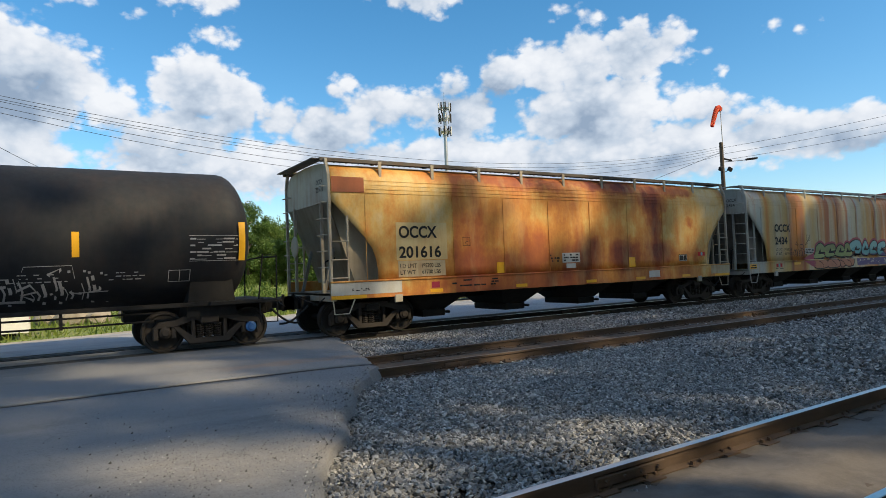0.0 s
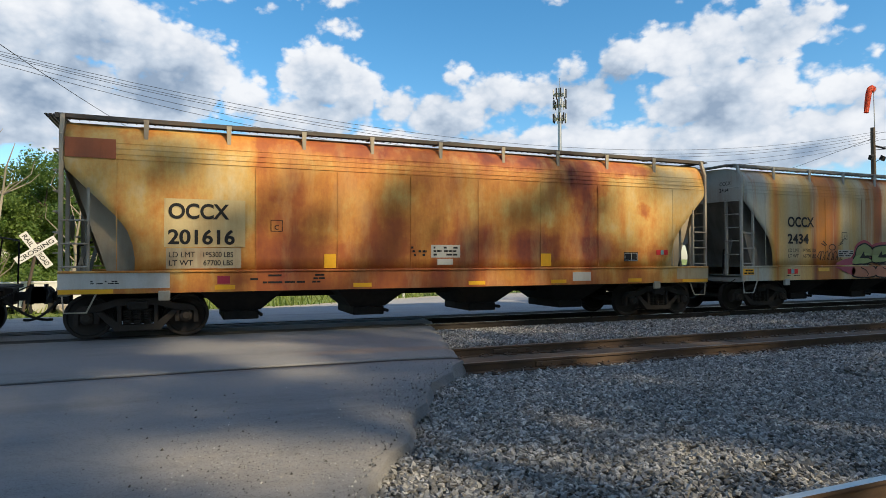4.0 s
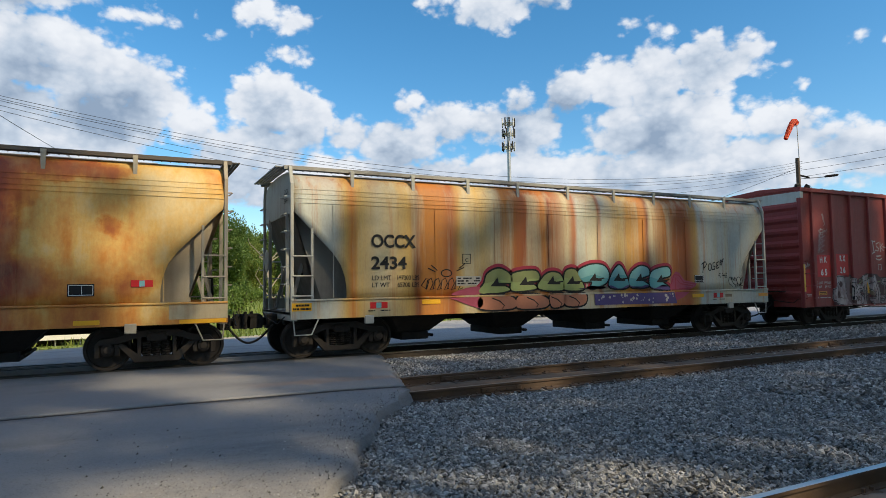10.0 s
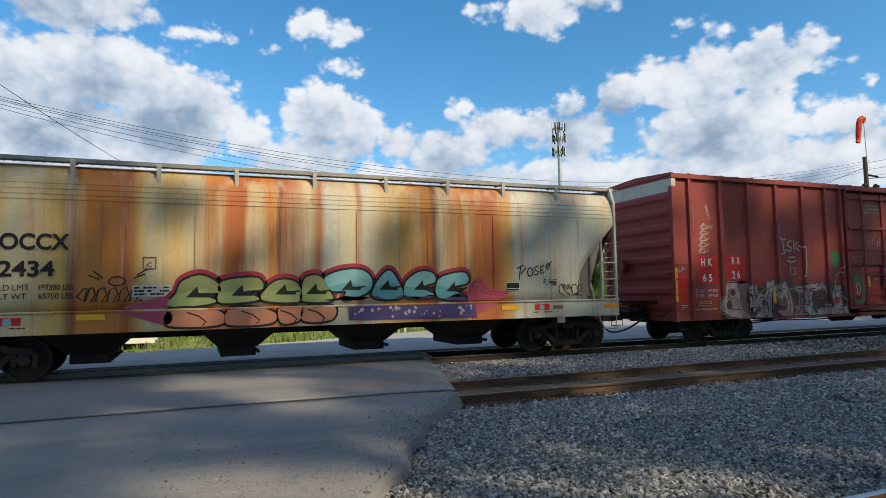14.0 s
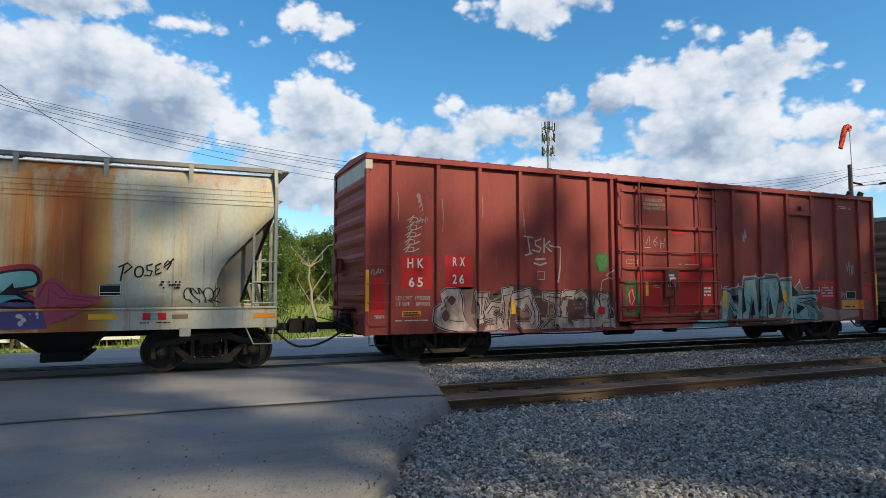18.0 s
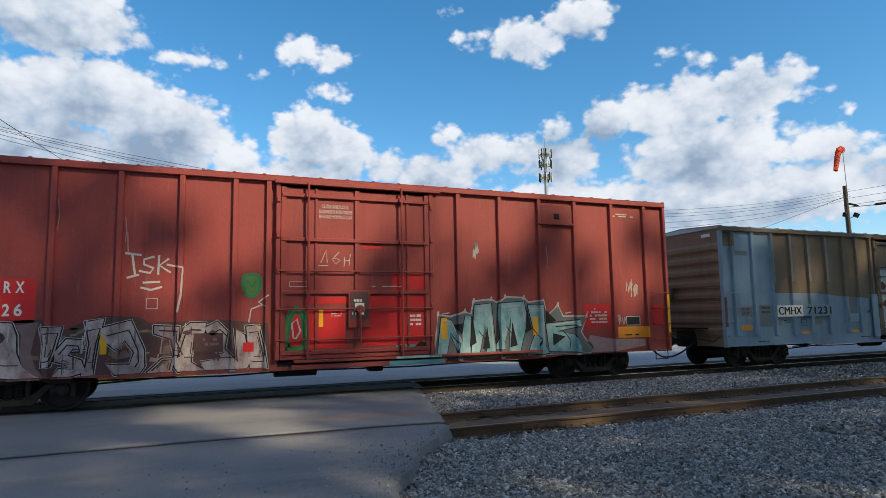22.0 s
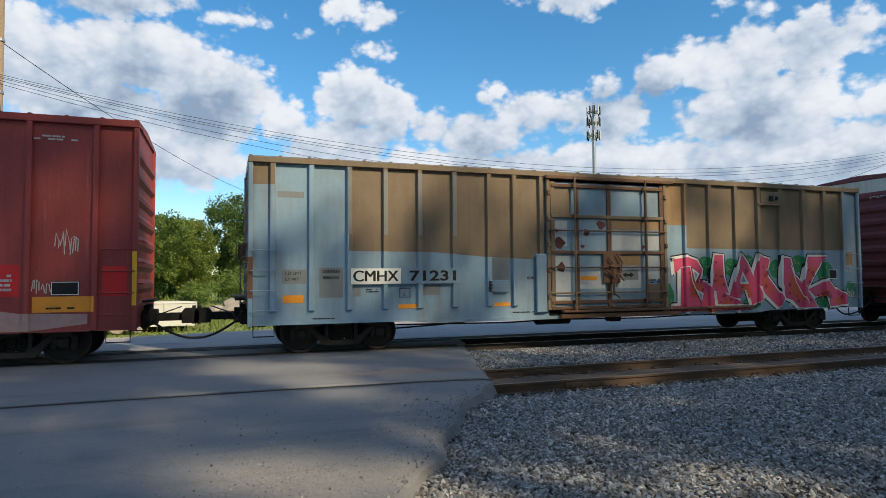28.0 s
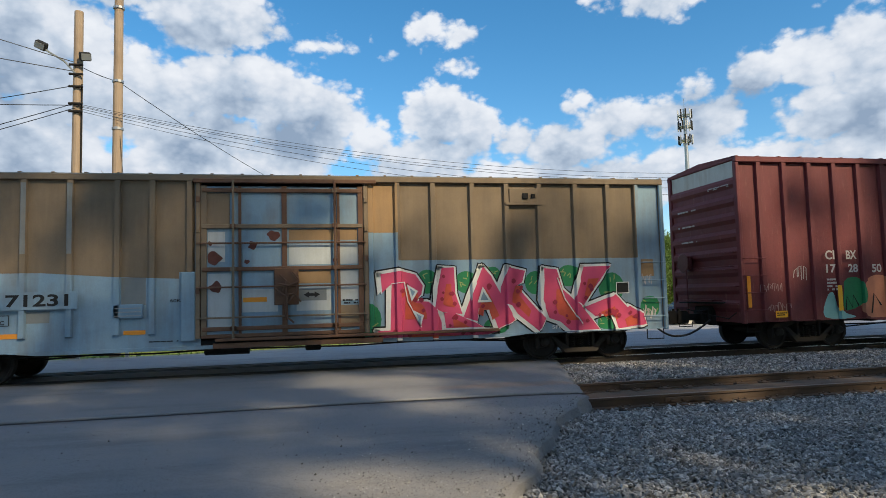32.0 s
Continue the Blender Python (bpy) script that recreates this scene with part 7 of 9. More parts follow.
    patch(car, "graffiti_fill", 10.05, 11.20, 0.803, 0.857, M["aqua_piece"], -SIDE - 0.131, 0.003)
    patch(car, "graffiti_fill", 10.10, 10.88, 0.985, 1.20, M["teal"], -SIDE + 0.010, 0.003)
    sprayed(car, "graffiti_wedge", [[(10.5, 0.99), (10.7, 1.19), (10.88, 1.15), (10.86, 0.99)]], M["black"], 2, (), -SIDE + 0.010)
    paint("graffiti_edge", ribbon(sil, 0.09, True), "chalk", 1)
    paint("graffiti_ground", [list(sil)], "slate", 2)
    paint("graffiti_fill", [[(15.5, 0.73), (15.7, 1.2), (16.4, 1.08), (17.6, 1.04), (17.6, 0.85), (16.6, 0.73)]], "chalkpink", 1)
    teal = (
        ((11.29, 1.73), (11.54, 1.68), (11.83, 1.13), (11.94, 1.76), (12.10, 1.76), (12.07, 0.76), (11.77, 0.82), (11.53, 1.32), (11.42, 0.79), (11.18, 0.80)),
        ((12.21, 2.03), (12.68, 2.08), (12.80, 0.82), (12.53, 0.83), (12.50, 1.57), (12.33, 0.84), (12.10, 0.85)),
        ((12.89, 2.07), (13.65, 2.12), (13.74, 1.64), (13.49, 0.80), (13.17, 0.80), (13.25, 1.74), (13.01, 0.91), (12.80, 0.92)),
        ((13.76, 2.02), (14.20, 2.02), (14.22, 1.06), (14.38, 0.76), (13.71, 0.74), (13.95, 1.25)),
        ((14.30, 1.53), (15.35, 1.61), (15.46, 1.46), (14.63, 1.33), (15.21, 1.22), (15.43, 0.76), (14.38, 0.81)),
    )
    for i, pts in enumerate(teal):
        paint("graffiti_outline", ribbon(pts, 0.05, True), "black", 3)
        paint("graffiti_fill", [list(pts)], "aqua_piece", 4 + 0.1 * i)
        cx, cz = sum(p[0] for p in pts) / len(pts), sum(p[1] for p in pts) / len(pts)
        paint("graffiti_shine", ribbon([(x + (cx - x) * 0.18, z + (cz - z) * 0.12) for x, z in pts[:3]], 0.03), "chalk", 6)
        paint("graffiti_stroke", ribbon([(cx - 0.14, cz + 0.1), (cx + 0.1, cz - 0.18), (cx + 0.05, cz - 0.38)], 0.022), "black", 7)
    for w in (((12.55, 1.5), (12.62, 0.95), (12.42, 0.95)), ((13.28, 1.6), (13.42, 1.0), (13.2, 0.95)), ((13.72, 2.0), (13.86, 1.4), (13.66, 1.3)), ((14.3, 1.9), (14.62, 1.6), (14.3, 1.55)), ((12.14, 1.8), (12.24, 1.1), (12.05, 1.0)), ((11.62, 1.55), (11.86, 1.6), (11.8, 1.3)), ((14.5, 1.28), (14.9, 1.18), (14.5, 0.95)), ((12.84, 1.9), (12.92, 1.2), (12.78, 1.0))):
        paint("graffiti_wedge", [list(w)], "black", 8)
    # white spikes along the upper edge
    for x, z in ((11.22, 1.80), (11.95, 1.86), (12.20, 2.12), (12.70, 2.16), (13.1, 2.22), (13.66, 2.20), (14.25, 2.14), (14.7, 2.0), (15.62, 1.70)):
        paint("graffiti_edge", [[(x - 0.07, z - 0.03), (x + 0.02, z - 0.02), (x + 0.025, z + 0.09), (x - 0.01, z + 0.10)]], "chalk", 2.5)
    for x in (11.4, 12.4, 13.3, 14.0, 15.0):
        paint("graffiti_glint", ribbon([(x - 0.08, 1.92 - 0.06 * abs(x - 13)), (x + 0.1, 1.95 - 0.06 * abs(x - 13))], 0.03), "chalk", 8)
    paint("graffiti_stroke", ribbon([(14.6, 1.45), (15.2, 1.48), (15.3, 1.42)], 0.03), "black", 7)
    # chalk marks on the door
    for st in ([(8.3, 3.03), (8.43, 3.33), (8.45, 3.03)], [(8.73, 3.29), (8.57, 3.12), (8.64, 3.01), (8.76, 3.10), (8.6, 3.15)], [(8.86, 3.17), (8.84, 2.95)], [(8.99, 3.24), (8.96, 2.98)], [(8.84, 3.08), (8.98, 3.1)], [(8.22, 2.96), (8.47, 2.97)]):
        sprayed(car, "chalk_stroke", ribbon(st, 0.016), M["chalk"], 2, (), -SIDE, 0.01)
    paint("graffiti_stroke", ribbon([(6.75, 1.72), (6.8, 2.0), (7.05, 2.1), (7.1, 2.05), (6.95, 2.15), (7.15, 2.3)], 0.03), "chalk", 2)
    # white scrawls
    for st in ([(4.32, 3.16), (4.60, 3.13)], [(4.44, 3.12), (4.50, 2.72)], [(4.36, 2.66), (4.56, 2.72)], [(4.84, 3.10), (4.66, 3.04), (4.66, 2.94), (4.84, 2.86), (4.78, 2.76), (4.58, 2.80)], [(4.94, 3.12), (4.93, 2.74)], [(5.12, 3.06), (4.95, 2.92), (5.16, 2.78)],
               [(5.10, 2.94), (5.40, 2.88), (5.39, 2.60), (5.37, 2.30), (5.31, 1.96)], [(4.62, 2.46), (4.80, 2.41), (5.0, 2.47)], [(4.66, 2.56), (4.96, 2.58)]):
        paint("graffiti_stroke", ribbon(st, 0.042), "chalk", 2)
    paint("graffiti_stroke", ribbon([(4.36, 3.15), (4.34, 3.6)], 0.012), "chalk", 2)
    # a word climbing the first panel: loops and bars one above another
    for k, z in enumerate((2.66, 2.84, 3.02, 3.20, 3.38)):
        x = 1.02 + 0.025 * k
        for st in ([(x, z), (x + 0.10, z + 0.14), (x + 0.22, z + 0.12), (x + 0.20, z + 0.03), (x + 0.06, z + 0.02)], [(x + 0.18, z + 0.02), (x + 0.34, z + 0.10)], [(x - 0.04, z + 0.06), (x + 0.12, z + 0.18)]):
            paint("graffiti_stroke", ribbon(st, 0.022), "chalk", 2 + 0.05 * k)
    scribble(car, 1.30, 1.60, 3.35, 3.55, 4, M["chalkpink"], 49, P, 0.018)
    for k in range(5):
        paint("chalk_speck", [smooth([(1.30 + 0.05 * k, 4.05 - 0.11 * k), (1.36 + 0.03 * k, 4.12 - 0.10 * k), (1.42 + 0.02 * k, 4.04 - 0.11 * k), (1.36, 3.98 - 0.11 * k)], 3)], "chalkpink", 1 + 0.1 * k)
    scribble(car, 12.2, 12.36, 3.2, 3.7, 3, M["chalk"], 45, P, 0.03)
    scribble(car, 17.0, 17.45, 2.2, 2.75, 5, M["chalk"], 46, P, 0.018)
    scribble(car, 16.62, 16.95, 1.45, 1.75, 4, M["chalk"], 48, P, 0.018)
    scribble(car, 0.15, 0.5, 2.1, 2.28, 3, M["chalk"], 47, P, 0.02)
    for x, z0, z1 in ((0.83, 3.4, 4.1), (2.0, 3.2, 4.0), (3.1, 3.6, 4.2), (4.3, 3.4, 3.9), (14.4, 3.0, 3.6)):
        paint("paint_scrape", ribbon([(x, z0), (x + 0.02, (z0 + z1) / 2), (x - 0.01, z1)], 0.018), "chalkpink", 1)
    # white end panel
    part("end_panel", box(0.048, 0.056, -1.42, 1.42, 4.48, 4.86), M["dirtywhite"], car)
    part("corner_cap", box(-0.006, 0.16, -1.606, -1.46, 4.62, 4.84), M["dirtywhite"], car)
    part("corner_cap", box(-0.006, 0.16, 1.46, 1.606, 4.62, 4.84), M["dirtywhite"], car)
    end_gear(car, M["red"])
    for x in (2.33, 16.17):
        truck(car, x)


def end_gear(car, m):
    """Hand brake gear on the end that faces the car before."""
    part("brake_housing", box(-0.16, 0.0, 0.5, 0.85, 2.2, 2.6, 0.03), m, car)
    part("brake_wheel", lathe_y(((0.25, -0.015), (0.28, 0.0), (0.25, 0.015)), 20), m, car, at=pose(-0.2, 0.67, 2.4, 0, 0, 90))
    part("brake_chain_rod", tube((-0.1, 0.67, 2.2), (-0.1, 0.67, 0.9), 0.02, 6), m, car)
    part("end_platform", box(-0.3, 0.0, -0.75, 0.75, 1.30, 1.34), m, car)
    part("end_handhold", chain(((0.02, -1.3, 2.2), (-0.09, -1.28, 2.22), (-0.09, 0.2, 2.22), (0.02, 0.22, 2.2)), 0.015, 5), m, car)


def boxcar_blue_marks(car, ribs):
    P = posts(ribs, 0.14)

    def paint(name, polys, m, layer=1):
        return sprayed(car, name, polys, M[m], layer, P, -SIDE, POST)

    def rect(a, b, c, d):
        return [(a, c), (b, c), (b, d), (a, d)]

    sheet = -SIDE + POST - 0.008
    paint("cover_paint", [rect(0.1, 0.56, 3.80, 4.26)], "brown")
    paint("cover_paint", [[(2.20, 2.34), (4.2, 2.33), (5.6, 2.22), (6.9, 2.16), (6.9, 2.30), (7.22, 2.30), (7.22, 4.27), (2.20, 4.27)]], "brown")
    paint("cover_paint", [rect(10.92, 11.62, 3.12, 4.27)], "tan_brown")
    paint("cover_paint", [[(11.62, 2.48), (17.55, 2.46), (17.55, 4.27), (11.62, 4.27)]], "brown")
    paint("cover_paint", [rect(17.62, 18.0, 2.0, 2.42)], "tan_brown")
    paint("stencil_patch", [rect(0.72, 1.24, 1.60, 1.92)], "grime", 1)
    paint("stencil_patch", [rect(1.54, 2.08, 1.28, 1.96)], "grime", 1)
    paint("stencil_patch", [rect(3.96, 4.40, 1.30, 1.54)], "grime", 1)
    paint("stencil_patch", [rect(5.76, 6.24, 1.62, 2.2)], "grime", 1)
    paint("stencil_patch", [rect(0.62, 1.2, 3.52, 3.66)], "grime", 1)
    paint("stencil_patch", [rect(2.32, 2.48, 1.3, 1.48)], "grime", 1)
    part("vent_frame", box(5.62, 6.2, -SIDE + 0.0, -SIDE + POST, 1.34, 1.64, 0.015), M["blue"], car)
    for k in range(3):
        part("vent_slat", box(5.66, 6.16, -SIDE - 0.012, -SIDE, 1.39 + 0.08 * k, 1.41 + 0.08 * k), M["steelgrey"], car)
    letters(car, "LD LMT", 0.80, 1.15, 1.80, 1.87, sheet - 0.003, M["black"])
    letters(car, "LT WT", 0.80, 1.1, 1.67, 1.74, sheet - 0.003, M["black"])
    letters(car, "200000", 1.60, 2.0, 1.84, 1.91, sheet - 0.003, M["black"])
    letters(car, "88600", 1.62, 1.98, 1.70, 1.77, sheet - 0.003, M["black"])
    # big reporting marks bridge the posts on a plate
    part("mark_plate", box(2.24, 3.42, -SIDE - 0.012, -SIDE - 0.002, 1.58, 1.94), M["white"], car)
    part("mark_plate", box(3.44, 4.95, -SIDE - 0.012, -SIDE - 0.002, 1.58, 1.94), M["blue"], car)
    for k, dx in enumerate((-0.010, 0.0, 0.010)):
        letters(car, "CMHX", 2.30 + dx, 3.35 + dx, 1.64, 1.89, -SIDE - 0.015 - 0.0012 * k, M["black"])
    letters(car, "71231", 3.62, 4.78, 1.64, 1.89, -SIDE - 0.016, M["black"])
    for x0, x1, z0, z1 in ((0.74, 1.20, 1.18, 1.35), (3.38, 3.84, 1.0, 1.10), (5.81, 6.24, 1.0, 1.09), (0.0, 0.0, 0, 0)):
        if x1:
            paint("reflector", [rect(x0, x1, z0, z1)], "orange", 2)
    part("inspection_mark", frame_box(3.40, 3.66, 1.26, 1.48, 0.014, sheet), M["black"], car)
    letters(car, "C", 3.49, 3.57, 1.29, 1.37, sheet, M["black"])
    bars(car, 2.6, 2.9, 1.38, 1.48, 2, M["black"], sheet, 51)
    letters(car, "60K", 6.72, 6.95, 1.66, 1.73, sheet, M["black"])
    bars(car, 1.4, 1.9, 0.80, 0.84, 1, M["black"], sheet, 52)
    bars(car, 6.2, 6.9, 0.82, 0.86, 1, M["black"], sheet, 53)
    part("door_fender", box(6.95, 7.25, -SIDE - 0.02, -SIDE + 0.04, 0.82, 2.3, 0.02), M["blue"], car)
    part("corner_plate", box(0.0, 0.10, -SIDE - 0.004, -SIDE, 1.3, 2.2), M["rustbrown"], car)
    part("hatch_door", box(14.3, 15.0, -SIDE - 0.012, -SIDE + 0.05, 3.82, 4.16, 0.01), M["brown"], car)
    part("hatch_latch", box(14.62, 14.76, -SIDE - 0.05, -SIDE - 0.01, 3.9, 4.04, 0.01), M["under"], car)
    part("hatch_latch", box(14.84, 14.94, -SIDE - 0.05, -SIDE - 0.01, 3.92, 4.02, 0.01), M["under"], car)
    part("hatch_rail", box(14.2, 15.1, -SIDE - 0.03, -SIDE + 0.01, 3.76, 3.82), M["brown"], car)
    d = plug_door(car, 7.36, 10.83, 0.92, 4.16, M["blue"], (4.06, 3.27, 2.34, 1.06), (2.90, 1.95, 1.30), (8.03, 10.2), 9.10, None, M["rustbrown"])
    for o in d.children:
        if o.name.startswith(("door_beam", "door_stile", "lock_plate", "rod_bracket", "lock_bar", "lock_rod", "lock_handle", "lock_gear")):
            o.data.materials[0] = M["rustbrown"] if not o.name.endswith(("2", "5")) else M["brown"]
    for o in car.children:
        if o.name.startswith(("hinge_lug", "door_post")):
            o.data.materials[0] = M["rustbrown"] if o.matrix_basis.translation.x > 9 or o.name.endswith(("1", "4", "7")) else M["brown"]
    # chains and bent rods hanging over the lock
    for k, pts in enumerate((((9.0, 2.2), (9.15, 2.05), (9.05, 1.85), (9.2, 1.7)), ((9.25, 2.3), (9.4, 2.1), (9.35, 1.8), (9.2, 1.62)), ((8.9, 1.9), (9.1, 1.75), (9.3, 1.78), (9.45, 1.6)), ((9.1, 1.62), (9.12, 1.3), (9.3, 1.15)), ((8.98, 2.0), (9.2, 1.95), (9.42, 2.05)))):
        part("lock_chain", chain([(x, -SIDE - 0.12 - 0.01 * k, z) for x, z in pts], 0.022, 6), M["rustbrown"], d)
    y = -SIDE + 0.010
    for a, b, c, e, m in ((7.44, 7.95, 3.32, 4.0, "brown"), (9.2, 10.7, 2.96, 3.2, "tan_brown"), (9.2, 10.1, 2.0, 2.28, "tan_brown"), (10.25, 10.75, 1.1, 1.5, "brown"), (8.1, 8.98, 3.0, 3.2, "blue")):
        patch(car, "cover_paint", a, b, c, e, M[m], y - 0.001, 0.003)
    for a, b, c, e in ((8.2, 8.95, 1.4, 1.9), (9.35, 10.1, 1.4, 1.92), (7.5, 7.98, 1.1, 2.25), (7.5, 7.85, 2.5, 3.15), (9.2, 10.1, 2.42, 2.86), (10.3, 10.75, 2.42, 2.86), (10.3, 10.75, 1.6, 2.28)):
        patch(car, "pale_patch", a, b, c, e, M["palepaint"], y - 0.002, 0.002)
    rnd = random.Random(6)
    for x, z, r in ((7.62, 2.58, 0.16), (8.86, 3.06, 0.13), (8.42, 2.84, 0.10), (7.66, 1.95, 0.14), (10.2, 2.5, 0.05), (8.3, 2.5, 0.06), (7.55, 2.9, 0.05)):
        blob = [(x + r * rnd.uniform(0.6, 1.3) * math.cos(t), z + r * rnd.uniform(0.5, 1.2) * math.sin(t)) for t in (2 * math.pi * i / 9 for i in range(9))]
        sprayed(car, "rust_spot", [smooth(blob, 3)], M["rustspot"], 1, (), -SIDE, 0.006)
    patch(car, "reflector", 8.22, 8.72, 1.62, 1.72, M["orange"], y - 0.005)
    patch(car, "door_placard", 9.36, 10.0, 1.62, 1.88, M["grime"], y - 0.005)
    part("placard_arrow", prism(((9.5, 1.75), (9.62, 1.82), (9.62, 1.78), (9.74, 1.78), (9.74, 1.82), (9.86, 1.75), (9.74, 1.68), (9.74, 1.72), (9.62, 1.72), (9.62, 1.68)), y - 0.014, y - 0.010), M["black"], car)
    bars(car, 10.35, 10.7, 1.52, 1.64, 2, M["black"], y - 0.006, 55)
    graffiti_pink(car, paint)
    end_gear(car, M["brown"])
    part("end_plate", box(-0.006, -0.002, -1.2, -0.85, 4.12, 4.22), M["white"], car)
    for x in (2.22, 3.06, 3.90, 4.77):
        paint("bare_post", [rect(x - 0.05, x + 0.05, 2.72, 4.2)], "drab", 3)
    for x in (2.12, 16.18):
        truck(car, x)


def graffiti_pink(car, paint):
    """Tall pink letters with white edges over green bubbles."""
    let = (
        ((11.21, 2.17), (11.67, 2.24), (12.01, 2.15), (12.18, 1.89), (12.14, 1.69), (12.01, 1.55), (12.31, 1.52), (12.50, 1.32), (12.60, 1.04), (12.60, 0.80), (11.41, 0.81), (11.46, 1.95), (11.24, 1.75)),
        ((12.63, 2.29), (12.92, 2.30), (12.94, 1.69), (13.10, 1.21), (12.63, 1.27), (12.44, 1.37), (12.51, 1.75)),
        ((12.66, 1.25), (12.88, 1.26), (13.60, 0.90), (12.70, 0.90)),
        ((13.62, 2.31), (13.81, 2.08), (14.37, 1.03), (13.95, 0.85), (13.78, 1.33), (13.49, 1.33), (13.43, 1.04), (13.12, 1.14), (13.32, 1.63)),
        ((14.24, 2.28), (14.65, 2.19), (14.57, 1.92), (14.42, 1.83), (15.11, 1.05), (14.96, 0.75), (14.44, 1.17), (14.31, 1.37), (14.01, 1.47), (14.04, 1.81)),
        ((15.13, 2.24), (15.45, 2.21), (15.58, 1.73), (16.09, 1.27), (16.50, 0.74), (15.74, 0.74), (15.49, 0.96), (15.22, 1.05), (15.06, 1.49)),
        ((16.14, 2.26), (16.81, 2.27), (16.62, 2.01), (16.34, 1.66), (16.11, 1.33), (15.87, 1.45), (16.01, 1.87)),
        ((16.12, 1.28), (16.95, 1.57), (17.36, 1.13), (17.10, 0.88), (16.81, 1.16), (16.40, 1.05)),
        ((16.88, 1.09), (17.31, 1.28), (17.66, 1.07), (17.74, 0.83), (16.99, 0.74)),
        ((11.14, 0.89), (11.97, 0.90), (13.99, 0.80), (13.68, 0.72), (11.15, 0.73)),
    )
    rnd = random.Random(8)
    for x, z, rx, rz in ((10.88, 1.15, 0.34, 0.38), (12.28, 1.98, 0.26, 0.28), (13.2, 1.95, 0.26, 0.26), (13.85, 2.12, 0.2, 0.18), (14.9, 1.9, 0.26, 0.28), (15.75, 2.05, 0.3, 0.26), (16.85, 1.75, 0.34, 0.36), (17.85, 1.25, 0.3, 0.26), (13.9, 0.9, 0.3, 0.2), (12.9, 1.0, 0.3, 0.25), (16.7, 0.9, 0.25, 0.18)):
        el = [(min(18.1, x + rx * math.cos(t)), max(0.74, z + rz * math.sin(t))) for t in (2 * math.pi * i / 16 for i in range(16))]
        paint("graffiti_bubble", [el], "green", 1)
        for k in range(5):
            a = rnd.uniform(0, 3.1)
            px, pz = x + rnd.uniform(-0.6, 0.6) * rx, z + rnd.uniform(-0.5, 0.6) * rz
            if pz > 0.85:
                paint("graffiti_dash", ribbon([(px, pz), (px + 0.09 * math.cos(a), pz + 0.09 * math.sin(a))], 0.025), "lime", 2)
    for pts in let:
        paint("graffiti_shadow", ribbon([(x - 0.06, z) for x, z in pts], 0.20, True), "black", 3)
        paint("graffiti_shadow", ribbon(pts, 0.15, True), "black", 3)
    for j, pts in enumerate(let):
        paint("graffiti_edge", ribbon([(x - 0.06, z) for x, z in pts], 0.13, True), "white", 4 + 0.05 * j)
        paint("graffiti_edge", ribbon(pts, 0.09, True), "white", 4.5 + 0.04 * j)
    for i, pts in enumerate(let):
        paint("graffiti_fill", [pts], "pink", 5 + 0.15 * i)
        cx, cz = sum(p[0] for p in pts) / len(pts), sum(p[1] for p in pts) / len(pts)
        for k in range(6):
            a, b = pts[rnd.randrange(len(pts))], pts[rnd.randrange(len(pts))]
            t = rnd.uniform(0.25, 0.75)
            x, z = (a[0] * t + cx * (1 - t)), (a[1] * t + cz * (1 - t))
            r = rnd.uniform(0.03, 0.075)
            paint("graffiti_spot", [smooth([(x - r, z), (x, z + r), (x + r, z), (x, z - r)], 3)], "crimson", 8.5 + 0.1 * (i * 6 + k))
        fl = [(cx + (x - cx) * 0.42 + 0.03, cz + (z - cz) * 0.5 - 0.08) for x, z in pts]
        paint("graffiti_flame", [fl], "flame", 7 + 0.1 * i)
    for h in (((13.60, 1.77), (13.50, 1.50), (13.76, 1.50)), ((11.84, 1.88), (12.02, 1.76), (11.92, 1.60)), ((11.98, 1.29), (12.15, 1.20), (12.10, 1.01))):
        paint("graffiti_hole", [grown(h, 0.03)], "white", 15)
        paint("graffiti_hole", [grown(h, -0.02)], "blue", 16)
    paint("graffiti_stroke", ribbon([(11.46, 1.95), (11.75, 1.98), (11.82, 1.55), (12.12, 0.95)], 0.025), "white", 15)
    paint("graffiti_stroke", ribbon([(15.45, 2.0), (15.62, 1.5), (16.05, 0.85)], 0.025), "white", 15)
    letters(car, "SFB", 15.25, 15.5, 0.80, 0.88, -SIDE - 0.03, M["white"], "tag_word")
    scribble(car, 17.65, 17.95, 1.75, 2.1, 3, M["chalk"], 61, (), 0.02)
    scribble(car, 17.6, 18.0, 0.95, 1.3, 4, M["chalk"], 62, (), 0.04)
    part("data_panel", box(16.98, 17.3, -SIDE + POST - 0.014, -SIDE + POST - 0.008, 1.60, 1.86), M["black"], car)
    part("panel_line", frame_box(16.97, 17.31, 1.59, 1.87, 0.018, -SIDE + POST - 0.016), M["white"], car)


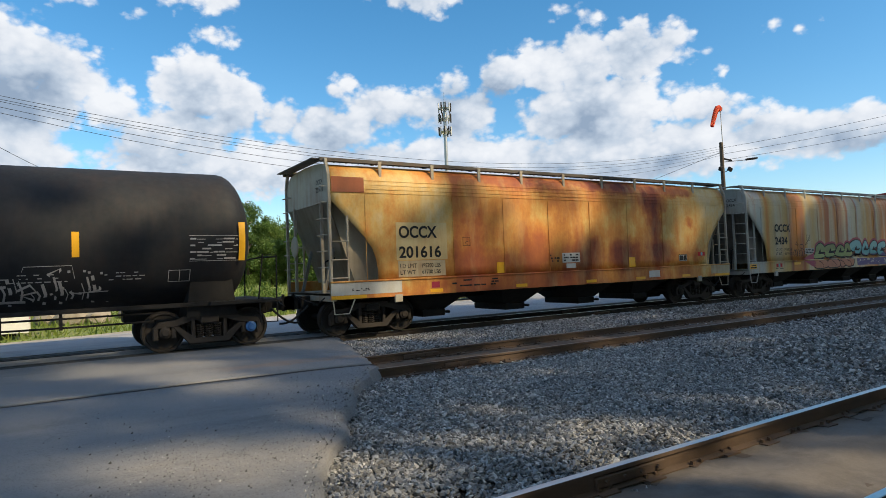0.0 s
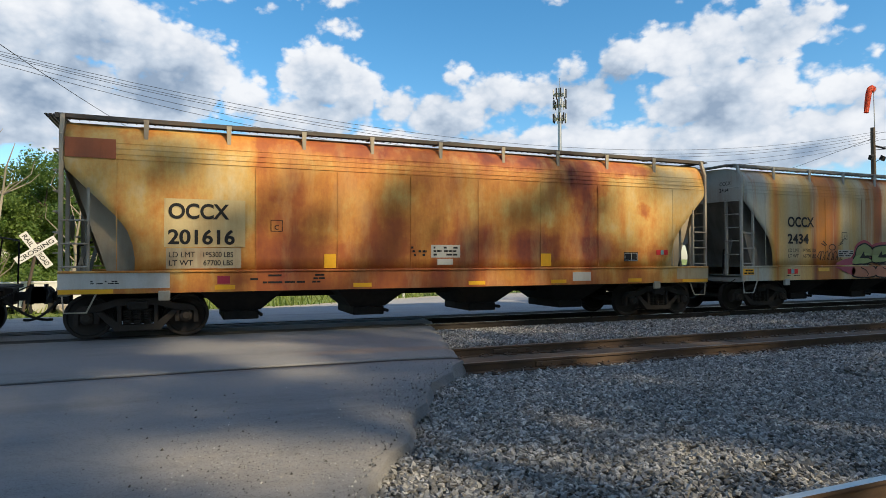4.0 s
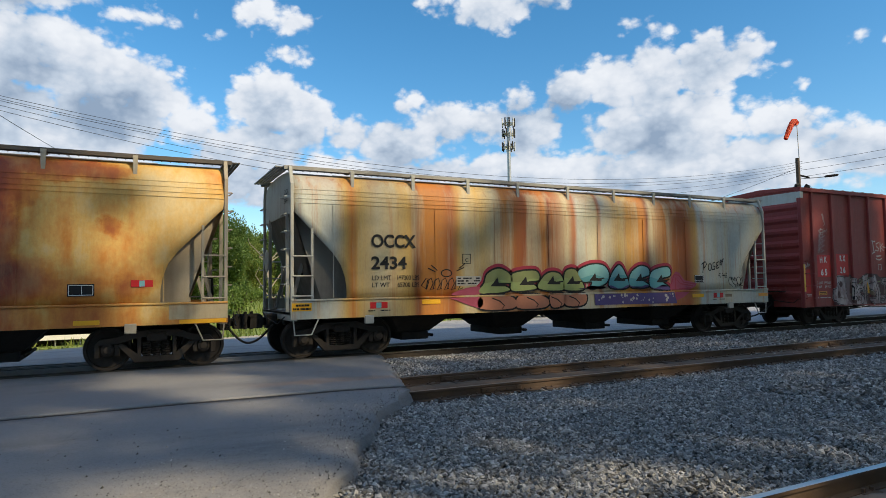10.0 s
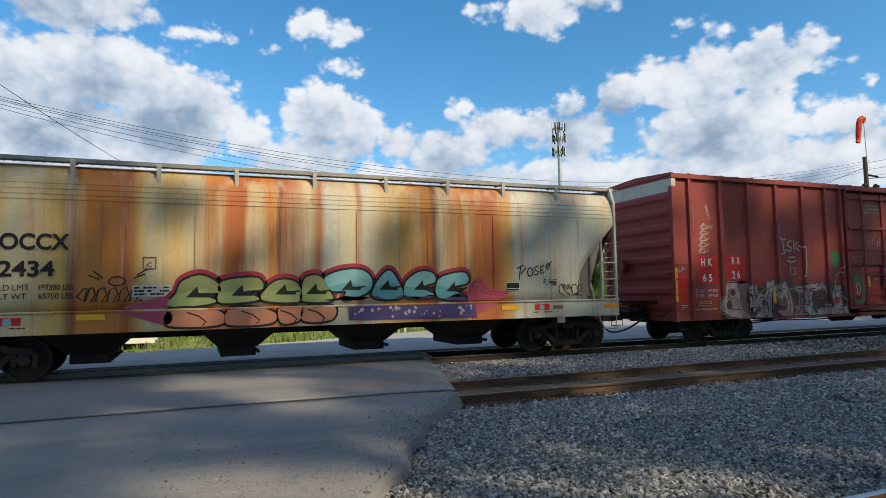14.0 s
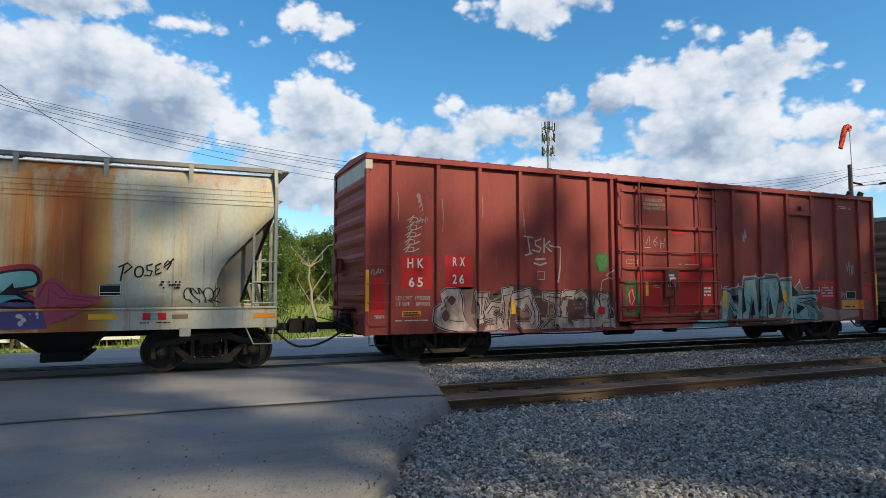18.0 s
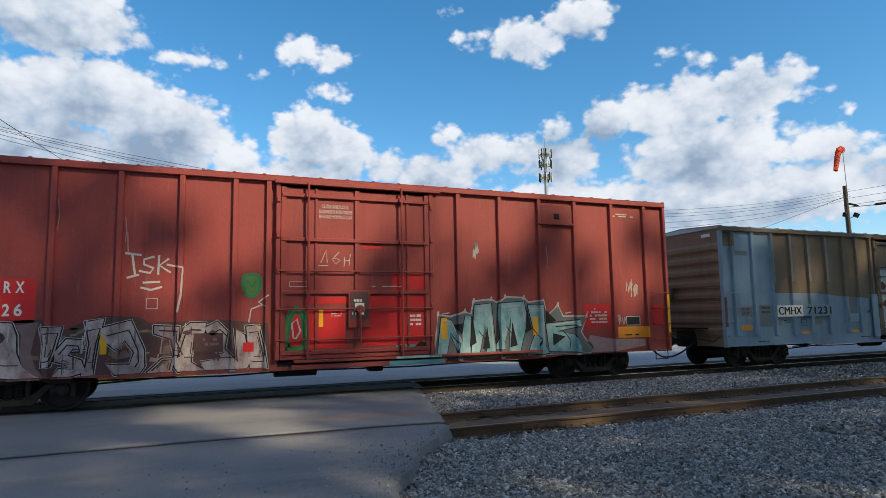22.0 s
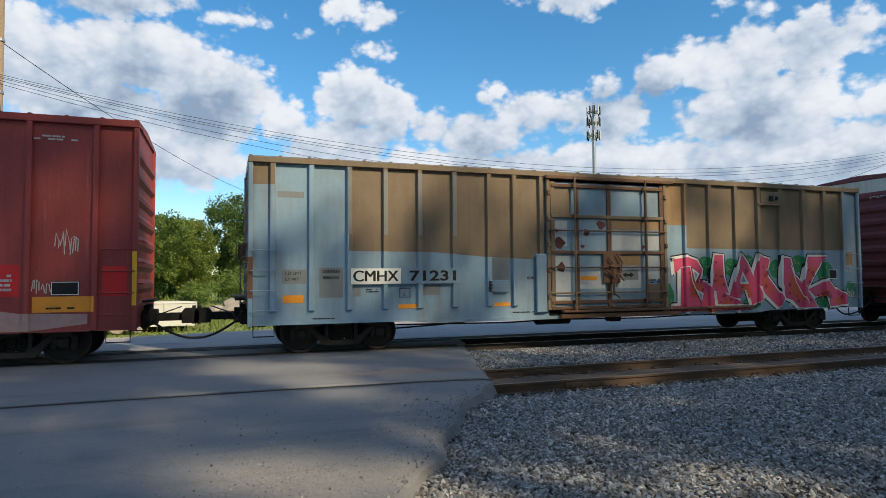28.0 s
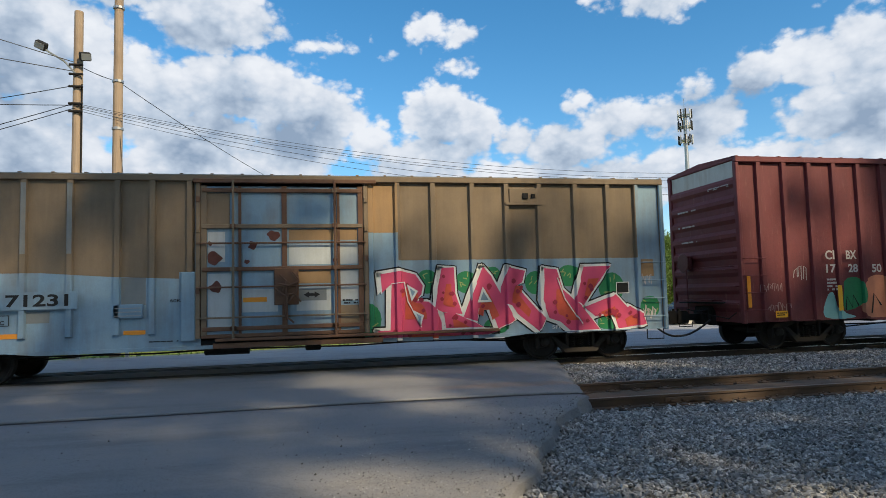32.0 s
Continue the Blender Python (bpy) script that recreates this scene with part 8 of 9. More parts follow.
def boxcar_last_marks(car, ribs):
    P = posts(ribs, 0.16)
    sheet = -SIDE + POST - 0.008
    for w, x0, x1, z0, z1 in (("CI", 2.50, 2.78, 2.33, 2.57), ("BX", 3.14, 3.46, 2.33, 2.56), ("17", 2.50, 2.80, 1.98, 2.20), ("28", 3.18, 3.48, 1.98, 2.20), ("50", 3.92, 4.22, 1.97, 2.19)):
        letters(car, w, x0, x1, z0, z1, -SIDE - 0.006, M["chalk"])
    bars(car, 2.5, 2.82, 1.5, 1.85, 4, M["chalk"], -SIDE - 0.006, 71)
    patch(car, "reflector", 0.14, 0.24, 1.14, 1.95, M["orange"], -SIDE - 0.002)
    patch(car, "yellow_notice", 0.92, 1.27, 0.86, 1.03, M["yellow"], -SIDE - 0.002)
    bars(car, 0.95, 1.25, 0.9, 1.0, 2, M["black"], -SIDE - 0.008, 72)
    patch(car, "reflector", 2.82, 2.95, 0.98, 1.65, M["yellow"], -SIDE - 0.002)

    def paint(name, polys, m, layer=1):
        return sprayed(car, name, polys, M[m], layer, P, -SIDE, POST)

    paint("graffiti_fill", [smooth([(2.45, 0.82), (2.55, 1.35), (2.75, 1.45), (2.9, 1.0), (3.4, 0.8)], 4)], "aqua", 2)
    paint("graffiti_fill", [smooth([(3.0, 1.0), (3.1, 1.75), (3.6, 1.8), (3.7, 1.2)], 4)], "green", 2)
    paint("graffiti_fill", [smooth([(3.7, 0.82), (3.65, 1.6), (4.1, 1.9), (4.6, 1.7), (4.8, 0.85)], 4)], "salmon", 1)
    paint("graffiti_stroke", ribbon([(3.1, 1.0), (3.15, 1.35), (3.3, 1.05), (3.35, 1.38), (3.5, 1.1)], 0.04), "black", 4)
    paint("graffiti_stroke", ribbon([(3.9, 0.9), (4.0, 1.4), (4.2, 1.1)], 0.05), "black", 4)
    scribble(car, 0.55, 1.25, 1.52, 1.75, 6, M["chalkpink"], 73, P, 0.02)
    scribble(car, 0.7, 1.4, 1.0, 1.25, 6, M["chalkpink"], 74, P, 0.02)
    scribble(car, 1.55, 2.0, 1.8, 2.2, 3, M["chalk"], 75, P, 0.02)
    plug_door(car, 8.04, 10.96, 0.97, 4.8, M["red2"], (4.6, 3.5, 2.3, 1.1), (2.8, 1.4), (8.5, 10.4), 9.5)
    part("end_panel", box(0.048, 0.056, -1.42, 1.42, 4.40, 4.96), M["dirtywhite"], car)
    for k, (y0, z) in enumerate(((-1.3, 4.30), (0.2, 3.85), (0.2, 3.4), (0.2, 2.95))):
        o = bars(car, 0, 0.9, z, z + 0.08, 1 if k else 2, M["chalk"], 0, 80 + k)
        o.matrix_basis = pose(-0.012, y0 + 0.9, 0, 0, 0, -90)
    end_gear(car, M["red2"])
    for x in (2.33, 16.17):
        truck(car, x)


M["rustbrown"] = worn("rusty_brown_steel", (0.16, 0.085, 0.05), 0.85, 0, 0.35, (0.07, 0.035, 0.025), 0.6, 22, 0.3)
M["drab"] = worn("drab_faded_paint", (0.23, 0.235, 0.23), 0.75, 0, 0.25, (0.12, 0.10, 0.08), 0.5)
M["moss"] = plain("thin_moss_green_spray", (0.10, 0.22, 0.06), 0.7, 0, 0.4, 5)
M["umber"] = plain("faded_umber_paint", (0.10, 0.045, 0.042), 0.7, 0, 0.4, 3)


def brushed(name, pale, deep):
    """Spray paint laid on in upright strokes and worn through in places."""
    k = Nodes(name, 0.65)
    c = k.mix(k.ramp(k.noise(2.6, 6, 0.68, (1.6, 1.6, 0.9), 3), ((0.34, 0.0), (0.60, 1.0))), deep, pale)
    c = k.mix(k.ramp(k.noise(9, 5, 0.7, off=9), ((0.55, 0.0), (0.72, 0.6))), c, scaled(deep, 0.7))
    return k.done(c, None, k.noise(50, 3), 0.1, 0.003)


M["silver"] = brushed("weathered_silver_spray", (0.52, 0.44, 0.43), (0.24, 0.15, 0.15))
M["aqua_piece"] = brushed("streaky_aqua_spray", (0.33, 0.50, 0.52), (0.12, 0.30, 0.33))

M["mauve"] = plain("washed_mauve_spray", (0.20, 0.13, 0.13), 0.7, 0, 0.35, 4)
M["slate"] = plain("slate_grey_spray", (0.13, 0.14, 0.15), 0.6, 0, 0.3, 3)
M["palepaint"] = worn("chalky_pale_paint", (0.50, 0.53, 0.54), 0.7, 0, 0.1, (0.25, 0.24, 0.22), 0.4)
M["rustspot"] = plain("rust_spot", (0.11, 0.035, 0.025), 0.8, 0, 0.4, 12)
line_up()

# ---- the far side: grass, trees, poles and the mast ----


def bank_height(x, y):
    h = 1.5 * max(0.0, 1 - abs(y - 40) / 13.0) * (0.55 + 0.45 * noise.noise(Vector((x * 0.09, y * 0.06, 1.7))))
    h += 0.25 * noise.noise(Vector((x * 0.35, y * 0.35, 4)))
    k = min(1.0, max(0.0, (y - 25.5 - 0.12 * max(0.0, x)) / 6.0))
    return h * k


def build_bank():
    bm = bmesh.new()
    xs, ys = np.linspace(-60, 120, 91), np.linspace(20.5, 70, 42)
    rows = [[bm.verts.new((x, y, -0.10 + bank_height(x, y))) for x in xs] for y in ys]
    for a, b in zip(rows, rows[1:]):
        for i in range(len(xs) - 1):
            bm.faces.new((a[i], a[i + 1], b[i + 1], b[i])).smooth = True
    tagged(part("grass_bank", bm, M["grass"]), "sunlit rough green grass bank", "grass bank", kind="structure")
    # tufts
    rng = np.random.default_rng(8)
    n = 15000
    x = rng.uniform(-14, 34, n)
    y = 20.2 + 22 * rng.random(n) ** 1.6
    lim = np.interp(x, (-70, -20, -3, 4, 10, 22, 40), (20.1, 20.1, 20.8, 22.8, 25.7, 28.3, 31.5))
    k = y > lim
    x, y = x[k], y[k]
    n = len(x)
    h = rng.uniform(0.12, 0.42, n) * (0.5 + rng.random(n))
    h = np.where((y < 23.4) & (x < 1.5), h * 0.3, h)
    a = rng.uniform(0, math.pi, n)
    w = rng.uniform(0.02, 0.05, n)
    z = np.array([-0.10 + bank_height(u, v) for u, v in zip(x, y)])
    lean = rng.normal(0, 0.12, (n, 2))
    dx, dy = np.cos(a) * w, np.sin(a) * w
    V = np.stack([np.stack((x - dx, y - dy, z), -1), np.stack((x + dx, y + dy, z), -1), np.stack((x + lean[:, 0], y + lean[:, 1], z + h), -1)], 1).reshape(-1, 3)
    me = bpy.data.meshes.new("grass_blades")
    me.from_pydata(V.tolist(), [], np.arange(3 * n).reshape(-1, 3).tolist())
    me.materials.append(M["leaf3"])
    tagged(put("grass_blades", me), "tall yellow-green grass blades on the verge", "grass", kind="stuff")


def build_shoulder():
    """Pale gravel shoulder between the lot and the grass."""
    bm = bmesh.new()
    xs = np.linspace(-40, 40, 161)
    edge = np.interp(xs, (-70, -20, -3, 4, 10, 22, 40), (20.1, 20.1, 20.8, 22.8, 25.7, 28.3, 31.5))
    rows = []
    for k, (dy, z) in enumerate(((-0.30, -0.03), (-0.1, 0.0), (0.45, 0.0), (0.75, -0.05))):
        rows.append([bm.verts.new((x, e + dy + 0.12 * noise.noise(Vector((x * 0.9, k, 0))), z - 0.005 + 0.012 * noise.noise(Vector((x * 3, k, 5))))) for x, e in zip(xs, edge)])
    for a, b in zip(rows, rows[1:]):
        for i in range(len(xs) - 1):
            bm.faces.new((a[i], a[i + 1], b[i + 1], b[i])).smooth = True
    tagged(part("gravel_shoulder", bm, M["sand"]), "pale gravel shoulder along the edge of the lot", "shoulder", kind="structure")


M["sand"] = worn("pale_gravel", (0.42, 0.38, 0.31), 0.9, 0, 0.2, (0.22, 0.19, 0.14), 0.5, 40, 0.5)


def leaf_cloud(rng, centres, radii, per, size):
    """Many single leaves, scattered in clumps."""
    c = np.repeat(centres, per, 0)
    r = np.repeat(radii, per)[:, None]
    n = len(c)
    d = rng.normal(size=(n, 3))
    d /= np.linalg.norm(d, axis=1)[:, None]
    p = c + d * r * rng.random((n, 1)) ** 0.45
    u = rng.normal(size=(n, 3))
    u /= np.linalg.norm(u, axis=1)[:, None]
    v = np.cross(u, rng.normal(size=(n, 3)))
    v /= np.linalg.norm(v, axis=1)[:, None]
    s = size * rng.uniform(0.6, 1.3, (n, 1))
    q = np.stack((p - u * s, p - v * s * 0.55, p + u * s, p + v * s * 0.55), 1).reshape(-1, 3)
    return q, np.arange(4 * n).reshape(-1, 4)


def tree(name, seed, height, spread, bottom, clumps, per, leaf, material, label, limbs=7, loose=0.22, low=1.0):
    rng = np.random.default_rng(seed)
    root = tagged(new(name), label, "tree")
    bm = bmesh.new()
    lean = rng.normal(0, 0.03, 2)
    n = 9
    pts = [(lean[0] * k * height / n + rng.normal(0, 0.04), lean[1] * k * height / n + rng.normal(0, 0.04), height * 0.92 * k / n) for k in range(n)]
    r0 = height * 0.018 + 0.04
    for k in range(n - 1):
        tube(pts[k], pts[k + 1], r0 * (1 - k / n), 8, r0 * (1 - (k + 1) / n), bm)
    part("trunk", bm, M["bark"], root)
    cent, rad = [], []
    for i in range(limbs):
        k = min(n - 2, max(2, int(bottom * n)) + int(rng.integers(0, n - 4)))
        a = rng.uniform(0, 2 * math.pi)
        base = Vector(pts[k])
        ln = spread * rng.uniform(0.5, 0.95) * (1 - 0.5 * k / n)
        tip = base + Vector((math.cos(a) * ln, math.sin(a) * ln, ln * rng.uniform(0.3, 0.9)))
        mid = base.lerp(tip, 0.5) + Vector((0, 0, 0.1 * ln))
        part("limb", tube(mid, tip, r0 * 0.32, 6, r0 * 0.12, tube(base, mid, r0 * 0.5, 6, r0 * 0.32)), M["bark"], root)
        cent.append(tuple(tip))
        rad.append(spread * min(0.34, loose * 1.6))
    while len(cent) < clumps:
        z = bottom + (1 - bottom) * rng.random() ** low
        wdt = spread * (math.sin(math.pi * min(1.0, max(0.04, (z - bottom * 0.7) / (1.05 - bottom * 0.7)))) ** 0.6)
        a, q = rng.uniform(0, 2 * math.pi), math.sqrt(rng.random())
        cent.append((math.cos(a) * q * wdt * rng.uniform(0.8, 1.15) + lean[0] * z * height, math.sin(a) * q * wdt * rng.uniform(0.8, 1.15), z * height))
        rad.append(spread * loose * rng.uniform(0.64, 1.36))
    q, f = leaf_cloud(rng, np.array(cent), np.array(rad), per, leaf)
    me = bpy.data.meshes.new("crown")
    me.from_pydata(q.tolist(), [], f.tolist())
    me.materials.append(material)
    put("crown", me, root)
    return root


def build_trees():
    rnd = random.Random(12)
    kinds = [tree("tree", 21, 8.6, 3.2, 0.06, 110, 170, 0.12, M["leaf1"], "leafy green broadleaf tree on the far bank"),
             tree("tree", 22, 9.8, 3.5, 0.05, 120, 170, 0.12, M["leaf2"], "dark green broadleaf tree on the far bank"),
             tree("tree", 23, 7.2, 2.8, 0.05, 95, 170, 0.11, M["leaf3"], "yellow-green young tree on the far bank")]
    spots = []
    for i in range(30):
        x = -22 + 2.0 * i + rnd.uniform(-0.7, 0.7)
        spots.append((x, 44 + rnd.uniform(-3, 4) + 0.1 * max(0, x), rnd.choice((0, 0, 1, 1, 2)), rnd.uniform(0.58, 0.76)))
    for i in range(22):
        spots.append((-30 + 3.4 * i + rnd.uniform(-2, 2), 56 + rnd.uniform(-3, 4), rnd.choice((0, 1)), rnd.uniform(0.6, 0.78)))
    used = set()
    for x, y, k, s in spots:
        m = pose(x, y, bank_height(x, y) - 0.2, 0, 0, rnd.uniform(0, 360))
        if k not in used:
            used.add(k)
            ob = kinds[k]
            ob.matrix_basis = m
            ob["group"] = "trees on the far bank"
        else:
            ob = copy_thing(kinds[k], m)
        ob.scale = (s, s, s)
    # bushes along the lot
    bush = None
    for x, y, s in ((7.6, 28.5, 1.0), (9.2, 28.2, 0.8), (-1.5, 33, 1.1), (3.2, 31, 0.7), (5.2, 34, 1.2), (-6, 30, 1.0), (12.5, 30.0, 0.9), (0.6, 36, 1.3), (-10, 32, 1.4)):
        if bush is None:
            rng = np.random.default_rng(31)
            bush = tagged(new("bush"), "low leafy green bush beside the lot", "bush", "bushes by the lot")
            st = bmesh.new()
            for k in range(5):
                a = k * 1.3
                tube((0, 0, -0.1), (0.5 * math.cos(a), 0.5 * math.sin(a), 0.9), 0.03, 5, 0.012, st)
            part("stem_cluster", st, M["bark"], bush)
            c = rng.normal(0, 0.42, (26, 3)) * (1.2, 1.0, 0.7) + (0, 0, 0.75)
            q, f = leaf_cloud(rng, c, rng.uniform(0.25, 0.45, 26), 70, 0.07)
            q[:, 2] = np.maximum(q[:, 2], 0.0)
            me = bpy.data.meshes.new("foliage")
            me.from_pydata(q.tolist(), [], f.tolist())
            me.materials.append(M["leaf1"])
            put("foliage", me, bush)
            bush.matrix_basis = pose(x, y, bank_height(x, y) - 0.1)
            bush.scale = (s, s, s)
        else:
            b = copy_thing(bush, pose(x, y, bank_height(x, y) - 0.1, 0, 0, 70 * x))
            b.scale = (s, s, s)
    # unseen tall trees added on the camera's side to cast shade over the crossing
    big = [tree("tree", 41, 22.6, 5.4, 0.48, 190, 42, 0.21, M["leaf2"], "unseen tall tree added on the near side to cast dappled shade", 9, 0.125, 2.1),
           tree("tree", 42, 21.2, 5.2, 0.51, 180, 42, 0.21, M["leaf1"], "unseen tall tree added on the near side to cast dappled shade", 8, 0.125, 2.1)]
    for i, (x, y, s) in enumerate(SHADE):
        m = pose(x, y, -0.2, 0, 0, 47 * i)
        if i < 2:
            ob = big[i]
            ob.matrix_basis = m
            ob["group"] = "shade trees"
        else:
            ob = copy_thing(big[i % 2], m)
        ob.scale = (s, s, s)
    # unseen high crown, added to shade the train but not the near ground
    high = tree("tree", 44, 25.0, 3.6, 0.72, 52, 36, 0.20, M["leaf1"], "unseen slender tree added for its high crown's shade on the train", 6, 0.15, 1.4)
    high["group"] = "shade trees"
    high.matrix_basis = pose(9.4, -7.0, -0.2)
    # unseen low row, added to block the sun below the tall crowns
    low = tree("tree", 43, 7.8, 3.4, 0.08, 110, 80, 0.20, M["leaf2"], "unseen low tree added to keep sun off the near ground", 7, 0.22, 1.0)
    low["group"] = "lower shade trees"
    for i, x in enumerate((2, 8.5, 15, 21.5, 28, -4, 34)):
        m = pose(x - 2, -6.8 - 0.7 * (i % 3), -0.2, 0, 0, 61 * i)
        if i == 0:
            low.matrix_basis = m
        else:
            copy_thing(low, m).scale = (1, 1, 1 - 0.05 * (i % 2))
    # two stretched copies, added to shade the gravel on the right
    for x, y, k in ((26, -8.2, 1.4), (33, -8.8, 1.5)):
        copy_thing(low, pose(x, y, -0.2, 0, 0, 33 * x)).scale = (1.1, 1.1, k)


# x, y and scale of the added unseen trees, set by where their shade falls
SHADE = ((6, -6, 1.12), (13, -6, 0.94), (20, -6.2, 1.0), (27, -7, 1.06), (34, -7, 1.14), (-1, -6.5, 1.05), (41, -7.5, 1.2), (-8, -7, 1.05), (48, -8, 1.2), (55, -8, 1.2), (62, -9, 1.2), (38, -9, 1.2), (31, -8.5, 1.18), (45, -9.5, 1.22))


def build_rocks():
    rng = random.Random(9)
    for x, y, s in ((0.4, 29.0, 0.7), (1.2, 28.6, 0.5), (-0.4, 29.6, 0.6), (0.7, 30.5, 0.9), (-3.4, 23.6, 0.35), (-2.9, 23.4, 0.25), (2.4, 29.5, 0.45), (5.6, 29.8, 0.4)):
        bm = bmesh.new()
        bmesh.ops.create_icosphere(bm, subdivisions=2, radius=s)
        for v in bm.verts:
            v.co *= 1 + 0.35 * noise.noise(v.co * 1.6 / s + Vector((x, y, 0)))
            v.co.z *= 0.62
        tagged(part("rock", bm, M["rock"], None, "", pose(x, y, bank_height(x, y) + s * 0.18, 0, 0, rng.uniform(0, 360))), "pale weathered boulder lying in the grass", "rock", "rocks on the bank")


def wheel(parent, x, y, z, r, w=0.2):
    ty = lathe_y(((r * 0.62, -w / 2), (r * 0.94, -w / 2), (r, -w * 0.3), (r, w * 0.3), (r * 0.94, w / 2), (r * 0.62, w / 2), (r * 0.62, -w / 2)), 28)
    bmesh.ops.delete(ty, geom=[f for f in ty.faces if len(f.verts) > 4], context="FACES_ONLY")
    t = part("tyre", ty, M["hose"], parent, at=pose(x, y, z))
    bm = lathe_y(((0.001, -w * 0.32), (r * 0.2, -w * 0.36), (r * 0.58, -w * 0.2), (r * 0.64, -w * 0.48)), 28)
    for i in range(7):
        a = 2 * math.pi * i / 7
        tube((r * 0.12 * math.cos(a), -w * 0.38, r * 0.12 * math.sin(a)), (r * 0.6 * math.cos(a), -w * 0.38, r * 0.6 * math.sin(a)), r * 0.07, 5, bm=bm)
    part("rim", bm, M["dirtywhite"], t)


def trailer():
    """Low white trailer parked along the lot, half hidden by the train."""
    tr = tagged(new("trailer"), "low white-sided utility trailer parked beside the lot", "trailer")
    arch = [(-4.1 + 0.46 * math.cos(t), 0.12 + 0.46 * math.sin(t)) for t in (math.pi * (1 - i / 10) for i in range(11))]
    side = [(-6.0, 0.16), (-4.56, 0.10)] + arch[1:-1] + [(-3.64, 0.10), (-1.05, 0.10), (-1.05, 0.84), (-1.7, 0.88), (-5.5, 0.82), (-6.0, 0.66)]
    for y in (0.0, 1.75):
        part("side_panel", prism(side, y, y + 0.05), M["white"], tr)
    part("bed", box(-5.9, -1.1, 0.05, 1.75, 0.36, 0.42), M["under"], tr)
    part("end_panel", box(-1.10, -1.06, 0.06, 1.74, 0.30, 0.84), M["white"], tr)
    part("end_panel", box(-5.95, -5.90, 0.06, 1.74, 0.36, 0.66), M["white"], tr)
    for y in (0.35, 1.45):
        part("frame_rail", box(-6.9, -1.3, y - 0.05, y + 0.05, 0.0, 0.12), M["under"], tr)
    part("under_box", box(-3.3, -1.9, 0.25, 1.5, -0.12, 0.10, 0.02), M["under"], tr)
    for x in (-2.0, -1.35):
        part("stabiliser_leg", tube((x, 0.12, -0.15), (x, 0.12, 0.3), 0.025, 7), M["steelgrey"], tr)
    for x in (-4.9, -3.0, -2.0):
        part("panel_rib", box(x - 0.02, x + 0.02, -0.012, 0.0, 0.3, 0.84), M["dirtywhite"], tr)
    part("top_rail", box(-5.5, -1.05, -0.02, 0.06, 0.83, 0.88, 0.01), M["white"], tr)
    part("fender", chain([(x, 0.02, z + 0.01) for x, z in arch], 0.03, 6), M["under"], tr)
    part("tail_lamp", box(-1.06, -1.04, 0.1, 0.25, 0.5, 0.6), M["signred"], tr)
    for y in (0.12, 1.6):
        wheel(tr, -4.1, y, 0.14, 0.34)
    tr.matrix_basis = pose(0.1, 23.9, 0.0)
    tr.scale = (1.06, 1.06, 1.06)


def parked_car():
    """Dark hatchback whose wheels show under the train."""
    car = tagged(new("car"), "dark grey hatchback car parked on the far lot", "car")
    low = [(0.0, 0.35), (0.05, 0.75), (0.25, 0.92), (1.1, 1.0), (3.9, 1.02), (4.15, 0.85), (4.2, 0.4), (4.0, 0.24)]
    def arch(x):
        return [(x + 0.37 * math.cos(t), 0.30 + 0.37 * math.sin(t)) for t in (math.pi * i / 8 for i in range(9))]
    paint = M["carpaint"]
    body = low + [q for q in arch(3.35)] + [q for q in arch(0.85)] + [(0.3, 0.24)]
    part("body", prism(body, 0.0, 1.72), paint, car)
    part("cabin", prism(((1.0, 1.0), (1.75, 1.45), (3.3, 1.46), (4.0, 1.02)), 0.1, 1.62), paint, car)
    part("side_window", prism(((1.2, 1.04), (1.8, 1.39), (2.45, 1.40), (2.45, 1.04)), 0.085, 0.1), M["glass"], car)
    part("side_window", prism(((2.52, 1.04), (2.52, 1.40), (3.2, 1.39), (3.65, 1.04)), 0.085, 0.1), M["glass"], car)
    part("headlight", box(0.02, 0.22, -0.005, 0.2, 0.68, 0.82, 0.02), M["lampglass"], car)
    part("tail_light", box(4.02, 4.18, -0.005, 0.15, 0.75, 0.92, 0.02), M["signred"], car)
    part("bumper", box(-0.04, 0.1, 0.05, 1.67, 0.30, 0.55, 0.04), paint, car)
    part("sill", box(1.25, 2.95, -0.015, 0.02, 0.22, 0.32, 0.01), M["under"], car)
    part("door_line", box(2.47, 2.49, -0.004, 0.0, 0.3, 1.0), M["under"], car)
    for x in (0.85, 3.35):
        for y in (0.12, 1.6):
            wheel(car, x, y, 0.31, 0.31)
    car.matrix_basis = pose(15.6, 25.8, -0.08, 0, 0, 4)


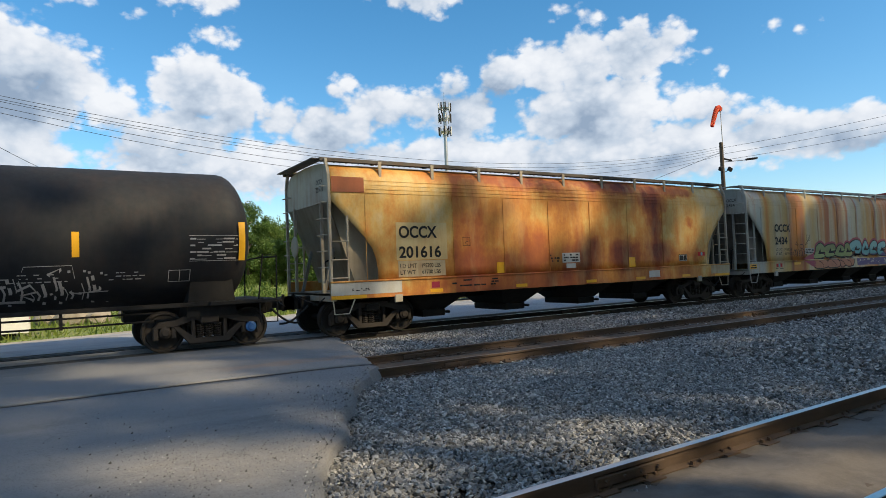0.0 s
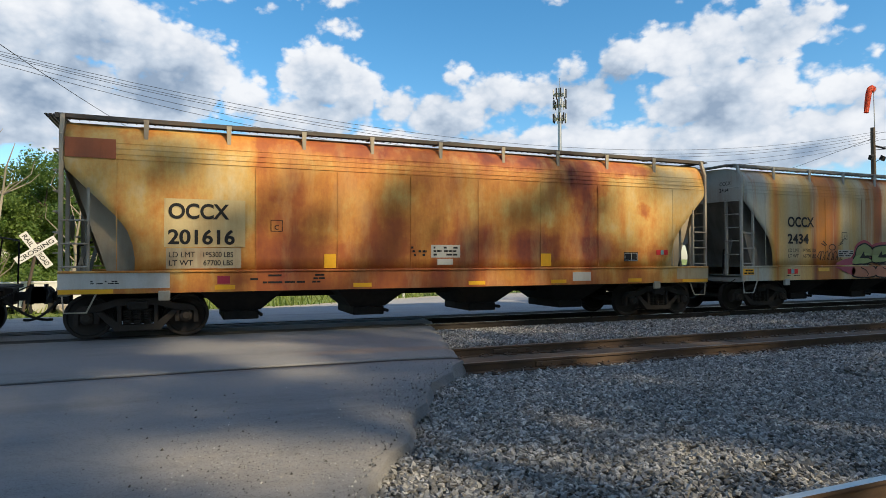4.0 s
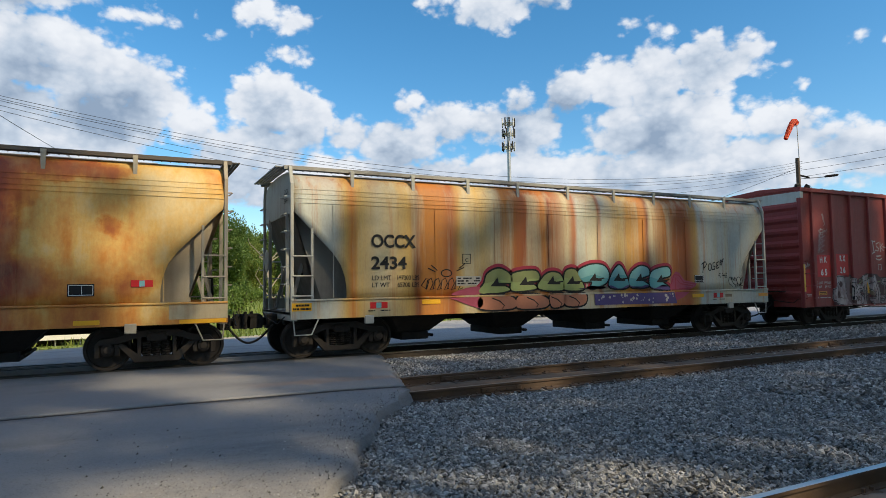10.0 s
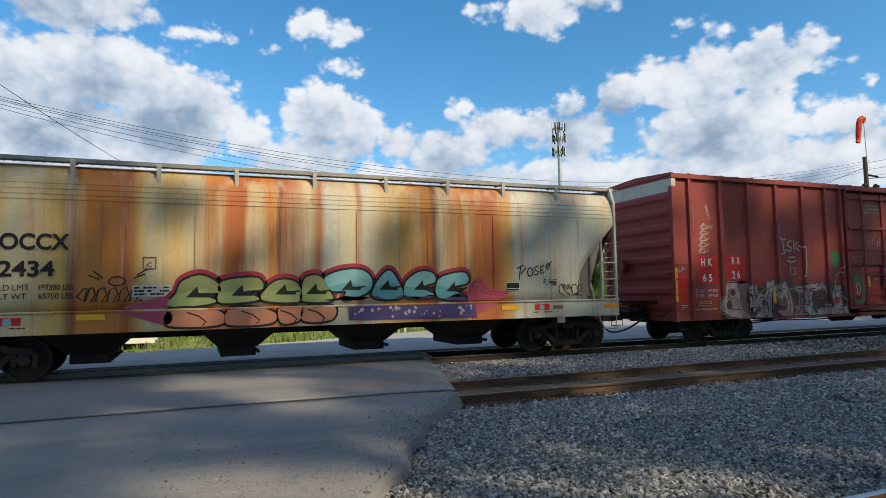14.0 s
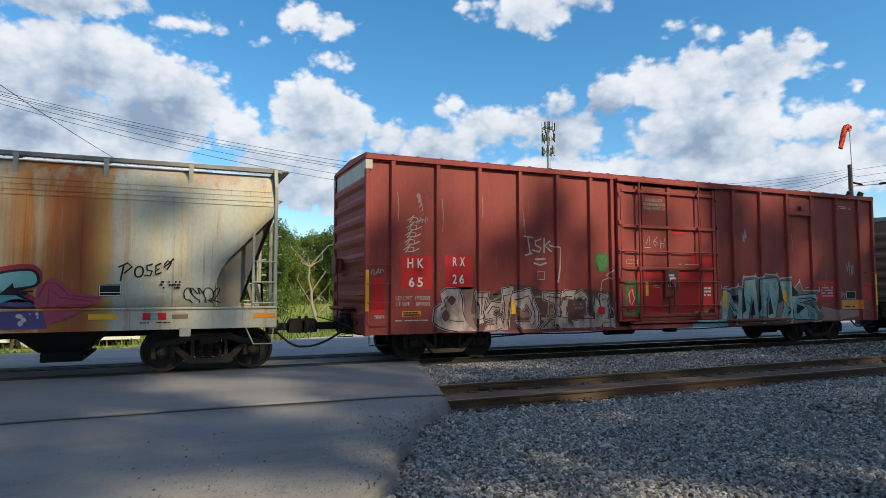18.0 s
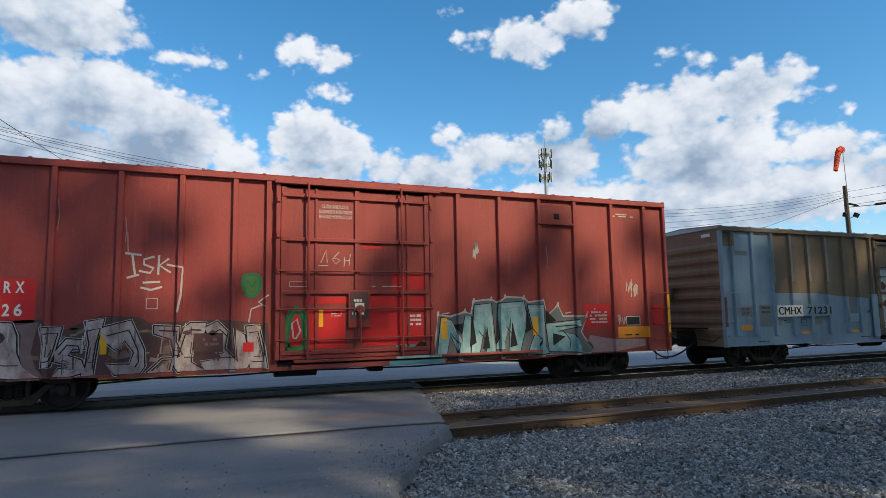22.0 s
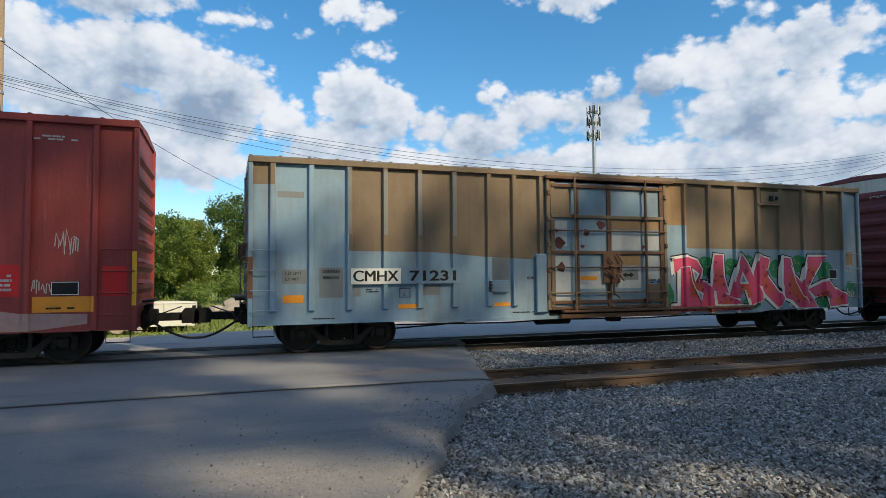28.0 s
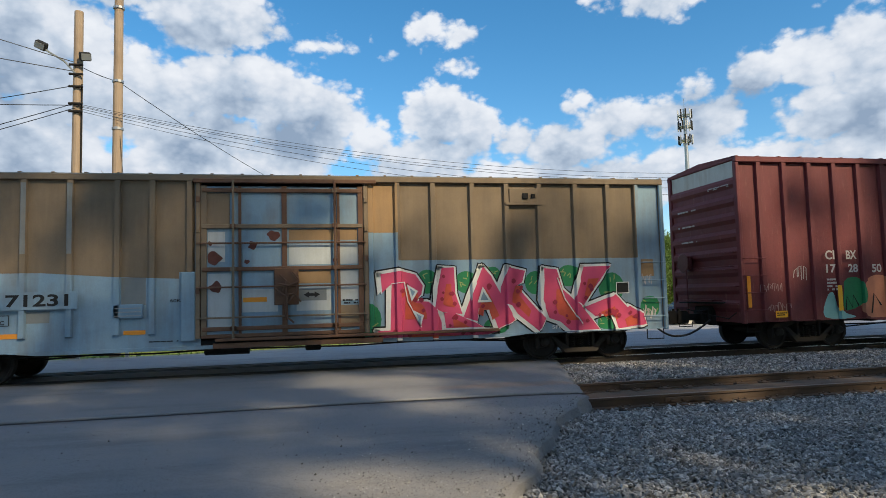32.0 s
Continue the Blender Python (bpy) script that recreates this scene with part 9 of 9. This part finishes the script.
def board_sign():
    """White board with a dark emblem and three lines of small print."""
    sg = tagged(new("sign_board"), "white railway notice board with a black emblem", "sign")
    for x in (-7.35, -5.95):
        part("post", box(x - 0.05, x + 0.05, 0.02, 0.12, -0.1, 1.4), M["dirtywhite"], sg)
    b = part("board", box(-7.75, -5.67, -0.02, 0.02, 0.56, 1.47, 0.004), M["white"], sg)
    part("emblem", prism(((-6.62, 1.20), (-6.40, 1.36), (-6.34, 1.28), (-6.26, 1.38), (-6.16, 1.28), (-5.86, 1.38), (-5.92, 1.30), (-5.84, 1.22), (-6.12, 1.20), (-6.2, 1.27), (-6.34, 1.19), (-6.42, 1.26)), -0.028, -0.021), M["black"], b)
    for k in range(3):
        part("emblem_stripe", box(-7.2 + 0.06 * k, -6.55 + 0.05 * k, -0.028, -0.021, 1.22 + 0.05 * k, 1.24 + 0.05 * k), M["black"], b)
    for k, (z, h) in enumerate(((1.03, 0.09), (0.86, 0.09), (0.66, 0.09))):
        bars(b, -7.5, -5.82, z - 0.02, z + h, 1, M["black"], -0.026, 95 + k)
    sg.matrix_basis = pose(0, 21.15, 0.0)


def bare_trees():
    """Pale bare trunks with vines in front of the woods."""
    for i, (x, y, h, lean) in enumerate(((-8.1, 31.5, 7.5, 0.02), (-7.6, 31.0, 6.5, 0.16), (-6.9, 31.4, 5.0, -0.25), (-9.2, 33.0, 8.0, -0.06), (-4.6, 32.0, 4.2, 0.1), (6.2, 30.0, 3.6, -0.1))):
        rng = np.random.default_rng(60 + i)
        t = tagged(new("bare_tree"), "pale bare leafless tree trunk at the wood's edge", "tree", "bare trees")
        pts = [(lean * k * h / 6 + rng.normal(0, 0.06), rng.normal(0, 0.05), h * k / 6 - 0.2) for k in range(7)]
        bm = bmesh.new()
        for k in range(6):
            tube(pts[k], pts[k + 1], 0.11 * (1 - k / 7), 7, 0.11 * (1 - (k + 1) / 7), bm)
        part("trunk", bm, M["palebark"], t)
        for k in range(9):
            j = int(rng.integers(1, 6))
            a, ln = rng.uniform(0, 6.28), rng.uniform(0.5, 1.4)
            p = Vector(pts[j])
            q = p + Vector((math.cos(a) * ln, math.sin(a) * ln * 0.4, ln * rng.uniform(0.4, 1.2)))
            w = q + Vector((rng.normal(0, 0.3), 0, rng.uniform(0.2, 0.6)))
            part("branch", tube(q, w, 0.016, 5, 0.008, tube(p, q, 0.035, 5, 0.016)), M["palebark"], t)
        t.matrix_basis = pose(x, y, bank_height(x, y))


M["carpaint"] = plain("dark_grey_car_paint", (0.03, 0.032, 0.036), 0.25, 0.3)
M["glass"] = plain("tinted_glass", (0.02, 0.022, 0.025), 0.06)
M["palebark"] = worn("pale_bare_bark", (0.34, 0.29, 0.22), 0.9)
M["guard"] = plain("yellow_guy_guard", (0.78, 0.55, 0.03), 0.5)


def build_lot_things():
    trailer()
    parked_car()
    board_sign()
    # white equipment box and a white signal post
    bx = tagged(new("utility_box"), "white concrete utility box beside the road", "utility box")
    part("base", box(-0.55, 0.55, -0.4, 0.4, 0.0, 0.2, 0.02), M["dirtywhite"], bx)
    part("cabinet", box(-0.48, 0.48, -0.34, 0.34, 0.2, 0.95, 0.03), M["white"], bx)
    part("lid", box(-0.52, 0.52, -0.38, 0.38, 0.95, 1.02, 0.02), M["dirtywhite"], bx)
    bx.matrix_basis = pose(11.6, 26.9, 0.0)
    sp = tagged(new("marker_post"), "white H-shaped steel marker post by the road", "post")
    for x in (-0.16, 0.16):
        part("leg", box(x - 0.045, x + 0.045, -0.045, 0.045, -0.1, 1.0, 0.01), M["white"], sp)
    part("crossbar", box(-0.2, 0.2, -0.05, 0.05, 0.55, 0.66, 0.01), M["white"], sp)
    sp.matrix_basis = pose(8.8, 26.6, 0.0)
    # crossbuck sign, leaning
    cb = tagged(new("crossing_sign"), "leaning white crossbuck sign with black lettering", "road sign")
    part("post", tube((0, 0.06, 0), (0, 0.06, 2.2), 0.045, 8), M["darkpole"], cb)
    for k, a in enumerate((-45, 45)):
        b = part("board", box(-0.61, 0.61, -0.012, 0.012, -0.115, 0.115, 0.004), M["white"], cb, at=pose(0, 0.03 - 0.03 * k, 1.95, 0, -a, 0))
        if k:
            letters(b, "CROSSING", -0.54, 0.54, -0.065, 0.065, -0.016, M["black"])
        else:
            letters(b, "RAIL", -0.54, -0.15, -0.065, 0.065, -0.016, M["black"])
            letters(b, "ROAD", 0.15, 0.54, -0.065, 0.065, -0.016, M["black"])
    cb.matrix_basis = pose(-4.42, 22.4, 0.0, 0, 10, 4)
    # guard rail far along the lot
    gr = tagged(new("guard_rail"), "long steel guard rail along the far lot", "guard rail")
    part("beam", prism_x(((-0.04, 0.42), (0.0, 0.50), (-0.04, 0.56), (0.0, 0.62), (-0.04, 0.70), (-0.08, 0.70), (-0.08, 0.42)), 18, 70), M["steelgrey"], gr)
    for i in range(14):
        part("post", box(18.3 + 3.9 * i, 18.45 + 3.9 * i, -0.02, 0.12, -0.1, 0.68), M["steelgrey"], gr)
    gr.matrix_basis = pose(0, 34, 0.0, 0, 0, 3)


def sag(a, b, drop, n=26):
    a, b = Vector(a), Vector(b)
    return [tuple(a.lerp(b, i / n) - Vector((0, 0, 4 * drop * (i / n) * (1 - i / n)))) for i in range(n + 1)]


def build_poles():
    P1, P2, P3 = (-7.5, 21.3), (-6.35, 21.4), (31.6, 20.8)
    p1 = tagged(new("utility_pole"), "weathered wooden utility pole with two floodlights", "utility pole")
    part("shaft", tube((0, 0, 0), (0, 0, 11.0), 0.17, 14, 0.13), M["pole"], p1)
    part("bracket", chain(((0, -0.1, 8.9), (-0.35, -0.2, 9.3), (-0.85, -0.3, 9.6)), 0.03, 6), M["steelgrey"], p1)
    fl = part("floodlight", box(-0.17, 0.17, -0.1, 0.1, -0.12, 0.12, 0.03), M["under"], p1, at=pose(-0.95, -0.32, 9.72, 30, 25, 0))
    part("lens", box(-0.14, 0.14, -0.112, -0.10, -0.09, 0.09), M["grime"], fl)
    f2 = part("floodlight", box(-0.16, 0.16, -0.1, 0.1, -0.13, 0.13, 0.03), M["under"], p1, at=pose(0.28, -0.25, 9.45, 25, -10, 30))
    part("lens", box(-0.13, 0.13, -0.112, -0.10, -0.10, 0.10), M["grime"], f2)
    for z in (7.7, 7.95, 8.5, 8.9, 9.2):
        part("insulator", tube((-0.2, -0.18, z), (0.2, -0.18, z), 0.04, 8), M["under"], p1)
    part("conduit", tube((0.16, -0.1, 0.2), (0.15, -0.1, 8.6), 0.025, 6), M["under"], p1)
    p1.matrix_basis = pose(*P1, 0)
    p2 = tagged(new("utility_pole"), "tall bare wooden utility pole", "utility pole")
    part("shaft", tube((0, 0, 0), (0, 0, 13.5), 0.17, 14, 0.125), M["pole"], p2)
    for z in (7.2, 8.75, 11.2):
        part("clamp", tube((0, 0, z), (0, 0, z + 0.08), 0.17, 12), M["steelgrey"], p2)
    g = part("guy_wire", tube((0.1, -0.1, 7.0), (0.75, -0.45, 0.0), 0.008, 5), M["wire"], p2)
    part("guy_guard", tube((0.58, -0.36, 1.8), (0.745, -0.447, 0.05), 0.04, 8), M["guard"], g)
    p2.matrix_basis = pose(*P2, 0)
    p3 = tagged(new("utility_pole"), "dark wooden pole with a thin wind sock mast", "utility pole")
    part("shaft", tube((0, 0, 0), (-0.12, 0, 8.1), 0.14, 12, 0.10), M["darkpole"], p3)
    for sx in (-1, 1):
        arm = part("lamp_bracket", tube((-0.1, 0, 6.35), (-0.1 + sx * 0.34, -0.15, 6.55), 0.02, 6), M["under"], p3)
        part("floodlight", box(-0.13, 0.13, -0.08, 0.08, -0.11, 0.11, 0.02), M["under"], arm, at=pose(-0.1 + sx * 0.42, -0.18, 6.58, 25, sx * 15, 0))
    part("mast", tube((0.05, 0, 7.6), (-0.02, 0, 10.1), 0.025, 6, 0.018), M["steelgrey"], p3)
    part("arm", tube((0, 0, 7.2), (0.35, -0.3, 7.05), 0.05, 6), M["under"], p3)
    part("lamp_head", box(1.7, 2.3, -0.14, 0.14, 6.92, 7.02, 0.03), M["under"], p3, at=pose(0, 0, 0, 0, -4, -40))
    part("lamp_arm", tube((0, 0, 7.0), (1.4, -1.1, 7.08), 0.02, 6), M["steelgrey"], p3)
    p3.matrix_basis = pose(*P3, 0)
    runs = []
    for k, (dz, dy, drop) in enumerate(((7.95, -0.18, 2.0), (7.92, -0.12, 2.08), (7.88, -0.16, 2.12), (7.82, -0.18, 2.3), (7.76, -0.1, 2.45))):
        runs.append(((P1[0], P1[1] + dy, dz), (P3[0], P3[1] + dy, 7.9 - 0.12 * k), drop, 0.007))
    far = (54.0, -6.0, 15.0)
    for k in range(3):
        runs.append(((P3[0], P3[1] - 0.1, 7.8 - 0.35 * k), (far[0] + k * 0.6, far[1], far[2] - k * 0.5), 1.0, 0.009))
    runs.append(((P2[0], P2[1], 8.8), (7.0, 62.0, 9.0), 1.2, 0.012))
    runs.append(((P1[0], P1[1], 9.25), (P2[0], P2[1], 8.8), 0.05, 0.012))
    for a, b, drop in (((P1[0] - 0.1, P1[1] - 0.15, 9.3), (-26, 16, 14.5), 0.3), ((P1[0] - 0.1, P1[1] - 0.15, 9.0), (-26, 16.5, 11.5), 0.3), ((P1[0] - 0.1, P1[1] - 0.2, 8.5), (-34, 30, 7.5), 0.4), ((P1[0], P1[1] - 0.2, 7.95), (-34, 30, 4.6), 0.6), ((P1[0], P1[1] - 0.2, 7.8), (-34, 30, 4.3), 0.6), ((P1[0], P1[1], 7.95), (-34, 24, 10.0), 0.5)):
        runs.append((a, b, drop, 0.013))
    runs.append(((60, 70, 9), (P3[0], P3[1], 7.6), 0.6, 0.012))
    for a, b, drop, r in runs:
        tagged(part("cable", chain(sag(a, b, drop), r, 5), M["wire"]), "black overhead cable strung between poles", "cable", "overhead cables")


def build_mast():
    m = tagged(new("cell_tower"), "slim grey cell tower with three antenna platforms", "tower")
    part("pole", tube((0, 0, -1), (0, 0, 42.2), 0.62, 14, 0.36), M["steelgrey"], m)
    for z in (40.6, 38.0, 34.8):
        ring = chain([(1.4 * math.cos(t), 1.4 * math.sin(t), z) for t in (2 * math.pi * i / 12 for i in range(13))], 0.14, 5)
        for i in range(6):
            t = math.pi * i / 3
            tube((0.3 * math.cos(t), 0.3 * math.sin(t), z), (1.4 * math.cos(t), 1.4 * math.sin(t), z), 0.09, 5, bm=ring)
        pl = part("platform", ring, M["steelgrey"], m)
        for i in range(9):
            t = 2 * math.pi * i / 9 + z
            x, y = 1.5 * math.cos(t), 1.5 * math.sin(t)
            part("antenna", box(x - 0.14, x + 0.14, y - 0.1, y + 0.1, z - 0.8, z + 1.3, 0.03), M["under" if i % 3 else "steelgrey"], pl)
    part("lightning_rod", tube((0, 0, 42), (0, 0, 44.6), 0.06, 5), M["steelgrey"], m)
    m.matrix_basis = pose(81.7, 125.8, 0)


def build_windsock():
    root = tagged(new("windsock"), "faded orange-red cloth windsock", "windsock")
    bm = bmesh.new()
    n = 12
    path = ((0.12, 0.02, 0.16), (-0.02, 0.04, 0.165), (-0.14, -0.06, 0.16), (-0.19, -0.25, 0.155), (-0.21, -0.6, 0.15), (-0.215, -0.95, 0.135), (-0.22, -1.25, 0.12))
    rings = []
    for k, (x, z, r) in enumerate(path):
        q = path[min(k + 1, len(path) - 1)]
        p = path[max(k - 1, 0)]
        d = Vector((q[0] - p[0], 0, q[1] - p[1])).normalized()
        e = Vector((-d.z, 0, d.x))
        rings.append([bm.verts.new((x + e.x * r * math.cos(t), r * math.sin(t) * 0.8, z + e.z * r * math.cos(t))) for t in (2 * math.pi * i / n for i in range(n))])
    for u, v in zip(rings, rings[1:]):
        for j in range(n):
            bm.faces.new((u[j], u[(j + 1) % n], v[(j + 1) % n], v[j])).smooth = True
    bmesh.ops.solidify(bm, geom=bm.faces[:], thickness=0.012)
    part("sleeve", bm, M["sock"], root)
    part("hoop", chain([(0.13, 0.13 * math.sin(t), 0.02 + 0.165 * math.cos(t)) for t in (2 * math.pi * i / 16 for i in range(17))], 0.014, 5), M["steelgrey"], root)
    root.matrix_basis = pose(31.45, 20.8, 10.0)
    return root


build_bank()
build_shoulder()
build_trees()
build_rocks()
build_lot_things()
bare_trees()
build_poles()
build_mast()
SOCK = build_windsock()
build_track_dirt()
build_ballast()
build_debris()


def motions():
    ts = [t for t, s in ROLL]
    ss = [s for t, s in ROLL]
    for car, x in CARS:
        walk(car, [(t, pose(x + s, YT, 0)) for t, s in ROLL])
    swing = ((0, 24), (1, 26), (3, 16), (6, 4), (7, 6), (8, 20), (8.5, 34), (9, 40), (9.5, 34), (10, 32), (11, 24), (12, 18), (13, 5), (14, 8), (15, 14), (17.5, 24), (18.5, 4), (19, -14), (20, -22), (21, -6), (22, 16), (23, 2), (24, 4), (25, 12), (28, 8), (32, 12))
    walk(SOCK, [(t, pose(31.45, 20.8, 10.0, 0, a, 0)) for t, a in swing])
    fine = [i * 0.25 for i in range(129)]
    for w, x in WHEELSETS:
        walk(w, [(t, pose(x, 0, RW, 0, math.degrees(float(np.interp(t, ts, ss)) / RW), 0)) for t in fine])


motions()
